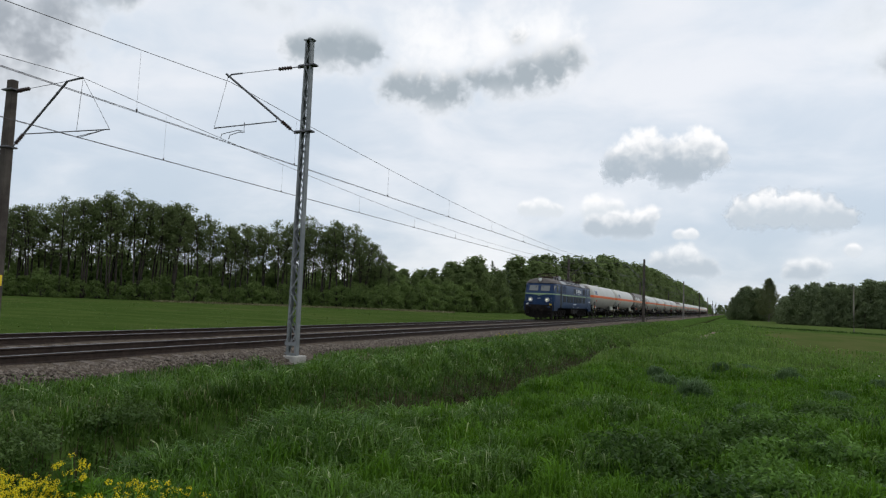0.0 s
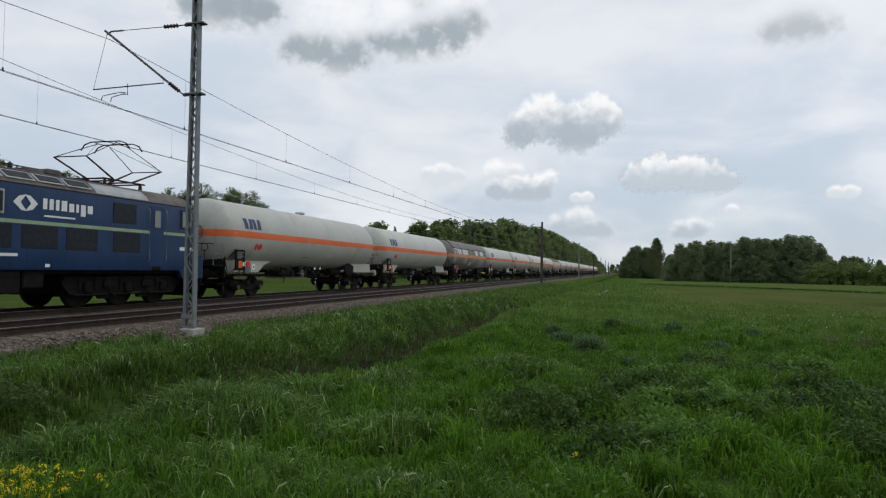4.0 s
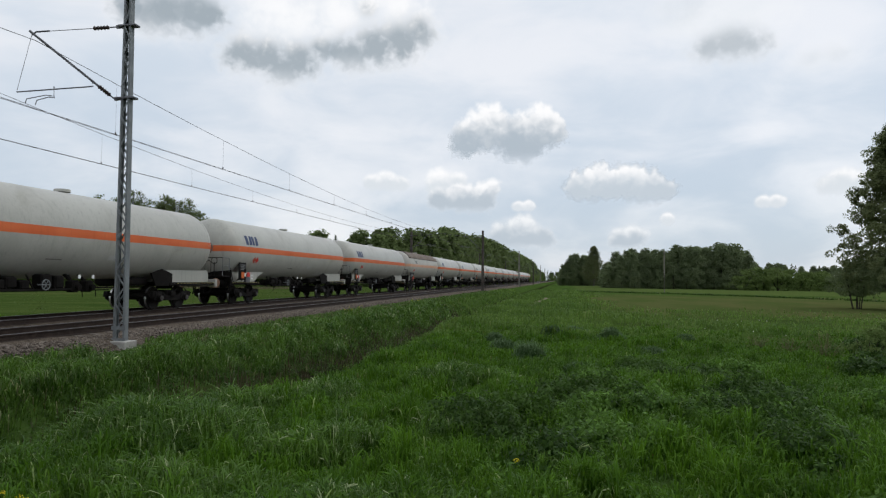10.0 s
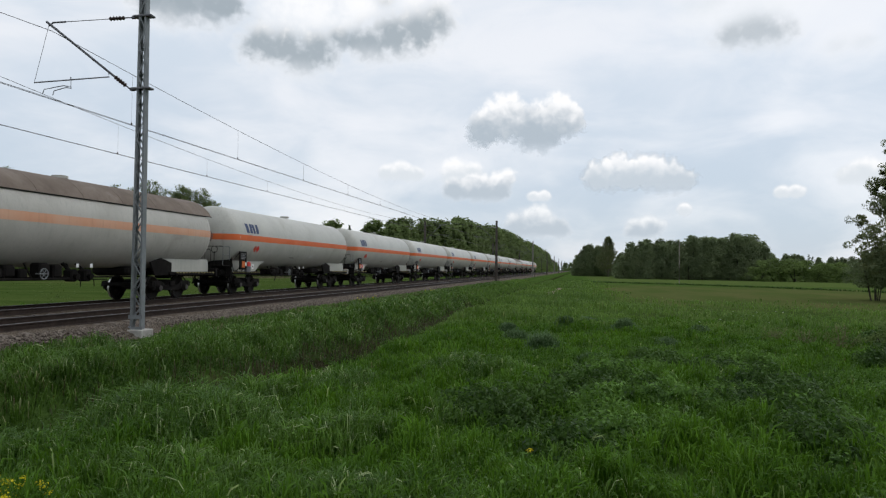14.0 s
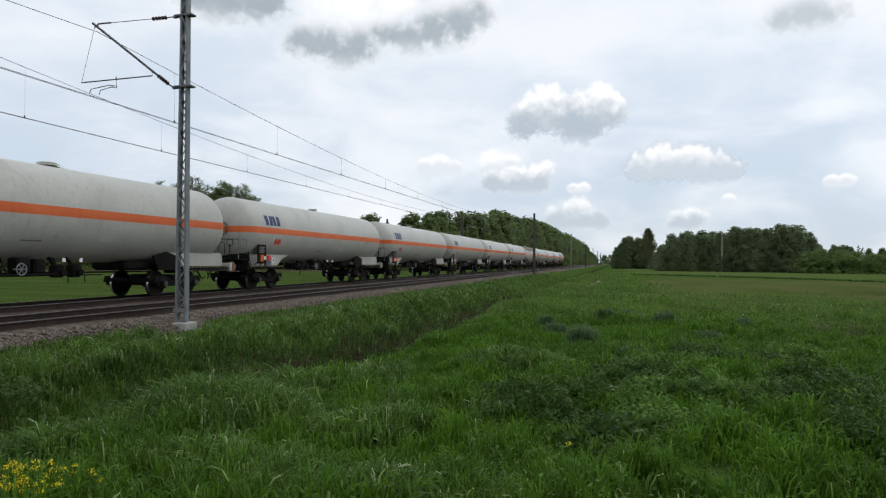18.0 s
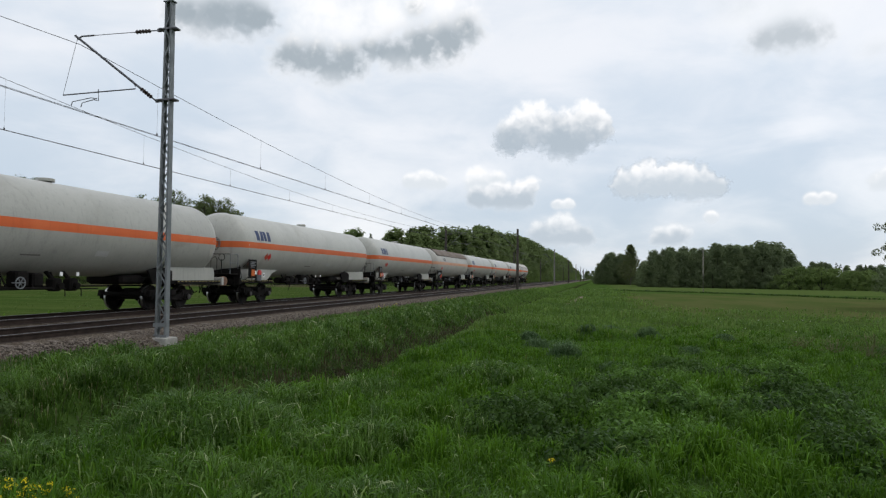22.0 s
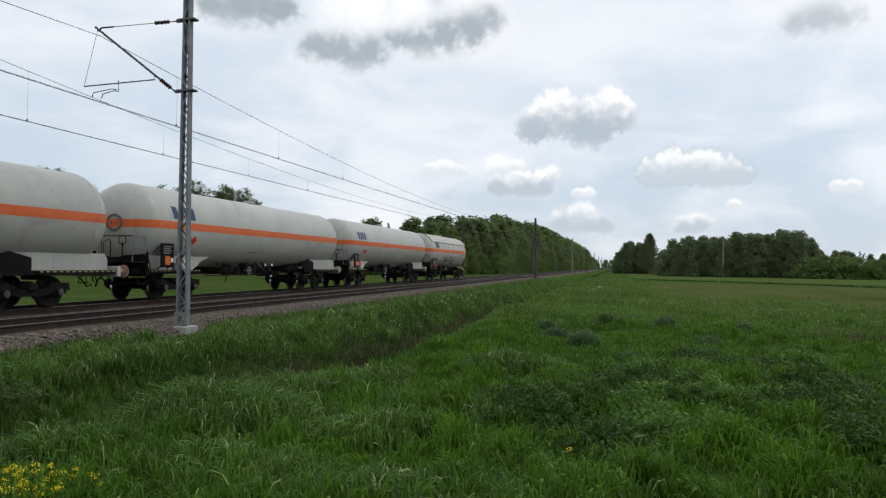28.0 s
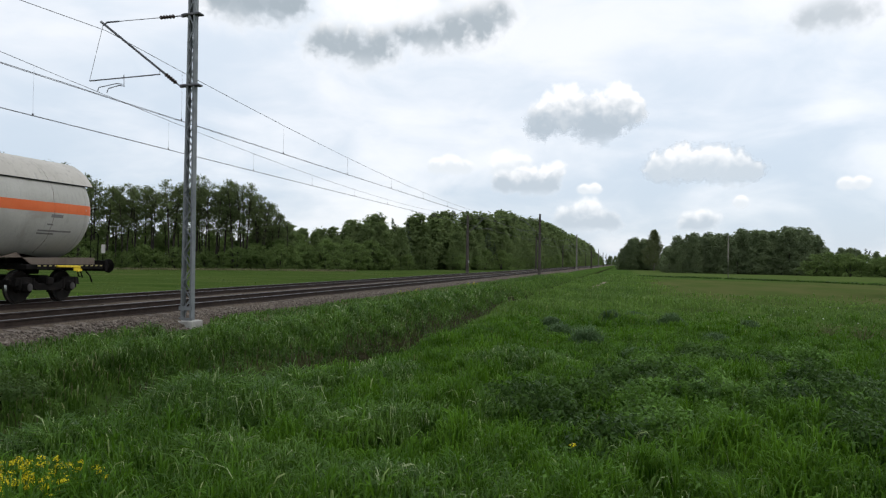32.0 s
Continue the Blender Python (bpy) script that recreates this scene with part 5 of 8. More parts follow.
def wagon_bogie(parent, yc):
    bg = new("bogie")
    bg.parent = parent
    bg.matrix_basis = pose(0, yc, 0)
    for s in (-1, 1):
        bm = BM()
        prism(bm, [(-1.35, 0.50), (-1.30, 0.72), (-0.75, 0.74), (-0.40, 0.56), (0.40, 0.56), (0.75, 0.74), (1.30, 0.72), (1.35, 0.50), (0.9, 0.58), (0.45, 0.36), (-0.45, 0.36), (-0.9, 0.58)], s * 0.95, s * 1.09)
        for dy in (-0.9, 0.9):
            box(bm, (s * 1.06, dy, 0.46), (0.20, 0.30, 0.30), None, 0.05)
            lathe(bm, [(s * 1.14, 0.13), (s * 1.19, 0.12), (s * 1.20, 0.0)], 12, "X", (0, dy, 0.46))
            for k in (-0.26, 0.26):
                tube(bm, [(s * 1.05, dy + k, 0.40), (s * 1.05, dy + k, 0.70)], 0.07, 8)
        box(bm, (s * 1.10, 0, 0.62), (0.12, 0.3, 0.22), None, 0.03)
        part("side_frame", bm, "black", bg)
        for dy in (-0.9, 0.9):
            bm = BM()
            lathe(bm, [(s * 1.196, 0.105), (s * 1.215, 0.10), (s * 1.222, 0.06), (s * 1.224, 0.0)], 12, "X", (0, dy, 0.46))
            part("axle_box_cover", bm, "cover", bg, "worn grey axle box cover")
    bm = BM()
    box(bm, (0, 0, 0.66), (1.9, 0.45, 0.24), None, 0.04)
    for dy in (-1.35, 1.35):
        box(bm, (0, dy, 0.60), (1.9, 0.1, 0.14), None, 0.02)
    for dy in (-0.38, 0.38):
        for s in (-1, 1):
            box(bm, (s * 0.75, dy, 0.45), (0.1, 0.08, 0.34), None, 0.02)
    part("bolster", bm, "black", bg)
    for dy in (-0.9, 0.9):
        bm = BM()
        r = 0.46
        for s in (-1, 1):
            lathe(bm, [(s * 0.69, r - 0.06), (s * 0.685, r + 0.028), (s * 0.715, r + 0.026), (s * 0.725, r), (s * 0.815, r - 0.004), (s * 0.825, r - 0.045), (s * 0.79, r - 0.08), (s * 0.75, 0.16), (s * 0.83, 0.11), (s * 0.83, 0.0)], 24, "X", (0, dy, r))
        tube(bm, [(-0.95, dy, r), (0.95, dy, r)], 0.075, 8)
        part("wheelset", bm, "wheel", bg, smooth=True)
        for s in (-1, 1):
            bm = BM()
            lathe(bm, [(s * 0.728, r + 0.003), (s * 0.812, r - 0.001)], 24, "X", (0, dy, r))
            part("tread", bm, "tyre", bg, "bright worn wheel tread", smooth=True)
    return bg


def glyph_bars(parent, q, y, z, mat, size=1.0):
    """The owner's lettering as plain upright shapes, laid on the tank's curve."""
    for i, w in enumerate((0.34, 0.34, 0.28, 0.36)):
        w *= size
        bm = BM()
        rows = []
        for k in range(5):
            a = math.asin((z - TANK_Z + 0.45 * size * k / 4) / TANK_R)
            rr = TANK_R + 0.006
            sl = 0.07 * size * k / 4 * (1 if i % 2 else -0.6)
            rows.append([bm.verts.new((q * rr * math.cos(a), y + (sl if j == 0 else w - 0.05 + sl * 0.3), TANK_Z + rr * math.sin(a))) for j in (0, 1)])
        for a, b in zip(rows, rows[1:]):
            bm.faces.new((a[0], a[1], b[1], b[0]) if q > 0 else (a[1], a[0], b[0], b[1]))
        part("letter_shape", bm, mat, parent, "painted letter shape")
        y += w + 0.02


def curved_patch(name, parent, y0, y1, z0, z1, q, mat, grow=0.004, label=""):
    """A thin sheet or stain that follows the tank's curve."""
    bm = BM()
    rows = []
    n = 6
    for k in range(n + 1):
        a = math.asin(max(-0.999, min(0.999, (z0 + (z1 - z0) * k / n - TANK_Z) / TANK_R)))
        rr = TANK_R + grow
        rows.append([bm.verts.new((q * rr * math.cos(a), y, TANK_Z + rr * math.sin(a))) for y in (y0, y1)])
    for a, b in zip(rows, rows[1:]):
        bm.faces.new((a[0], a[1], b[1], b[0]) if q > 0 else (a[1], a[0], b[0], b[1]))
    return part(name, bm, mat, parent, label, smooth=True)


def make_wagon(style, label):
    """style: plain, shield, patchy or last."""
    L = WAGON_L
    w = thing("tank_wagon", label, "tank wagon", group="tank wagons of the train")
    body = {"plain": "tank", "shield": "tank_old", "patchy": "tank_patchy", "last": "tank_old"}[style]
    end = TANK_B - (0.25 if style == "last" else 0.0)
    bm = BM()
    lathe(bm, tank_profile(0.0, TANK_A, end), 56, "Y", (0, 0, TANK_Z))
    part("tank", bm, body, w, smooth=True)
    for q in (-1, 1):
        bm = BM()
        rows = []
        R, depth, rim = TANK_R + 0.005, 0.85, [0.1401, 0.15, 0.18, 0.23, 0.32, 0.45, 0.62, 0.82, 1.0, 1.15, 1.28, 1.38, 1.45]
        cap = [(TANK_A + depth - (depth + 0.005) * math.sqrt(1 - (r / R) ** 2), r) for r in rim] + [(TANK_A + depth, R)]
        middle = [(TANK_A + depth + (end - TANK_A - 2 * depth) * k / 6, R) for k in range(1, 6)]
        for y, r in cap + middle + [(end + TANK_A - y, r) for y, r in cap[::-1]]:
            if r > 0.14:
                rows.append([bm.verts.new((q * math.sqrt(r * r - dz * dz), y, TANK_Z + dz)) for dz in (-0.14, -0.05, 0.05, 0.14)])
        for a, b in zip(rows, rows[1:]):
            for j in range(3):
                bm.faces.new((a[j], a[j + 1], b[j + 1], b[j])[::-q])
        # the flat bit across each end's middle
        for y in (TANK_A - 0.007, end + 0.007):
            bm.faces.new([bm.verts.new((x, y, TANK_Z + dz)) for x, dz in ((0.0, -0.14), (q * 0.15, -0.14), (q * 0.15, 0.14), (0.0, 0.14))])
        part("orange_band", bm, {"shield": "orange_pale", "patchy": "orange_worn"}.get(style, "orange"), w, "orange band round the tank", smooth=True)
    for y in (TANK_A + 0.87, end - 0.87):
        bm = BM()
        lathe(bm, [(y - 0.02, TANK_R), (y - 0.012, TANK_R + 0.006), (y + 0.012, TANK_R + 0.006), (y + 0.02, TANK_R)], 56, "Y", (0, 0, TANK_Z))
        part("weld_seam", bm, body, w, smooth=True)
    if style != "plain":
        mat = {"shield": "shield", "patchy": "shield_grey", "last": "shield_pale"}[style]
        a0 = {"shield": 30, "patchy": 28, "last": 29}[style]
        for k in range(8):
            span = (end - TANK_A - 1.25) / 8
            ya, yb = TANK_A + 0.9 + k * span, TANK_A + 0.9 + (k + 1) * span - 0.012
            bm = BM()
            R = TANK_R + 0.035
            lathe(bm, [(ya, R - 0.02), (ya, R), (yb, R), (yb, R - 0.02)], 22, "Y", (0, 0, TANK_Z), a0, 180 - a0)
            part("sun_shield", bm, mat, w, "sheet-metal sun shield panel", smooth=True)
        bm = BM()
        for a in (a0, 180 - a0):
            x, z = (TANK_R + 0.036) * math.cos(radians(a)), TANK_Z + (TANK_R + 0.036) * math.sin(radians(a))
            tube(bm, [(x, TANK_A + 0.88, z), (x, end - 0.36, z)], 0.018, 5)
        pts = [((TANK_R + 0.036) * math.cos(radians(t)), TANK_A + 0.88, TANK_Z + (TANK_R + 0.036) * math.sin(radians(t))) for t in range(a0, 181 - a0, 8)]
        tube(bm, pts, 0.03, 5)
        part("shield_edge", bm, "black", w)
    # manhole and relief fittings on top
    bm = BM()
    lathe(bm, [(4.20, 0.26), (4.29, 0.26), (4.30, 0.22), (4.31, 0.0)], 18, "Z", (0, L / 2 + 0.4, 0))
    part("manhole_cover", bm, body, w)
    # end frames, saddles and head stocks
    for e, s in ((0.0, 1), (L, -1)):
        for x in (-0.875, 0.875):
            buffer(w, x, e, s, "buffer_rust" if style == "plain" and s < 0 else "black")
        coupling(w, e, s)
        pale_end = style == "plain" and s < 0
        bm = BM()
        box(bm, (0, e + s * 0.70, 1.05), (2.6, 0.16, 0.34), None, 0.02)
        part("head_stock", bm, "skirt" if pale_end else "black", w, "pale grey head stock" if pale_end else "")
        for q in (-1, 1):
            bm = BM()
            tall = 1.30 if style == "last" and s < 0 else 1.62
            prism(bm, [(e + s * 0.88, 0.98), (e + s * 0.88, min(tall, 1.46) - 0.02), (e + s * 1.0, tall), (e + s * 4.9, tall - 0.02), (e + s * 4.3, 1.42), (e + s * 3.9, 1.15), (e + s * 3.6, 1.02)], q * 0.90, q * 0.98)
            bmesh.ops.recalc_face_normals(bm, faces=bm.faces[:])
            pale = style in ("plain", "shield")
            part("saddle_plate", bm, "tank" if pale else "shield" if style == "last" else "black", w, "grey-white saddle plate" if pale else "")
        bm = BM()
        box(bm, (0, e + s * 2.4, 1.02), (2.3, 3.4, 0.14), None, 0.02)
        box(bm, (0, e + s * 2.75, 0.90), (0.5, 0.5, 0.20), None, 0.03)
        part("underframe", bm, "black", w)
        wagon_bogie(w, e + s * (2.75 if s > 0 else 3.1 if style == "last" else 3.85))
    # striped sill edge under the front saddle
    for q in (-1, 1):
        for yc in (2.4, L - 2.3):
            bm = BM()
            box(bm, (q * 1.23, yc, 1.02), (0.02, 3.0, 0.12))
            sill = part("sill_edge", bm, "black", w)
            bm = BM()
            for k in range(13):
                box(bm, (q * 1.245, yc - 1.4 + k * 0.233, 1.055), (0.012, 0.11, 0.035))
            o = part("edge_marking", bm, "cloth_yellow", sill, "pale yellow stripe marks")
            o["kind"] = "stuff"
    # brakeman's platform with rails at the leading end, and a sagging plate across it
    bm = BM()
    prism(bm, [(-1.34, 1.70), (-1.12, 1.64), (-0.5, 1.60), (0.5, 1.60), (1.12, 1.64), (1.34, 1.70), (1.33, 1.30), (1.26, 1.02), (1.14, 0.86), (-1.14, 0.86), (-1.26, 1.02), (-1.33, 1.30)], 0.62, 0.66, "Y")
    bmesh.ops.recalc_face_normals(bm, faces=bm.faces[:])
    part("end_plate", bm, "black", w)
    if style == "plain":
        # flanged manhole on the shoulder of the dished end
        c = Vector((0.22, TANK_A + 0.012, TANK_Z + 0.02))
        n = Vector((0.08, -1.0, 0.0)).normalized()
        u, v = Vector((0, 0, 1)), n.cross(Vector((0, 0, 1)))
        bm = BM()
        for rad, thick in ((0.29, 0.018), (0.22, 0.008)):
            tube(bm, [c + n * 0.012 + (u * math.cos(t) + v * math.sin(t)) * rad for t in (2 * math.pi * k / 24 for k in range(25))], thick, 5)
        part("manhole_flange", bm, "shield_grey", w, "dark bolted manhole flange")
        bm = BM()
        for k in range(16):
            t = 2 * math.pi * k / 16
            p = c + n * 0.02 + (u * math.cos(t) + v * math.sin(t)) * 0.255
            box(bm, p, (0.04, 0.04, 0.04), None, 0.008)
        for k in (-0.1, 0.1):
            box(bm, c + n * 0.03 + v * k, (0.06, 0.06, 0.06), None, 0.01)
        o = part("flange_bolts", bm, "shield_grey", w)
        o["kind"] = "stuff"
    bm = BM()
    box(bm, (0, 0.40, 1.36), (2.5, 0.86, 0.06), None, 0.01)
    part("platform", bm, "black", w)
    for q in (-1, 1):
        bm = BM()
        tube(bm, [(q * 1.22, -0.02, 1.38), (q * 1.22, -0.02, 2.24), (q * 1.22, 0.55, 2.24), (q * 1.22, 0.62, 2.18), (q * 1.22, 0.62, 1.60)], 0.019, 6)
        tube(bm, [(q * 1.22, -0.02, 1.85), (q * 1.22, 0.62, 1.85)], 0.014, 5)
        part("handrail", bm, "galv" if style == "plain" else "black", w)
        bm = BM()
        box(bm, (q * 1.20, 0.5, 0.62), (0.10, 0.42, 0.04), None, 0.01)
        tube(bm, [(q * 1.22, 0.32, 1.30), (q * 1.22, 0.32, 0.62)], 0.015, 5)
        tube(bm, [(q * 1.22, 0.68, 1.30), (q * 1.22, 0.68, 0.62)], 0.015, 5)
        part("step", bm, "black", w)
    bm = BM()
    tube(bm, [(-1.22, -0.02, 2.24), (1.22, -0.02, 2.24)], 0.019, 6)
    tube(bm, [(0.0, -0.02, 1.38), (0.0, -0.02, 2.24)], 0.014, 5)
    part("handrail", bm, "black", w)
    bm = BM()
    pts = [(0.75 + 0.15 * math.cos(t), 0.06, 2.10 + 0.15 * math.sin(t)) for t in (2 * math.pi * k / 18 for k in range(19))]
    tube(bm, pts, 0.016, 5)
    tube(bm, [(0.75, 0.06, 2.02), (0.75, 0.06, 1.4)], 0.02, 5)
    part("hand_brake_wheel", bm, "black", w)
    # data board, with orange plate and bars for its small writing
    for q in (-1, 1):
        y0, y1, z0, z1 = (1.20, 1.92, 1.18, 2.04) if style == "plain" else (1.0, 2.9, 1.02, 1.95)
        bd = panel("data_board", w, y0, y1, z0, z1, q * 1.40, "black", "black data board with pale and orange plates", 0.05, 0.01)
        if style == "plain":
            panel("orange_plate", bd, y0 + 0.22, y1 - 0.22, z0 + 0.10, z0 + 0.40, q * 1.452, "orange_plate", "orange hazard plate", 0.008, 0.0)
            for k in range(4):
                panel("writing_bar", bd, y0 + 0.12, y1 - 0.12 - 0.1 * (k % 2), z1 - 0.14 - 0.075 * k, z1 - 0.10 - 0.075 * k, q * 1.452, "board_grey", "", 0.006, 0.0)
            panel("plate", bd, y1 - 0.18, y1 - 0.05, z0 + 0.18, z0 + 0.34, q * 1.452, "white_plate", "", 0.006, 0.0)
        else:
            fx = q * 1.452
            panel("orange_plate", bd, y1 - 0.40, y1 - 0.08, z0 + 0.30, z0 + 0.58, fx, "orange_plate", "orange hazard plate", 0.008, 0.0)
            for ya, yb, za, zb, mat in ((y0 + 0.04, y0 + 0.28, z0 + 0.40, z0 + 0.58, "board_grey"), (y0 + 0.06, y0 + 0.26, z0 + 0.62, z0 + 0.70, "galv_dark"), (y0 + 0.36, y0 + 0.66, z0 + 0.52, z0 + 0.76, "board_grey"),
                                        (y0 + 1.02, y0 + 1.32, z0 + 0.58, z0 + 0.74, "board_grey"), (y0 + 1.12, y0 + 1.26, z0 + 0.06, z0 + 0.16, "board_white"), (y1 - 0.44, y1 - 0.10, z0 + 0.76, z0 + 0.86, "galv_dark")):
                panel("plate", bd, ya, yb, za, zb, fx, mat, "", 0.006, 0.0)
            for k, (ya, yb) in enumerate(((0.70, 0.94), (0.70, 0.98), (0.70, 0.86), (0.90, 1.0), (0.66, 0.82))):
                zz = z0 + (0.72, 0.60, 0.46, 0.46, 0.28)[k]
                panel("writing_bar", bd, y0 + ya, y0 + yb, zz, zz + 0.05, fx, "board_white", "", 0.006, 0.0)
            panel("writing_bar", bd, y0 + 0.05, y0 + 0.5, z1 - 0.06, z1 - 0.03, fx, "board_grey", "", 0.006, 0.0)
            panel("writing_bar", bd, y1 - 0.38, y1 - 0.2, z0 + 0.64, z0 + 0.68, fx, "board_white", "", 0.006, 0.0)
            bm = BM()
            lathe(bm, [(fx, 0.15), (fx + q * 0.02, 0.15), (fx + q * 0.05, 0.10), (fx + q * 0.055, 0.0)], 18, "X", (0, y0 + 1.14, z0 + 0.33))
            part("red_cap", bm, "red", bd, "red round cap", smooth=True)
        for yy in (y0 + 0.1, y1 - 0.1):
            bm = BM()
            tube(bm, [(q * 1.40, yy, z0 + 0.1), (q * 1.22, yy, z0 - 0.06)], 0.02, 5)
            part("board_stay", bm, "black", w)
        if style == "plain":
            bm = BM()
            box(bm, (q * 1.30, 2.32, 1.20), (0.14, 0.42, 0.28), None, 0.02)
            part("document_box", bm, "galv_dark", w)
            plate = panel("plate", w, 2.74, 2.96, 1.22, 1.44, q * 1.30, "white_plate", "white plate with a dark mark", 0.01, 0.0)
            panel("marking", plate, 2.81, 2.89, 1.28, 1.38, q * 1.312, "black", "", 0.004, 0.0)
            bm = BM()
            lathe(bm, [(q * 1.26, 0.05), (q * 1.28, 0.15), (q * 1.34, 0.15), (q * 1.35, 0.0)], 16, "X", (0, 2.42, 1.42))
            part("valve_cap", bm, "red", w, "red round valve cap", smooth=True)
            bm = BM()
            tube(bm, [(q * 1.38, 1.15, 1.16), (q * 1.38, 0.72, 1.10), (q * 1.30, 0.62, 1.75)], 0.018, 5)
            tube(bm, [(q * 1.36, 0.85, 1.70), (q * 1.40, 1.2, 1.94)], 0.018, 5)
            part("board_stay", bm, "black", w)
    glyph_y = {"plain": 1.88, "shield": 3.6, "patchy": 1.8, "last": 2.3}[style]
    for q in (-1, 1):
        glyph_bars(w, q, glyph_y, 2.88 if style == "patchy" else 2.94, "letter_dark" if style == "shield" else "letter_blue", 0.7 if style == "shield" else 1.1 if style == "last" else 0.85 if style == "patchy" else 1.0)
    # pipes, valves and brake gear slung below
    for x, ya, yb, z, r in ((0.35, 6.0, 7.0, 1.06, 0.16), (-0.6, 6.2, 7.2, 1.04, 0.15)):
        bm = BM()
        tube(bm, [(x, ya, z), (x, yb, z)], r, 12)
        part("air_reservoir", bm, "black", w, smooth=True)
    bm = BM()
    tube(bm, [(0.95, 4.6, 0.86), (0.95, 10.9, 0.84)], 0.022, 6)
    tube(bm, [(0.3, 4.2, 0.92), (0.3, 14.2, 0.90)], 0.03, 6)
    part("brake_pipe", bm, "black", w)
    for yy in (9.1, 9.75):
        bm = BM()
        box(bm, (0.95, yy, 0.98), (0.34, 0.34, 0.40), None, 0.05)
        tube(bm, [(1.05, yy, 0.98), (1.24, yy, 0.94)], 0.10, 10)
        tube(bm, [(0.95, yy, 1.1), (0.6, yy, 1.4)], 0.06, 8)
        tube(bm, [(1.16, yy + 0.2, 0.86), (1.16, yy + 0.22, 0.62)], 0.016, 5)
        part("bottom_valve", bm, "black", w)
        panel("plate", w, yy - 0.06, yy + 0.06, 1.24, 1.36, 1.20, "white_plate", "", 0.008, 0.0)
    # rigging between the valves: a beam with levers, cylinders and a pale hand wheel
    bm = BM()
    box(bm, (1.02, 7.6, 0.88), (0.10, 3.6, 0.07), None, 0.012)
    for yy, zz, sy, sz in ((6.15, 1.06, 0.42, 0.30), (6.6, 1.12, 0.40, 0.36), (7.1, 1.04, 0.36, 0.30), (7.95, 1.14, 0.46, 0.46), (8.5, 1.12, 0.40, 0.42)):
        box(bm, (0.80, yy, zz), (0.40, sy, sz), None, 0.05)
    for yy in (5.9, 6.4, 7.4, 8.3, 9.2):
        tube(bm, [(1.0, yy, 0.90), (0.62, yy + 0.1, 1.36)], 0.028, 5)
    part("brake_rigging", bm, "black", w)
    bm = BM()
    tube(bm, [(1.10, 5.4, 0.98), (1.14, 5.7, 1.06), (1.14, 6.0, 0.98)], 0.03, 6)
    tube(bm, [(1.14, 5.97, 1.0), (1.16, 5.87, 0.72), (1.16, 5.75, 0.58)], 0.034, 6, 0.02)
    part("release_lever", bm, "black", w)
    bm = BM()
    tube(bm, [(1.24, 7.62 + 0.16 * math.cos(t), 1.04 + 0.16 * math.sin(t)) for t in (2 * math.pi * k / 16 for k in range(17))], 0.018, 5)
    for k in range(3):
        t = math.pi * k / 3
        tube(bm, [(1.24, 7.62 - 0.15 * math.cos(t), 1.04 - 0.15 * math.sin(t)), (1.24, 7.62 + 0.15 * math.cos(t), 1.04 + 0.15 * math.sin(t))], 0.014, 4)
    tube(bm, [(1.24, 7.62, 1.04), (0.95, 7.62, 1.04)], 0.02, 5)
    part("hand_wheel", bm, "galv", w, "pale spoked hand wheel")
    bm = BM()
    box(bm, (0, 12.9, 1.12), (1.5, 1.3, 0.34), None, 0.10)
    part("brake_box", bm, "black", w)
    for q in (-1, 1) if style != "last" else ():
        bm = BM()
        prism(bm, [(13.2, 1.45), (13.9, 1.62), (14.6, 1.45), (14.6, 0.95), (13.5, 0.95)], q * 1.02, q * 1.10)
        bmesh.ops.recalc_face_normals(bm, faces=bm.faces[:])
        part("bracket_plate", bm, "black", w)
    if style in ("last", "patchy"):
        for q in (-1, 1):
            bm = BM()
            tube(bm, [(q * 1.27, L - 3.0, 1.04), (q * 1.28, L - 2.0, 1.03), (q * 1.28, L - 1.9, 0.92), (q * 1.28, L - 2.1, 0.90)], 0.035, 6)
            box(bm, (q * 1.27, L - 2.1, 0.98), (0.04, 0.3, 0.16), None, 0.01)
            part("brake_lever", bm, "yellow", w, "yellow brake lever")
    if style == "last":
        bm = BM()
        tube(bm, [(1.1, L - 0.62, 1.2), (1.1, L - 0.62, 1.45)], 0.015, 5)
        part("tail_bracket", bm, "black", w)
        panel("tail_plate", w, L - 0.72, L - 0.52, 1.45, 1.72, 1.1, "skirt", "pale tail plate", 0.012, 0.0)
        for k, (ya, yb, z) in enumerate(((15.0, 15.5, 2.42), (14.9, 15.15, 2.2), (14.6, 16.0, 2.02), (14.6, 15.3, 1.94))):
            curved_patch("writing_bar", w, ya, yb, z, z + (0.09 if k == 0 else 0.045), 1, "shield_grey", 0.004)
    bm = BM()
    tube(bm, [(1.15, L - 0.95, 1.2), (1.15, L - 0.95, 2.0), (1.0, L - 0.85, 2.1), (0.8, L - 0.85, 2.0), (0.8, L - 0.85, 1.2)], 0.016, 5)
    part("handrail", bm, "black", w)
    # wear on the tank
    for q in (-1, 1):
        if style == "plain":
            curved_patch("stain", w, 2.9, 4.1, 1.95, 2.12, q, "tank_old", 0.003)
            curved_patch("writing_bar", w, 7.6, 8.3, 1.82, 1.86, q, "shield_grey", 0.004)
            curved_patch("plate", w, 10.4, 10.95, 1.88, 2.05, q, "patch", 0.004)
            curved_patch("plate", w, 16.6, 16.8, 2.10, 2.36, q, "shield_pale", 0.004)
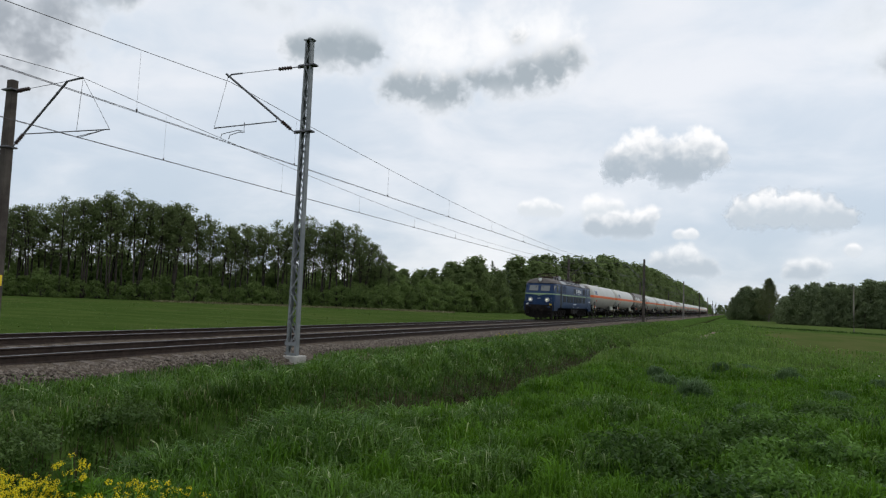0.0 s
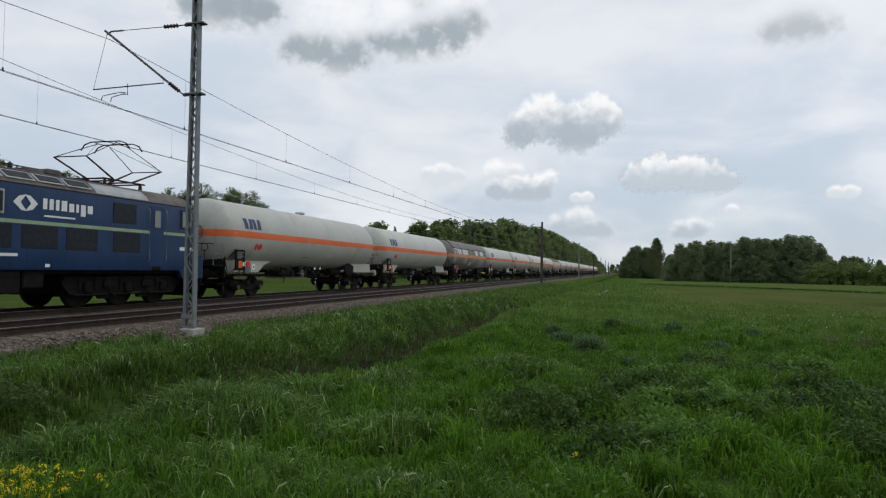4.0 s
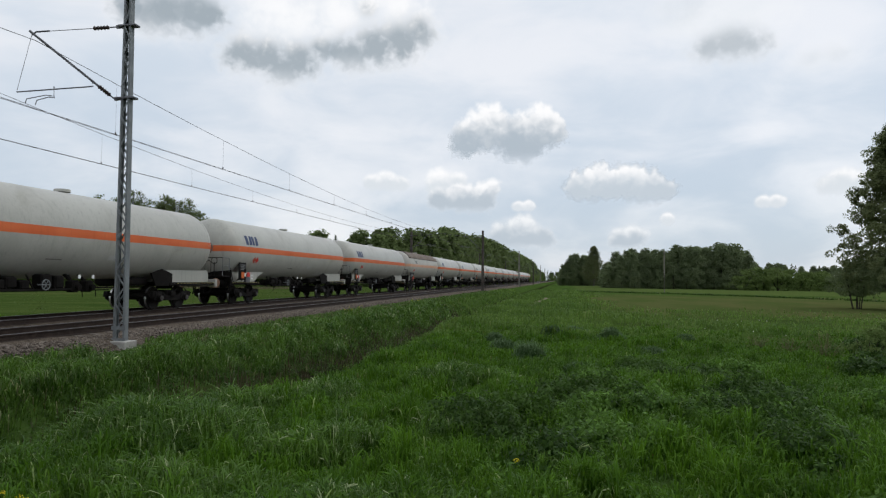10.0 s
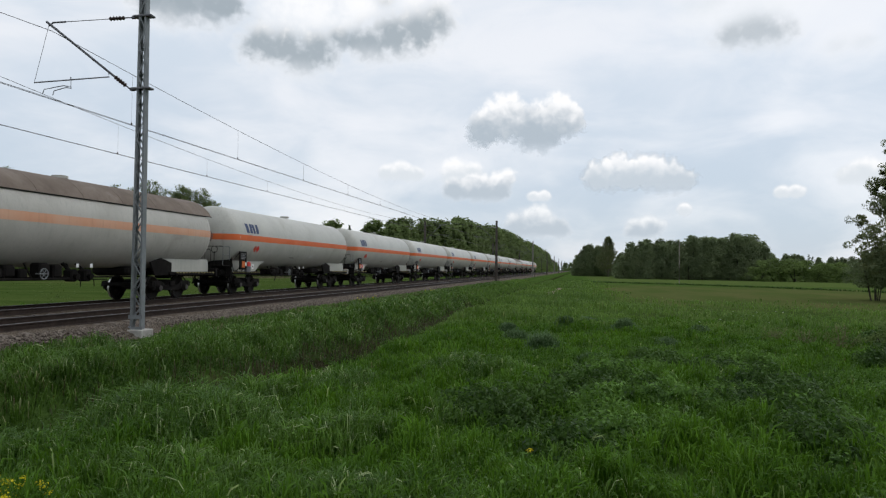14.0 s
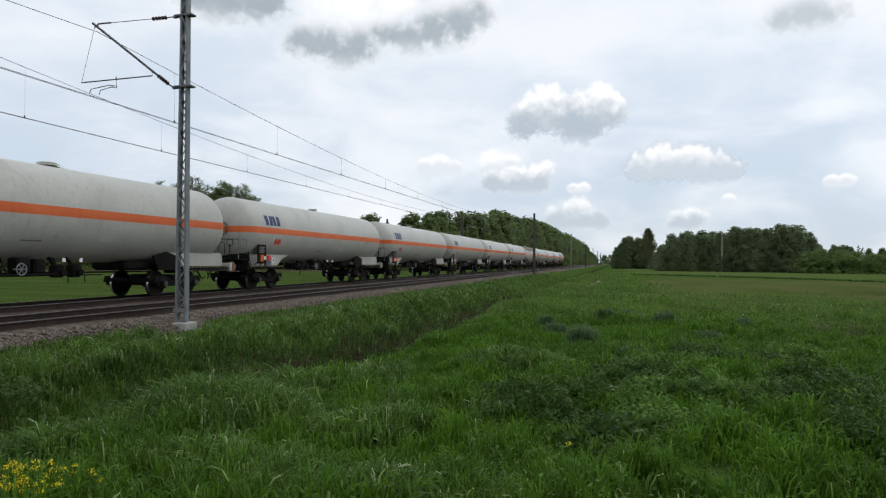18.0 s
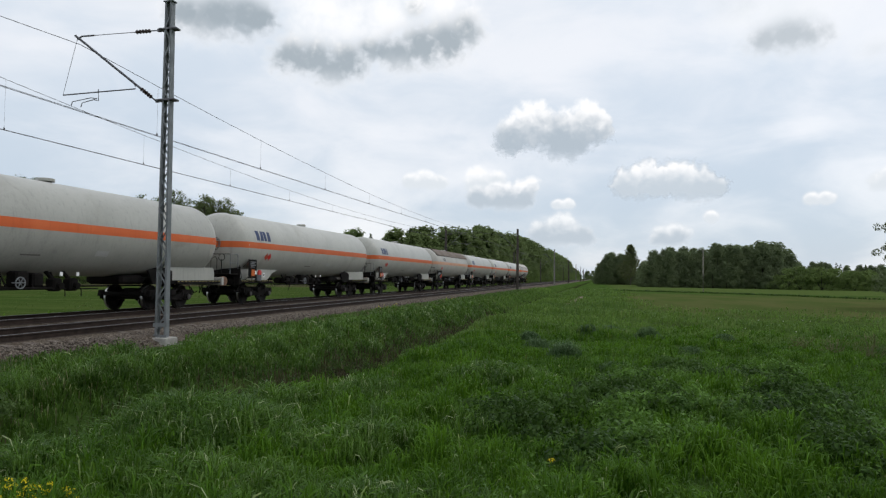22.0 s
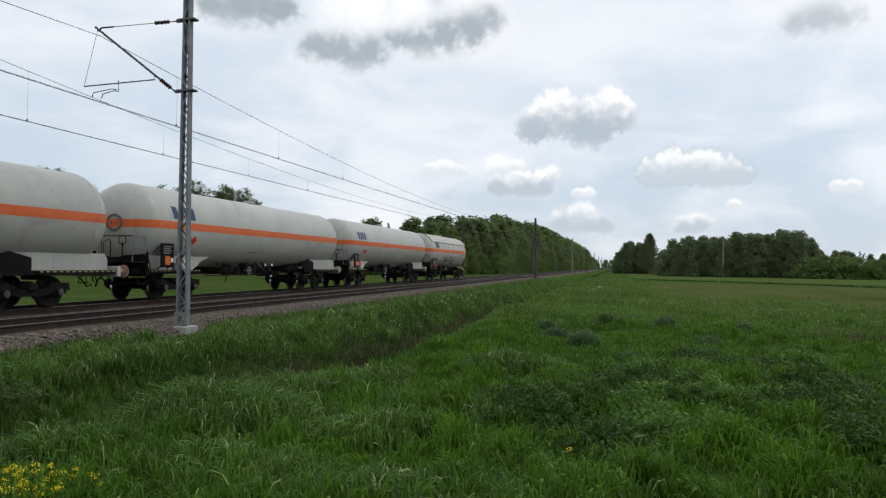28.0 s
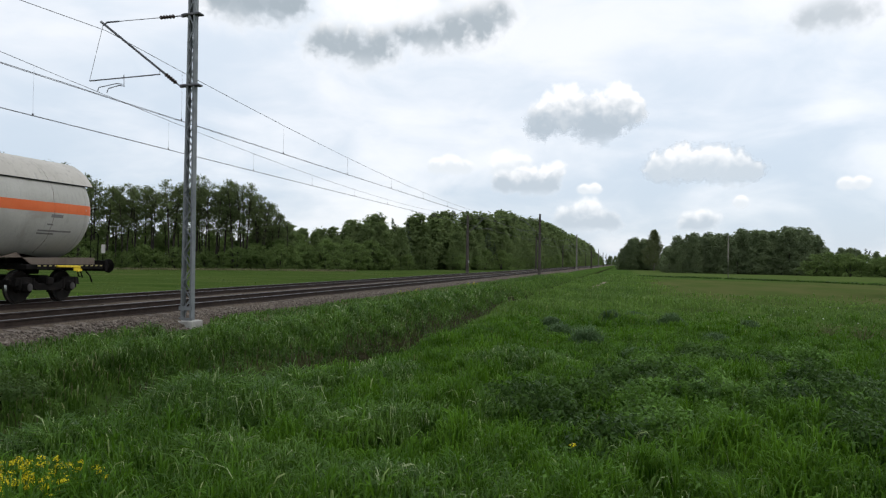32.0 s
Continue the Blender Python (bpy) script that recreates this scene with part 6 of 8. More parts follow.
        if style == "patchy":
            for ya, yb, za, zb in ((1.55, 4.3, 2.86, 3.38), (4.95, 7.3, 2.86, 3.38), (10.9, 12.3, 2.86, 3.38), (13.5, 15.1, 2.86, 3.38), (8.3, 9.2, 1.75, 2.15)):
                curved_patch("cleaned_panel", w, ya, yb, za, zb, q, "patch", 0.003, "pale cleaned patch")
            for ya, yb, za, zb in ((1.3, 2.2, 2.1, 2.54), (5.6, 7.0, 2.0, 2.54), (9.8, 10.6, 2.1, 2.54), (13.0, 15.6, 1.62, 2.5)):
                curved_patch("cleaned_panel", w, ya, yb, za, zb, q, "patch_dull", 0.003, "dull half-cleaned patch")
        if style == "last":
            for k in range(6):
                bm = BM()
                pts = []
                for a in range(-60, 40, 8):
                    pts.append((q * (TANK_R + 0.003) * math.cos(radians(a)), 3.1 + k * 2.4 + 0.02 * math.sin(a), TANK_Z + (TANK_R + 0.003) * math.sin(radians(a))))
                tube(bm, pts, 0.005, 4)
                part("rust_run", bm, "shield", w)
            # sprayed scrawl, as plain looping strokes
            rnd = random.Random(5)
            for k in range(9):
                bm = BM()
                y, z = 6.0 + k * 0.62, 1.75 + 0.25 * rnd.random()
                pts = []
                for i in range(9):
                    t = i * 0.75 + k
                    yy, zz = y + 0.38 * math.sin(t) + 0.08 * i, z + 0.27 * math.sin(t * 1.35 + k)
                    a = math.asin((zz - TANK_Z) / TANK_R)
                    pts.append((q * (TANK_R + 0.002) * math.cos(a), yy, TANK_Z + (TANK_R + 0.002) * math.sin(a)))
                tube(bm, pts, 0.016, 4)
                part("sprayed_line", bm, "black", w)
    for ya, mat in ((2.75, "red_dull"), (3.05, "red")) if style in ("plain", "shield") else ():
        # hazard marks stand on their corner
        bm = BM()
        a = math.asin((2.2 - TANK_Z) / TANK_R)
        c = Vector(((TANK_R + 0.008) * math.cos(a), ya + 0.15, 2.2))
        up = Vector((-math.sin(a), 0, math.cos(a))) * 0.19
        bm.faces.new([bm.verts.new(c + v) for v in (-up, Vector((0, 0.19, 0)), up, Vector((0, -0.19, 0)))])
        part("hazard_mark", bm, mat, w, "small hazard diamond")
    return w


LOCO = make_locomotive()
PLAIN = make_wagon("plain", "grey-white gas tank wagon with an orange band")
SHIELD = make_wagon("shield", "grey tank wagon with a brown sun shield and faded orange band")
PATCHY = make_wagon("patchy", "sooty patched tank wagon with a grey sun shield and orange band")
LAST = make_wagon("last", "grimy scrawled tank wagon with a pale ribbed sun shield")
LOCO_AT = 62.5
FRONTS = [80.3, 98.99, 117.65, 135.63, 154.15, 173.06, 191.75, 210.95, 228.93, 246.58, 264.55, 283.35, 302.32, 320.95, 339.87, 358.69, 377.29, 395.31, 414.06, 432.17, 450.63]
WAGON_SHIFT = 1.8
STYLE_AT = {2: "patchy", 7: "shield", 16: "shield", 20: "last"}


def line_up():
    """All wagons behind the locomotive, at their places when the clip begins."""
    train = [(LOCO, LOCO_AT)]
    used = {}
    protos = {"plain": PLAIN, "shield": SHIELD, "patchy": PATCHY, "last": LAST}
    for k, s in enumerate(FRONTS):
        style = STYLE_AT.get(k, "plain")
        nxt = FRONTS[k + 1] if k < 20 else s + 15.45
        p = protos[style]
        w = p if style not in used else copy_thing(p, pose(0, 0, 0))
        used[style] = True
        w.scale = (1, (nxt - s) / WAGON_L, 1)
        train.append((w, s + WAGON_SHIFT))
    return train


TRAIN = line_up()


def travelled(t):
    """Metres gone since the start: the train slows a little."""
    return 14.59 * t - 3.91 * (t / 30) ** 2 - 10.89 * (t / 30) ** 3


for vehicle, at in TRAIN:
    vehicle.matrix_basis = pose(XF, at, 0) @ Matrix.Diagonal((*vehicle.scale, 1))

# ---- distinct clouds: far glowing shells that drift slowly to the right ----
def cloud_body(n, u, v, pz, fz, puffs, base, top, low, high, soft, strength):
    """One cloud: round puffs (azimuth, elevation, radius in degrees) merged, rough at the rim, grey where it is low and thick."""
    best = None
    for cu, cv, r in puffs:
        du, dv = n.math("SUBTRACT", u, cu), n.math("SUBTRACT", v, cv)
        d = n.math("SQRT", n.math("ADD", n.math("MULTIPLY", n.math("MULTIPLY", du, du), 0.8), n.math("MULTIPLY", dv, dv)))
        g = n.math("SUBTRACT", 1.0, n.math("DIVIDE", d, r * (1.05 + 0.5 * soft)))
        best = g if best is None else n.math("SMOOTH_MAX", best, g, 0.4)
    rough = min(1.0, max(r for _, _, r in puffs) / 1.5)
    rim = n.math("ADD", best, n.math("ADD", n.math("MULTIPLY", pz, 0.8 * rough), n.math("MULTIPLY", fz, 0.75 * rough * (1 - 0.6 * soft))))
    k = n.math("DIVIDE", n.math("SUBTRACT", v, base), top - base)
    flat = n.ramp(n.math("ADD", k, n.math("MULTIPLY", fz, 0.05)), -0.22 - 0.3 * soft, 0.13 + 0.6 * soft)
    f = n.math("MULTIPLY", n.math("MULTIPLY", n.ramp(rim, -0.10, 0.26 + 1.2 * soft), flat), strength)
    lit = n.math("ADD", n.math("ADD", k, n.math("MULTIPLY", pz, 0.7)), n.math("MULTIPLY", fz, 0.5))
    lit = n.math("SUBTRACT", lit, n.math("MULTIPLY", n.ramp(rim, 0.05, 0.9), 0.15))
    dark = 0.10 + 0.7 * soft
    return f, n.mix(n.ramp(lit, dark, dark + 0.78), low, high)


def cloud_material(name, clouds):
    """clouds: puffs, base and top elevation, base tone, top tone, softness, strength."""
    m = bpy.data.materials.new(name)
    m.use_nodes = True
    n = Nodes(m.node_tree)
    uv = n.add("ShaderNodeUVMap").outputs["UV"]
    sep = n.add("ShaderNodeSeparateXYZ")
    n.link(uv, sep.inputs[0])
    pz = n.math("SUBTRACT", n.noise(uv, 0.55, 3.0, 0.5, 0.2), 0.5)
    fz = n.math("SUBTRACT", n.noise(uv, 1.5, 2.0, 0.45, 0.3), 0.5)
    u = n.math("ADD", sep.outputs["X"], n.math("MULTIPLY", pz, 0.8))
    v = n.math("ADD", sep.outputs["Y"], n.math("MULTIPLY", fz, 0.25))
    total, color = None, None
    for c in clouds:
        f, tone = cloud_body(n, u, v, pz, fz, *c)
        color = tone if total is None else n.mix(f, color, tone)
        total = f if total is None else n.math("MAXIMUM", total, f)
    glow, clear = n.add("ShaderNodeEmission"), n.add("ShaderNodeBsdfTransparent")
    n.link(color, glow.inputs["Color"])
    both, out = n.add("ShaderNodeMixShader"), n.add("ShaderNodeOutputMaterial")
    n.link(total, both.inputs[0])
    n.link(clear.outputs[0], both.inputs[1])
    n.link(glow.outputs[0], both.inputs[2])
    n.link(both.outputs[0], out.inputs["Surface"])
    return m


def cloud_shell(name, az0, az1, el0, el1, radius, mat, label):
    """A piece of a far sphere whose map coordinates are azimuth and elevation in degrees."""
    bm = BM()
    layer = bm.loops.layers.uv.new("UVMap")
    na, ne = 30, 12
    grid = []
    for j in range(ne + 1):
        row = []
        for i in range(na + 1):
            a, e = az0 + (az1 - az0) * i / na, el0 + (el1 - el0) * j / ne
            ra, re = radians(a), radians(e)
            row.append((bm.verts.new((-math.sin(ra) * math.cos(re) * radius, math.cos(ra) * math.cos(re) * radius, math.sin(re) * radius)), (a, e)))
        grid.append(row)
    for j in range(ne):
        for i in range(na):
            q = (grid[j][i], grid[j][i + 1], grid[j + 1][i + 1], grid[j + 1][i])
            f = bm.faces.new([p[0] for p in q])
            for loop, p in zip(f.loops, q):
                loop[layer].uv = p[1]
    ob = part(name, bm, mat)
    return tagged(ob, label, "clouds", kind="structure")


GREY, MID, PALE, WHITE = (0.36, 0.42, 0.47), (0.50, 0.57, 0.64), (0.80, 0.85, 0.89), (1.03, 1.03, 1.04)
# each cloud: its puffs, base and top, tones below and above, softness, strength
LOW = [
    ([(15.35, 7.94, 0.76), (14.21, 8.1, 0.93), (13.07, 7.9, 0.68)], 7.37, 8.94, (0.74, 0.79, 0.84), WHITE, 0.12, 0.95),
    ([(9.63, 7.95, 1.27), (8.26, 8.05, 0.93)], 7.00, 9.09, (0.74, 0.79, 0.84), WHITE, 0.12, 0.95),
    ([(9.62, 6.63, 1.1), (7.79, 6.74, 1.36), (6.19, 6.75, 1.27), (5.42, 7.47, 0.85)], 5.72, 8.23, MID, WHITE, 0.12, 0.95),
    ([(3.1, 6.07, 0.51), (2.29, 6.11, 0.55)], 5.69, 6.61, (0.74, 0.79, 0.84), WHITE, 0.12, 0.95),
    ([(4.26, 3.67, 1.27), (2.78, 3.94, 1.44), (1.2, 3.45, 1.02)], 2.69, 5.24, (0.52, 0.59, 0.66), (0.94, 0.96, 0.98), 0.12, 0.95),
    ([(-5.14, 3.39, 0.93), (-6.2, 3.47, 1.02)], 2.69, 4.39, (0.52, 0.59, 0.66), (0.94, 0.96, 0.98), 0.12, 0.95),
    ([(-20.06, 7.07, 0.76), (-21.09, 7.25, 1.02), (-22.1, 7.03, 0.76)], 6.46, 8.17, (0.74, 0.79, 0.84), WHITE, 0.12, 0.95),
    ([(-15.8, 5.99, 0.59), (-16.73, 6.04, 0.59)], 5.55, 6.57, (0.74, 0.79, 0.84), WHITE, 0.12, 0.95),
    ([(-8.8, 4.88, 0.59)], 4.44, 5.41, (0.74, 0.79, 0.84), WHITE, 0.12, 0.95),
]
MIDDLE = [
    ([(6.44, 11.68, 1.53), (4.48, 12.65, 1.87), (2.56, 11.97, 1.95), (0.39, 12.42, 1.87), (1.87, 11.08, 1.53), (-0.82, 12.31, 0.93)], 9.93, 14.33, (0.46, 0.53, 0.60), WHITE, 0.1, 0.98),
    ([(-2.91, 7.77, 1.27), (-4.36, 8.0, 1.53), (-5.52, 7.62, 1.19), (-6.85, 7.94, 1.53), (-8.5, 7.46, 1.36), (-9.58, 7.17, 0.85)], 6.44, 9.38, (0.58, 0.65, 0.72), WHITE, 0.08, 0.98),
]
HIGH = [
    ([(22.35, 21.3, 3.39), (20.55, 19.84, 3.18), (16.99, 21.31, 2.97), (12.41, 21.93, 2.54), (23.16, 18.81, 2.12), (17.84, 18.8, 2.12)], 17.21, 24.35, WHITE, WHITE, 0.7, 0.85),
    ([(-13.78, 19.18, 2.97), (-15.75, 19.71, 2.97), (-11.77, 20.19, 2.54)], 16.95, 22.48, PALE, WHITE, 0.8, 0.6),
    ([(24.85, 17.63, 1.78), (22.91, 17.6, 1.87), (21.58, 16.67, 1.9), (20.2, 17.6, 1.8), (18.6, 18.6, 1.2)], 15.3, 19.9, GREY, WHITE, 0.42, 0.95),
    ([(17.3, 18.3, 1.0), (16.02, 18.14, 1.9), (13.98, 18.99, 2.04), (11.91, 19.48, 2.12), (10.31, 20.35, 1.7), (14.71, 21.84, 1.1)], 16.50, 21.8, GREY, WHITE, 0.42, 0.95),
    ([(29.91, 20.42, 2.46), (28.07, 20.28, 2.04), (31.87, 19.57, 2.12)], 17.98, 22.63, GREY, PALE, 0.45, 0.9),
    ([(-13.37, 17.66, 1.53), (-14.95, 17.87, 1.95), (-16.5, 17.61, 1.44)], 16.41, 19.62, GREY, PALE, 0.5, 0.8),
    ([(-20.35, 16.04, 1.27), (-21.94, 16.27, 1.27)], 15.09, 17.41, MID, PALE, 0.7, 0.5),
    ([(-10.54, 20.71, 1.7), (-11.78, 21.54, 1.7)], 19.44, 23.07, MID, PALE, 0.8, 0.5),
]
WEST = [
    ([(33.19, 19.73, 1.62), (30.71, 20.12, 1.94), (28.56, 20.46, 1.94), (27.27, 20.22, 1.16)], 18.52, 22.21, GREY, PALE, 0.4, 0.95),
    ([(54.81, 18.12, 3.88), (52.59, 16.87, 3.23), (51.41, 19.47, 2.91), (53.47, 14.32, 2.91), (57.09, 15.02, 3.88)], 12.11, 22.09, (0.34, 0.38, 0.43), MID, 0.6, 0.95),
    ([(48.11, 21.66, 1.94), (46.6, 21.67, 1.42)], 20.20, 23.41, GREY, MID, 0.5, 0.9),
    ([(36.86, 22.67, 1.94), (34.75, 22.3, 1.62)], 21.09, 24.42, MID, PALE, 0.8, 0.7),
    ([(50.64, 13.0, 1.62), (52.23, 12.13, 1.94)], 10.68, 14.46, MID, PALE, 0.8, 0.5),
]
CLOUD_SHELLS = [
    (cloud_shell("low_clouds", -40, 40, 1.5, 12, 4700, cloud_material("low_clouds", LOW), "small pale distant cumulus clouds"), 0.8),
    (cloud_shell("cumulus_clouds", -30, 30, 3, 20, 4600, cloud_material("cumulus_clouds", MIDDLE), "white flat-based cumulus clouds"), 1.94),
    (cloud_shell("high_clouds", -45, 80, 3, 40, 4500, cloud_material("high_clouds", HIGH + WEST), "soft grey cloud patches overhead"), 2.4),
]

# ---- plants ----
ROWS_PLAIN = ((0.0, 0.0, 0.7), (0.62, 0.22, 1.0), (0.97, 0.55, 0.85), (1.0, 1.0, 0.0))
ROWS_ARCH = ((0.0, 0.0, 0.8), (0.60, 0.12, 1.0), (0.93, 0.38, 0.95), (1.0, 0.70, 0.7), (0.90, 1.0, 0.0))


def blades(name, x, y, z, h, w, mat, label, seed, lean=0.5, droop=0.9, category="grass", away=None, arch=False):
    """Grass blades from arrays of feet, heights and widths: tapered strips that arch over; away: lean direction in radians."""
    rng = np.random.default_rng(seed)
    n = len(x)
    b = rng.uniform(0, 2 * np.pi, n) if away is None else away + rng.normal(0, 0.7, n)
    k = rng.uniform(0.25, 1.0, n) * lean * h
    bend = droop * rng.uniform(0.3, 1.0, n)
    dx, dy = np.cos(b), np.sin(b)
    side = np.stack([-dy * w / 2, dx * w / 2, rng.normal(0, 0.25, n) * w], -1)
    rows = []
    spec = ROWS_ARCH if arch else ROWS_PLAIN
    for up, out, wide in spec:
        up = h * (up - (bend * 0.32 if wide == 0.0 else 0.0))
        out = k * out
        mid = np.stack([x + dx * out, y + dy * out, z - 0.03 + up], -1)
        rows += [mid - side * wide, mid + side * wide] if wide else [mid]
    v = np.stack(rows, 1).reshape(-1, 3)
    m = len(spec) - 2
    i = np.arange(n) * (2 * m + 3)
    quads = np.concatenate([np.stack([i + j, i + j + 1, i + j + 3, i + j + 2], -1) for j in range(0, 2 * m, 2)])
    tri = np.stack([i + 2 * m, i + 2 * m + 1, i + 2 * m + 2], -1)
    return tagged(new(name, np_mesh(name, v, [quads, tri], mat)), label, category, kind="stuff")


def tufts(name, x, y, rad, h, per, w, mat, label, seed, lean=0.7, droop=0.9, arch=False):
    """Clumps of blades that lean outwards from each clump's heart and stand highest there."""
    rng = np.random.default_rng(seed + 5)
    n = len(x) * per
    a, q = rng.uniform(0, 2 * np.pi, n), np.abs(rng.normal(0, 0.55, n))
    r = np.repeat(rad, per)
    bx, by = np.repeat(x, per) + np.cos(a) * q * r, np.repeat(y, per) + np.sin(a) * q * r
    hh = np.repeat(h, per) * rng.uniform(0.55, 1.1, n) * (1 - 0.3 * np.clip(q, 0, 1.5))
    return blades(name, bx, by, ground_z(bx, by), hh, np.repeat(w, per), mat, label, seed, lean, droop, "grass", a, arch)


def scatter(n, seed, r0, r1, power, a0=-48.0, a1=66.0):
    """Feet in a fan of ground before the camera's place; power < 1 thins them with distance."""
    rng = np.random.default_rng(seed)
    r = (r0 ** power + (r1 ** power - r0 ** power) * rng.uniform(0, 1, n)) ** (1 / power)
    a = np.radians(rng.uniform(a0, a1, n))
    return -np.sin(a) * r, np.cos(a) * r, rng


def keep(mask, *arrays):
    return [q[mask] for q in arrays]


herb_rng = random.Random(12)
DARK_HERBS = [(-0.97, 8.23, 0.55, 0.42), (-0.49, 9.01, 0.50, 0.40), (0.57, 10.25, 0.60, 0.42), (0.08, 9.88, 0.50, 0.38), (-0.04, 6.96, 0.50, 0.36), (2.44, 8.97, 0.60, 0.42), (2.46, 7.72, 0.55, 0.38), (1.71, 9.11, 0.50, 0.36), (1.51, 14.09, 0.60, 0.36), (2.69, 11.33, 0.60, 0.38), (-1.2, 8.5, 0.5, 0.40), (0.9, 9.6, 0.5, 0.36), (2.5, 13.2, 0.5, 0.3), (3.2, 10.7, 0.6, 0.34), (6.1, 14.8, 0.65, 0.36), (7.0, 16.6, 0.8, 0.40), (7.5, 18.6, 0.9, 0.44)]
HERBS = list(DARK_HERBS)
for i in range(22):
    HERBS.append((herb_rng.uniform(0.2, 6.5), herb_rng.uniform(5.2, 14.0), herb_rng.uniform(0.28, 0.55), herb_rng.uniform(0.2, 0.32)))


def among_herbs(x, y):
    inside = np.zeros(len(x), bool)
    for hx, hy, hr, hh in HERBS:
        inside |= np.hypot(x - hx, y - hy) < hr * 0.85
    return inside


def clear_of_block(x, y):
    d = np.hypot(x, y)
    return ~((np.abs(np.degrees(np.arctan2(-x, y)) - 35.6) < 2.2) & (d > 17.0) & (d < 19.6))


def meadow():
    # near sward in uneven clumps, with low hollows between the stands
    x, y, rng = scatter(15000, 21, 2.7, 27.0, 0.8, -50, 50)
    stand = 0.6 * cloudy(x, y, 1.5, 4) + 0.55 * cloudy(x, y, 0.55, 6) + 0.3 * cloudy(x, y, 4.5, 8)
    hollow = (stand < -0.45) & (rng.uniform(0, 1, len(x)) < 0.8)
    hollow = hollow | (among_herbs(x, y) & (rng.uniform(0, 1, len(x)) < 0.9))
    ditch = in_ditch(x, y) & (rng.uniform(0, 1, len(x)) > 0.10)
    x, y, stand = keep((x > -10.85) & clear_of_block(x, y) & ~ditch & ~hollow, x, y, stand)
    r = np.hypot(x, y)
    tall = np.clip(stand, -0.8, 1.3)
    bank = x < -5.3 + lip_shift(y)
    h = (0.19 + 0.08 * rng.uniform(0, 1, len(x))) * (1 + 0.62 * tall)
    h = np.where(bank, (0.22 + 0.10 * rng.uniform(0, 1, len(x))) * (1 + 0.35 * tall), h)
    h = h * (1 - 0.35 * np.clip((r - 9) / 14, 0, 1)) * (1 - 0.5 * np.exp(-((x + 5.0 - lip_shift(y)) / 0.55) ** 2))
    rad = (0.09 + 0.13 * rng.uniform(0, 1, len(x))) * (1 + r / 22)
    w = 0.0068 + 0.00085 * r
    g = ~bank
    close = g & (r < 9.5)
    far = g & (r >= 9.5)
    tufts("grass", x[close], y[close], rad[close], h[close], 20, w[close], "grass", "lush green meadow grass", 31, 0.85, 1.3, True)
    tufts("grass", x[far], y[far], rad[far], h[far], 20, w[far], "grass", "lush green meadow grass", 36, 0.75, 1.1)
    tufts("grass", x[bank], y[bank], rad[bank], h[bank], 22, w[bank], "grass_bank", "long rank grass on the ditch banks", 32, 0.55, 0.9)
    # short fill between the clumps
    x, y, rng = scatter(80000, 23, 2.7, 24.0, 0.75, -50, 50)
    ditch = in_ditch(x, y) & (rng.uniform(0, 1, len(x)) > 0.08)
    x, y = keep((x > -10.9) & clear_of_block(x, y) & ~ditch, x, y)
    h = 0.06 + 0.09 * rng.uniform(0, 1, len(x))
    blades("grass", x, y, ground_z(x, y), h, 0.0075 + 0.0012 * np.hypot(x, y), "grass_low", "short grass between the clumps", 34, 0.6, 0.6)
    # the sward goes on all round
    a, r = rng.uniform(0, 2 * np.pi, 36000), 0.7 + 15 * np.sqrt(rng.uniform(0, 1, 36000))
    x, y = np.cos(a) * r, np.sin(a) * r
    outside = (r < 2.8) | (np.abs(np.degrees(np.arctan2(x, y))) > 47)
    x, y = keep(outside & (x > -10.9) & ~(np.abs(x + 6.5) < 1.2), x, y)
    blades("grass", x, y, ground_z(x, y), 0.10 + 0.16 * rng.uniform(0, 1, len(x)), np.full(len(x), 0.02), "grass_low", "meadow grass round about", 35, 0.6, 0.8)
    # farther sward, thinning out into the field
    x, y, rng = scatter(100000, 22, 22.0, 120.0, 0.55, -48, 24)
    thin = np.clip((np.hypot(x, y) - 22) / 30, 0, 1) * np.clip((x - 0.2 + 0.8 * np.sin(y * 0.3)) / 4, 0, 1)
    wheel_track = (np.abs(x + 2.1 - 0.45 * np.sin(y * 0.11)) < 0.3) & (y > 54) & (y < 70) & (rng.uniform(0, 1, len(x)) < 0.8)
    x, y = keep((x > -10.9) & (rng.uniform(0, 1, len(x)) > thin * 1.05) & ~wheel_track, x, y)
    r = np.hypot(x, y)
    h = (0.15 + 0.12 * rng.uniform(0, 1, len(x))) * (1 + 0.35 * bumpy(x, y, 0.5, 4.0)) * (1 - 0.3 * np.clip((x - 1) / 8, 0, 1))
    blades("grass", x, y, ground_z(x, y), h, 0.010 + 0.0010 * r, "grass_far", "meadow grass farther off", 33, 0.5, 0.7)
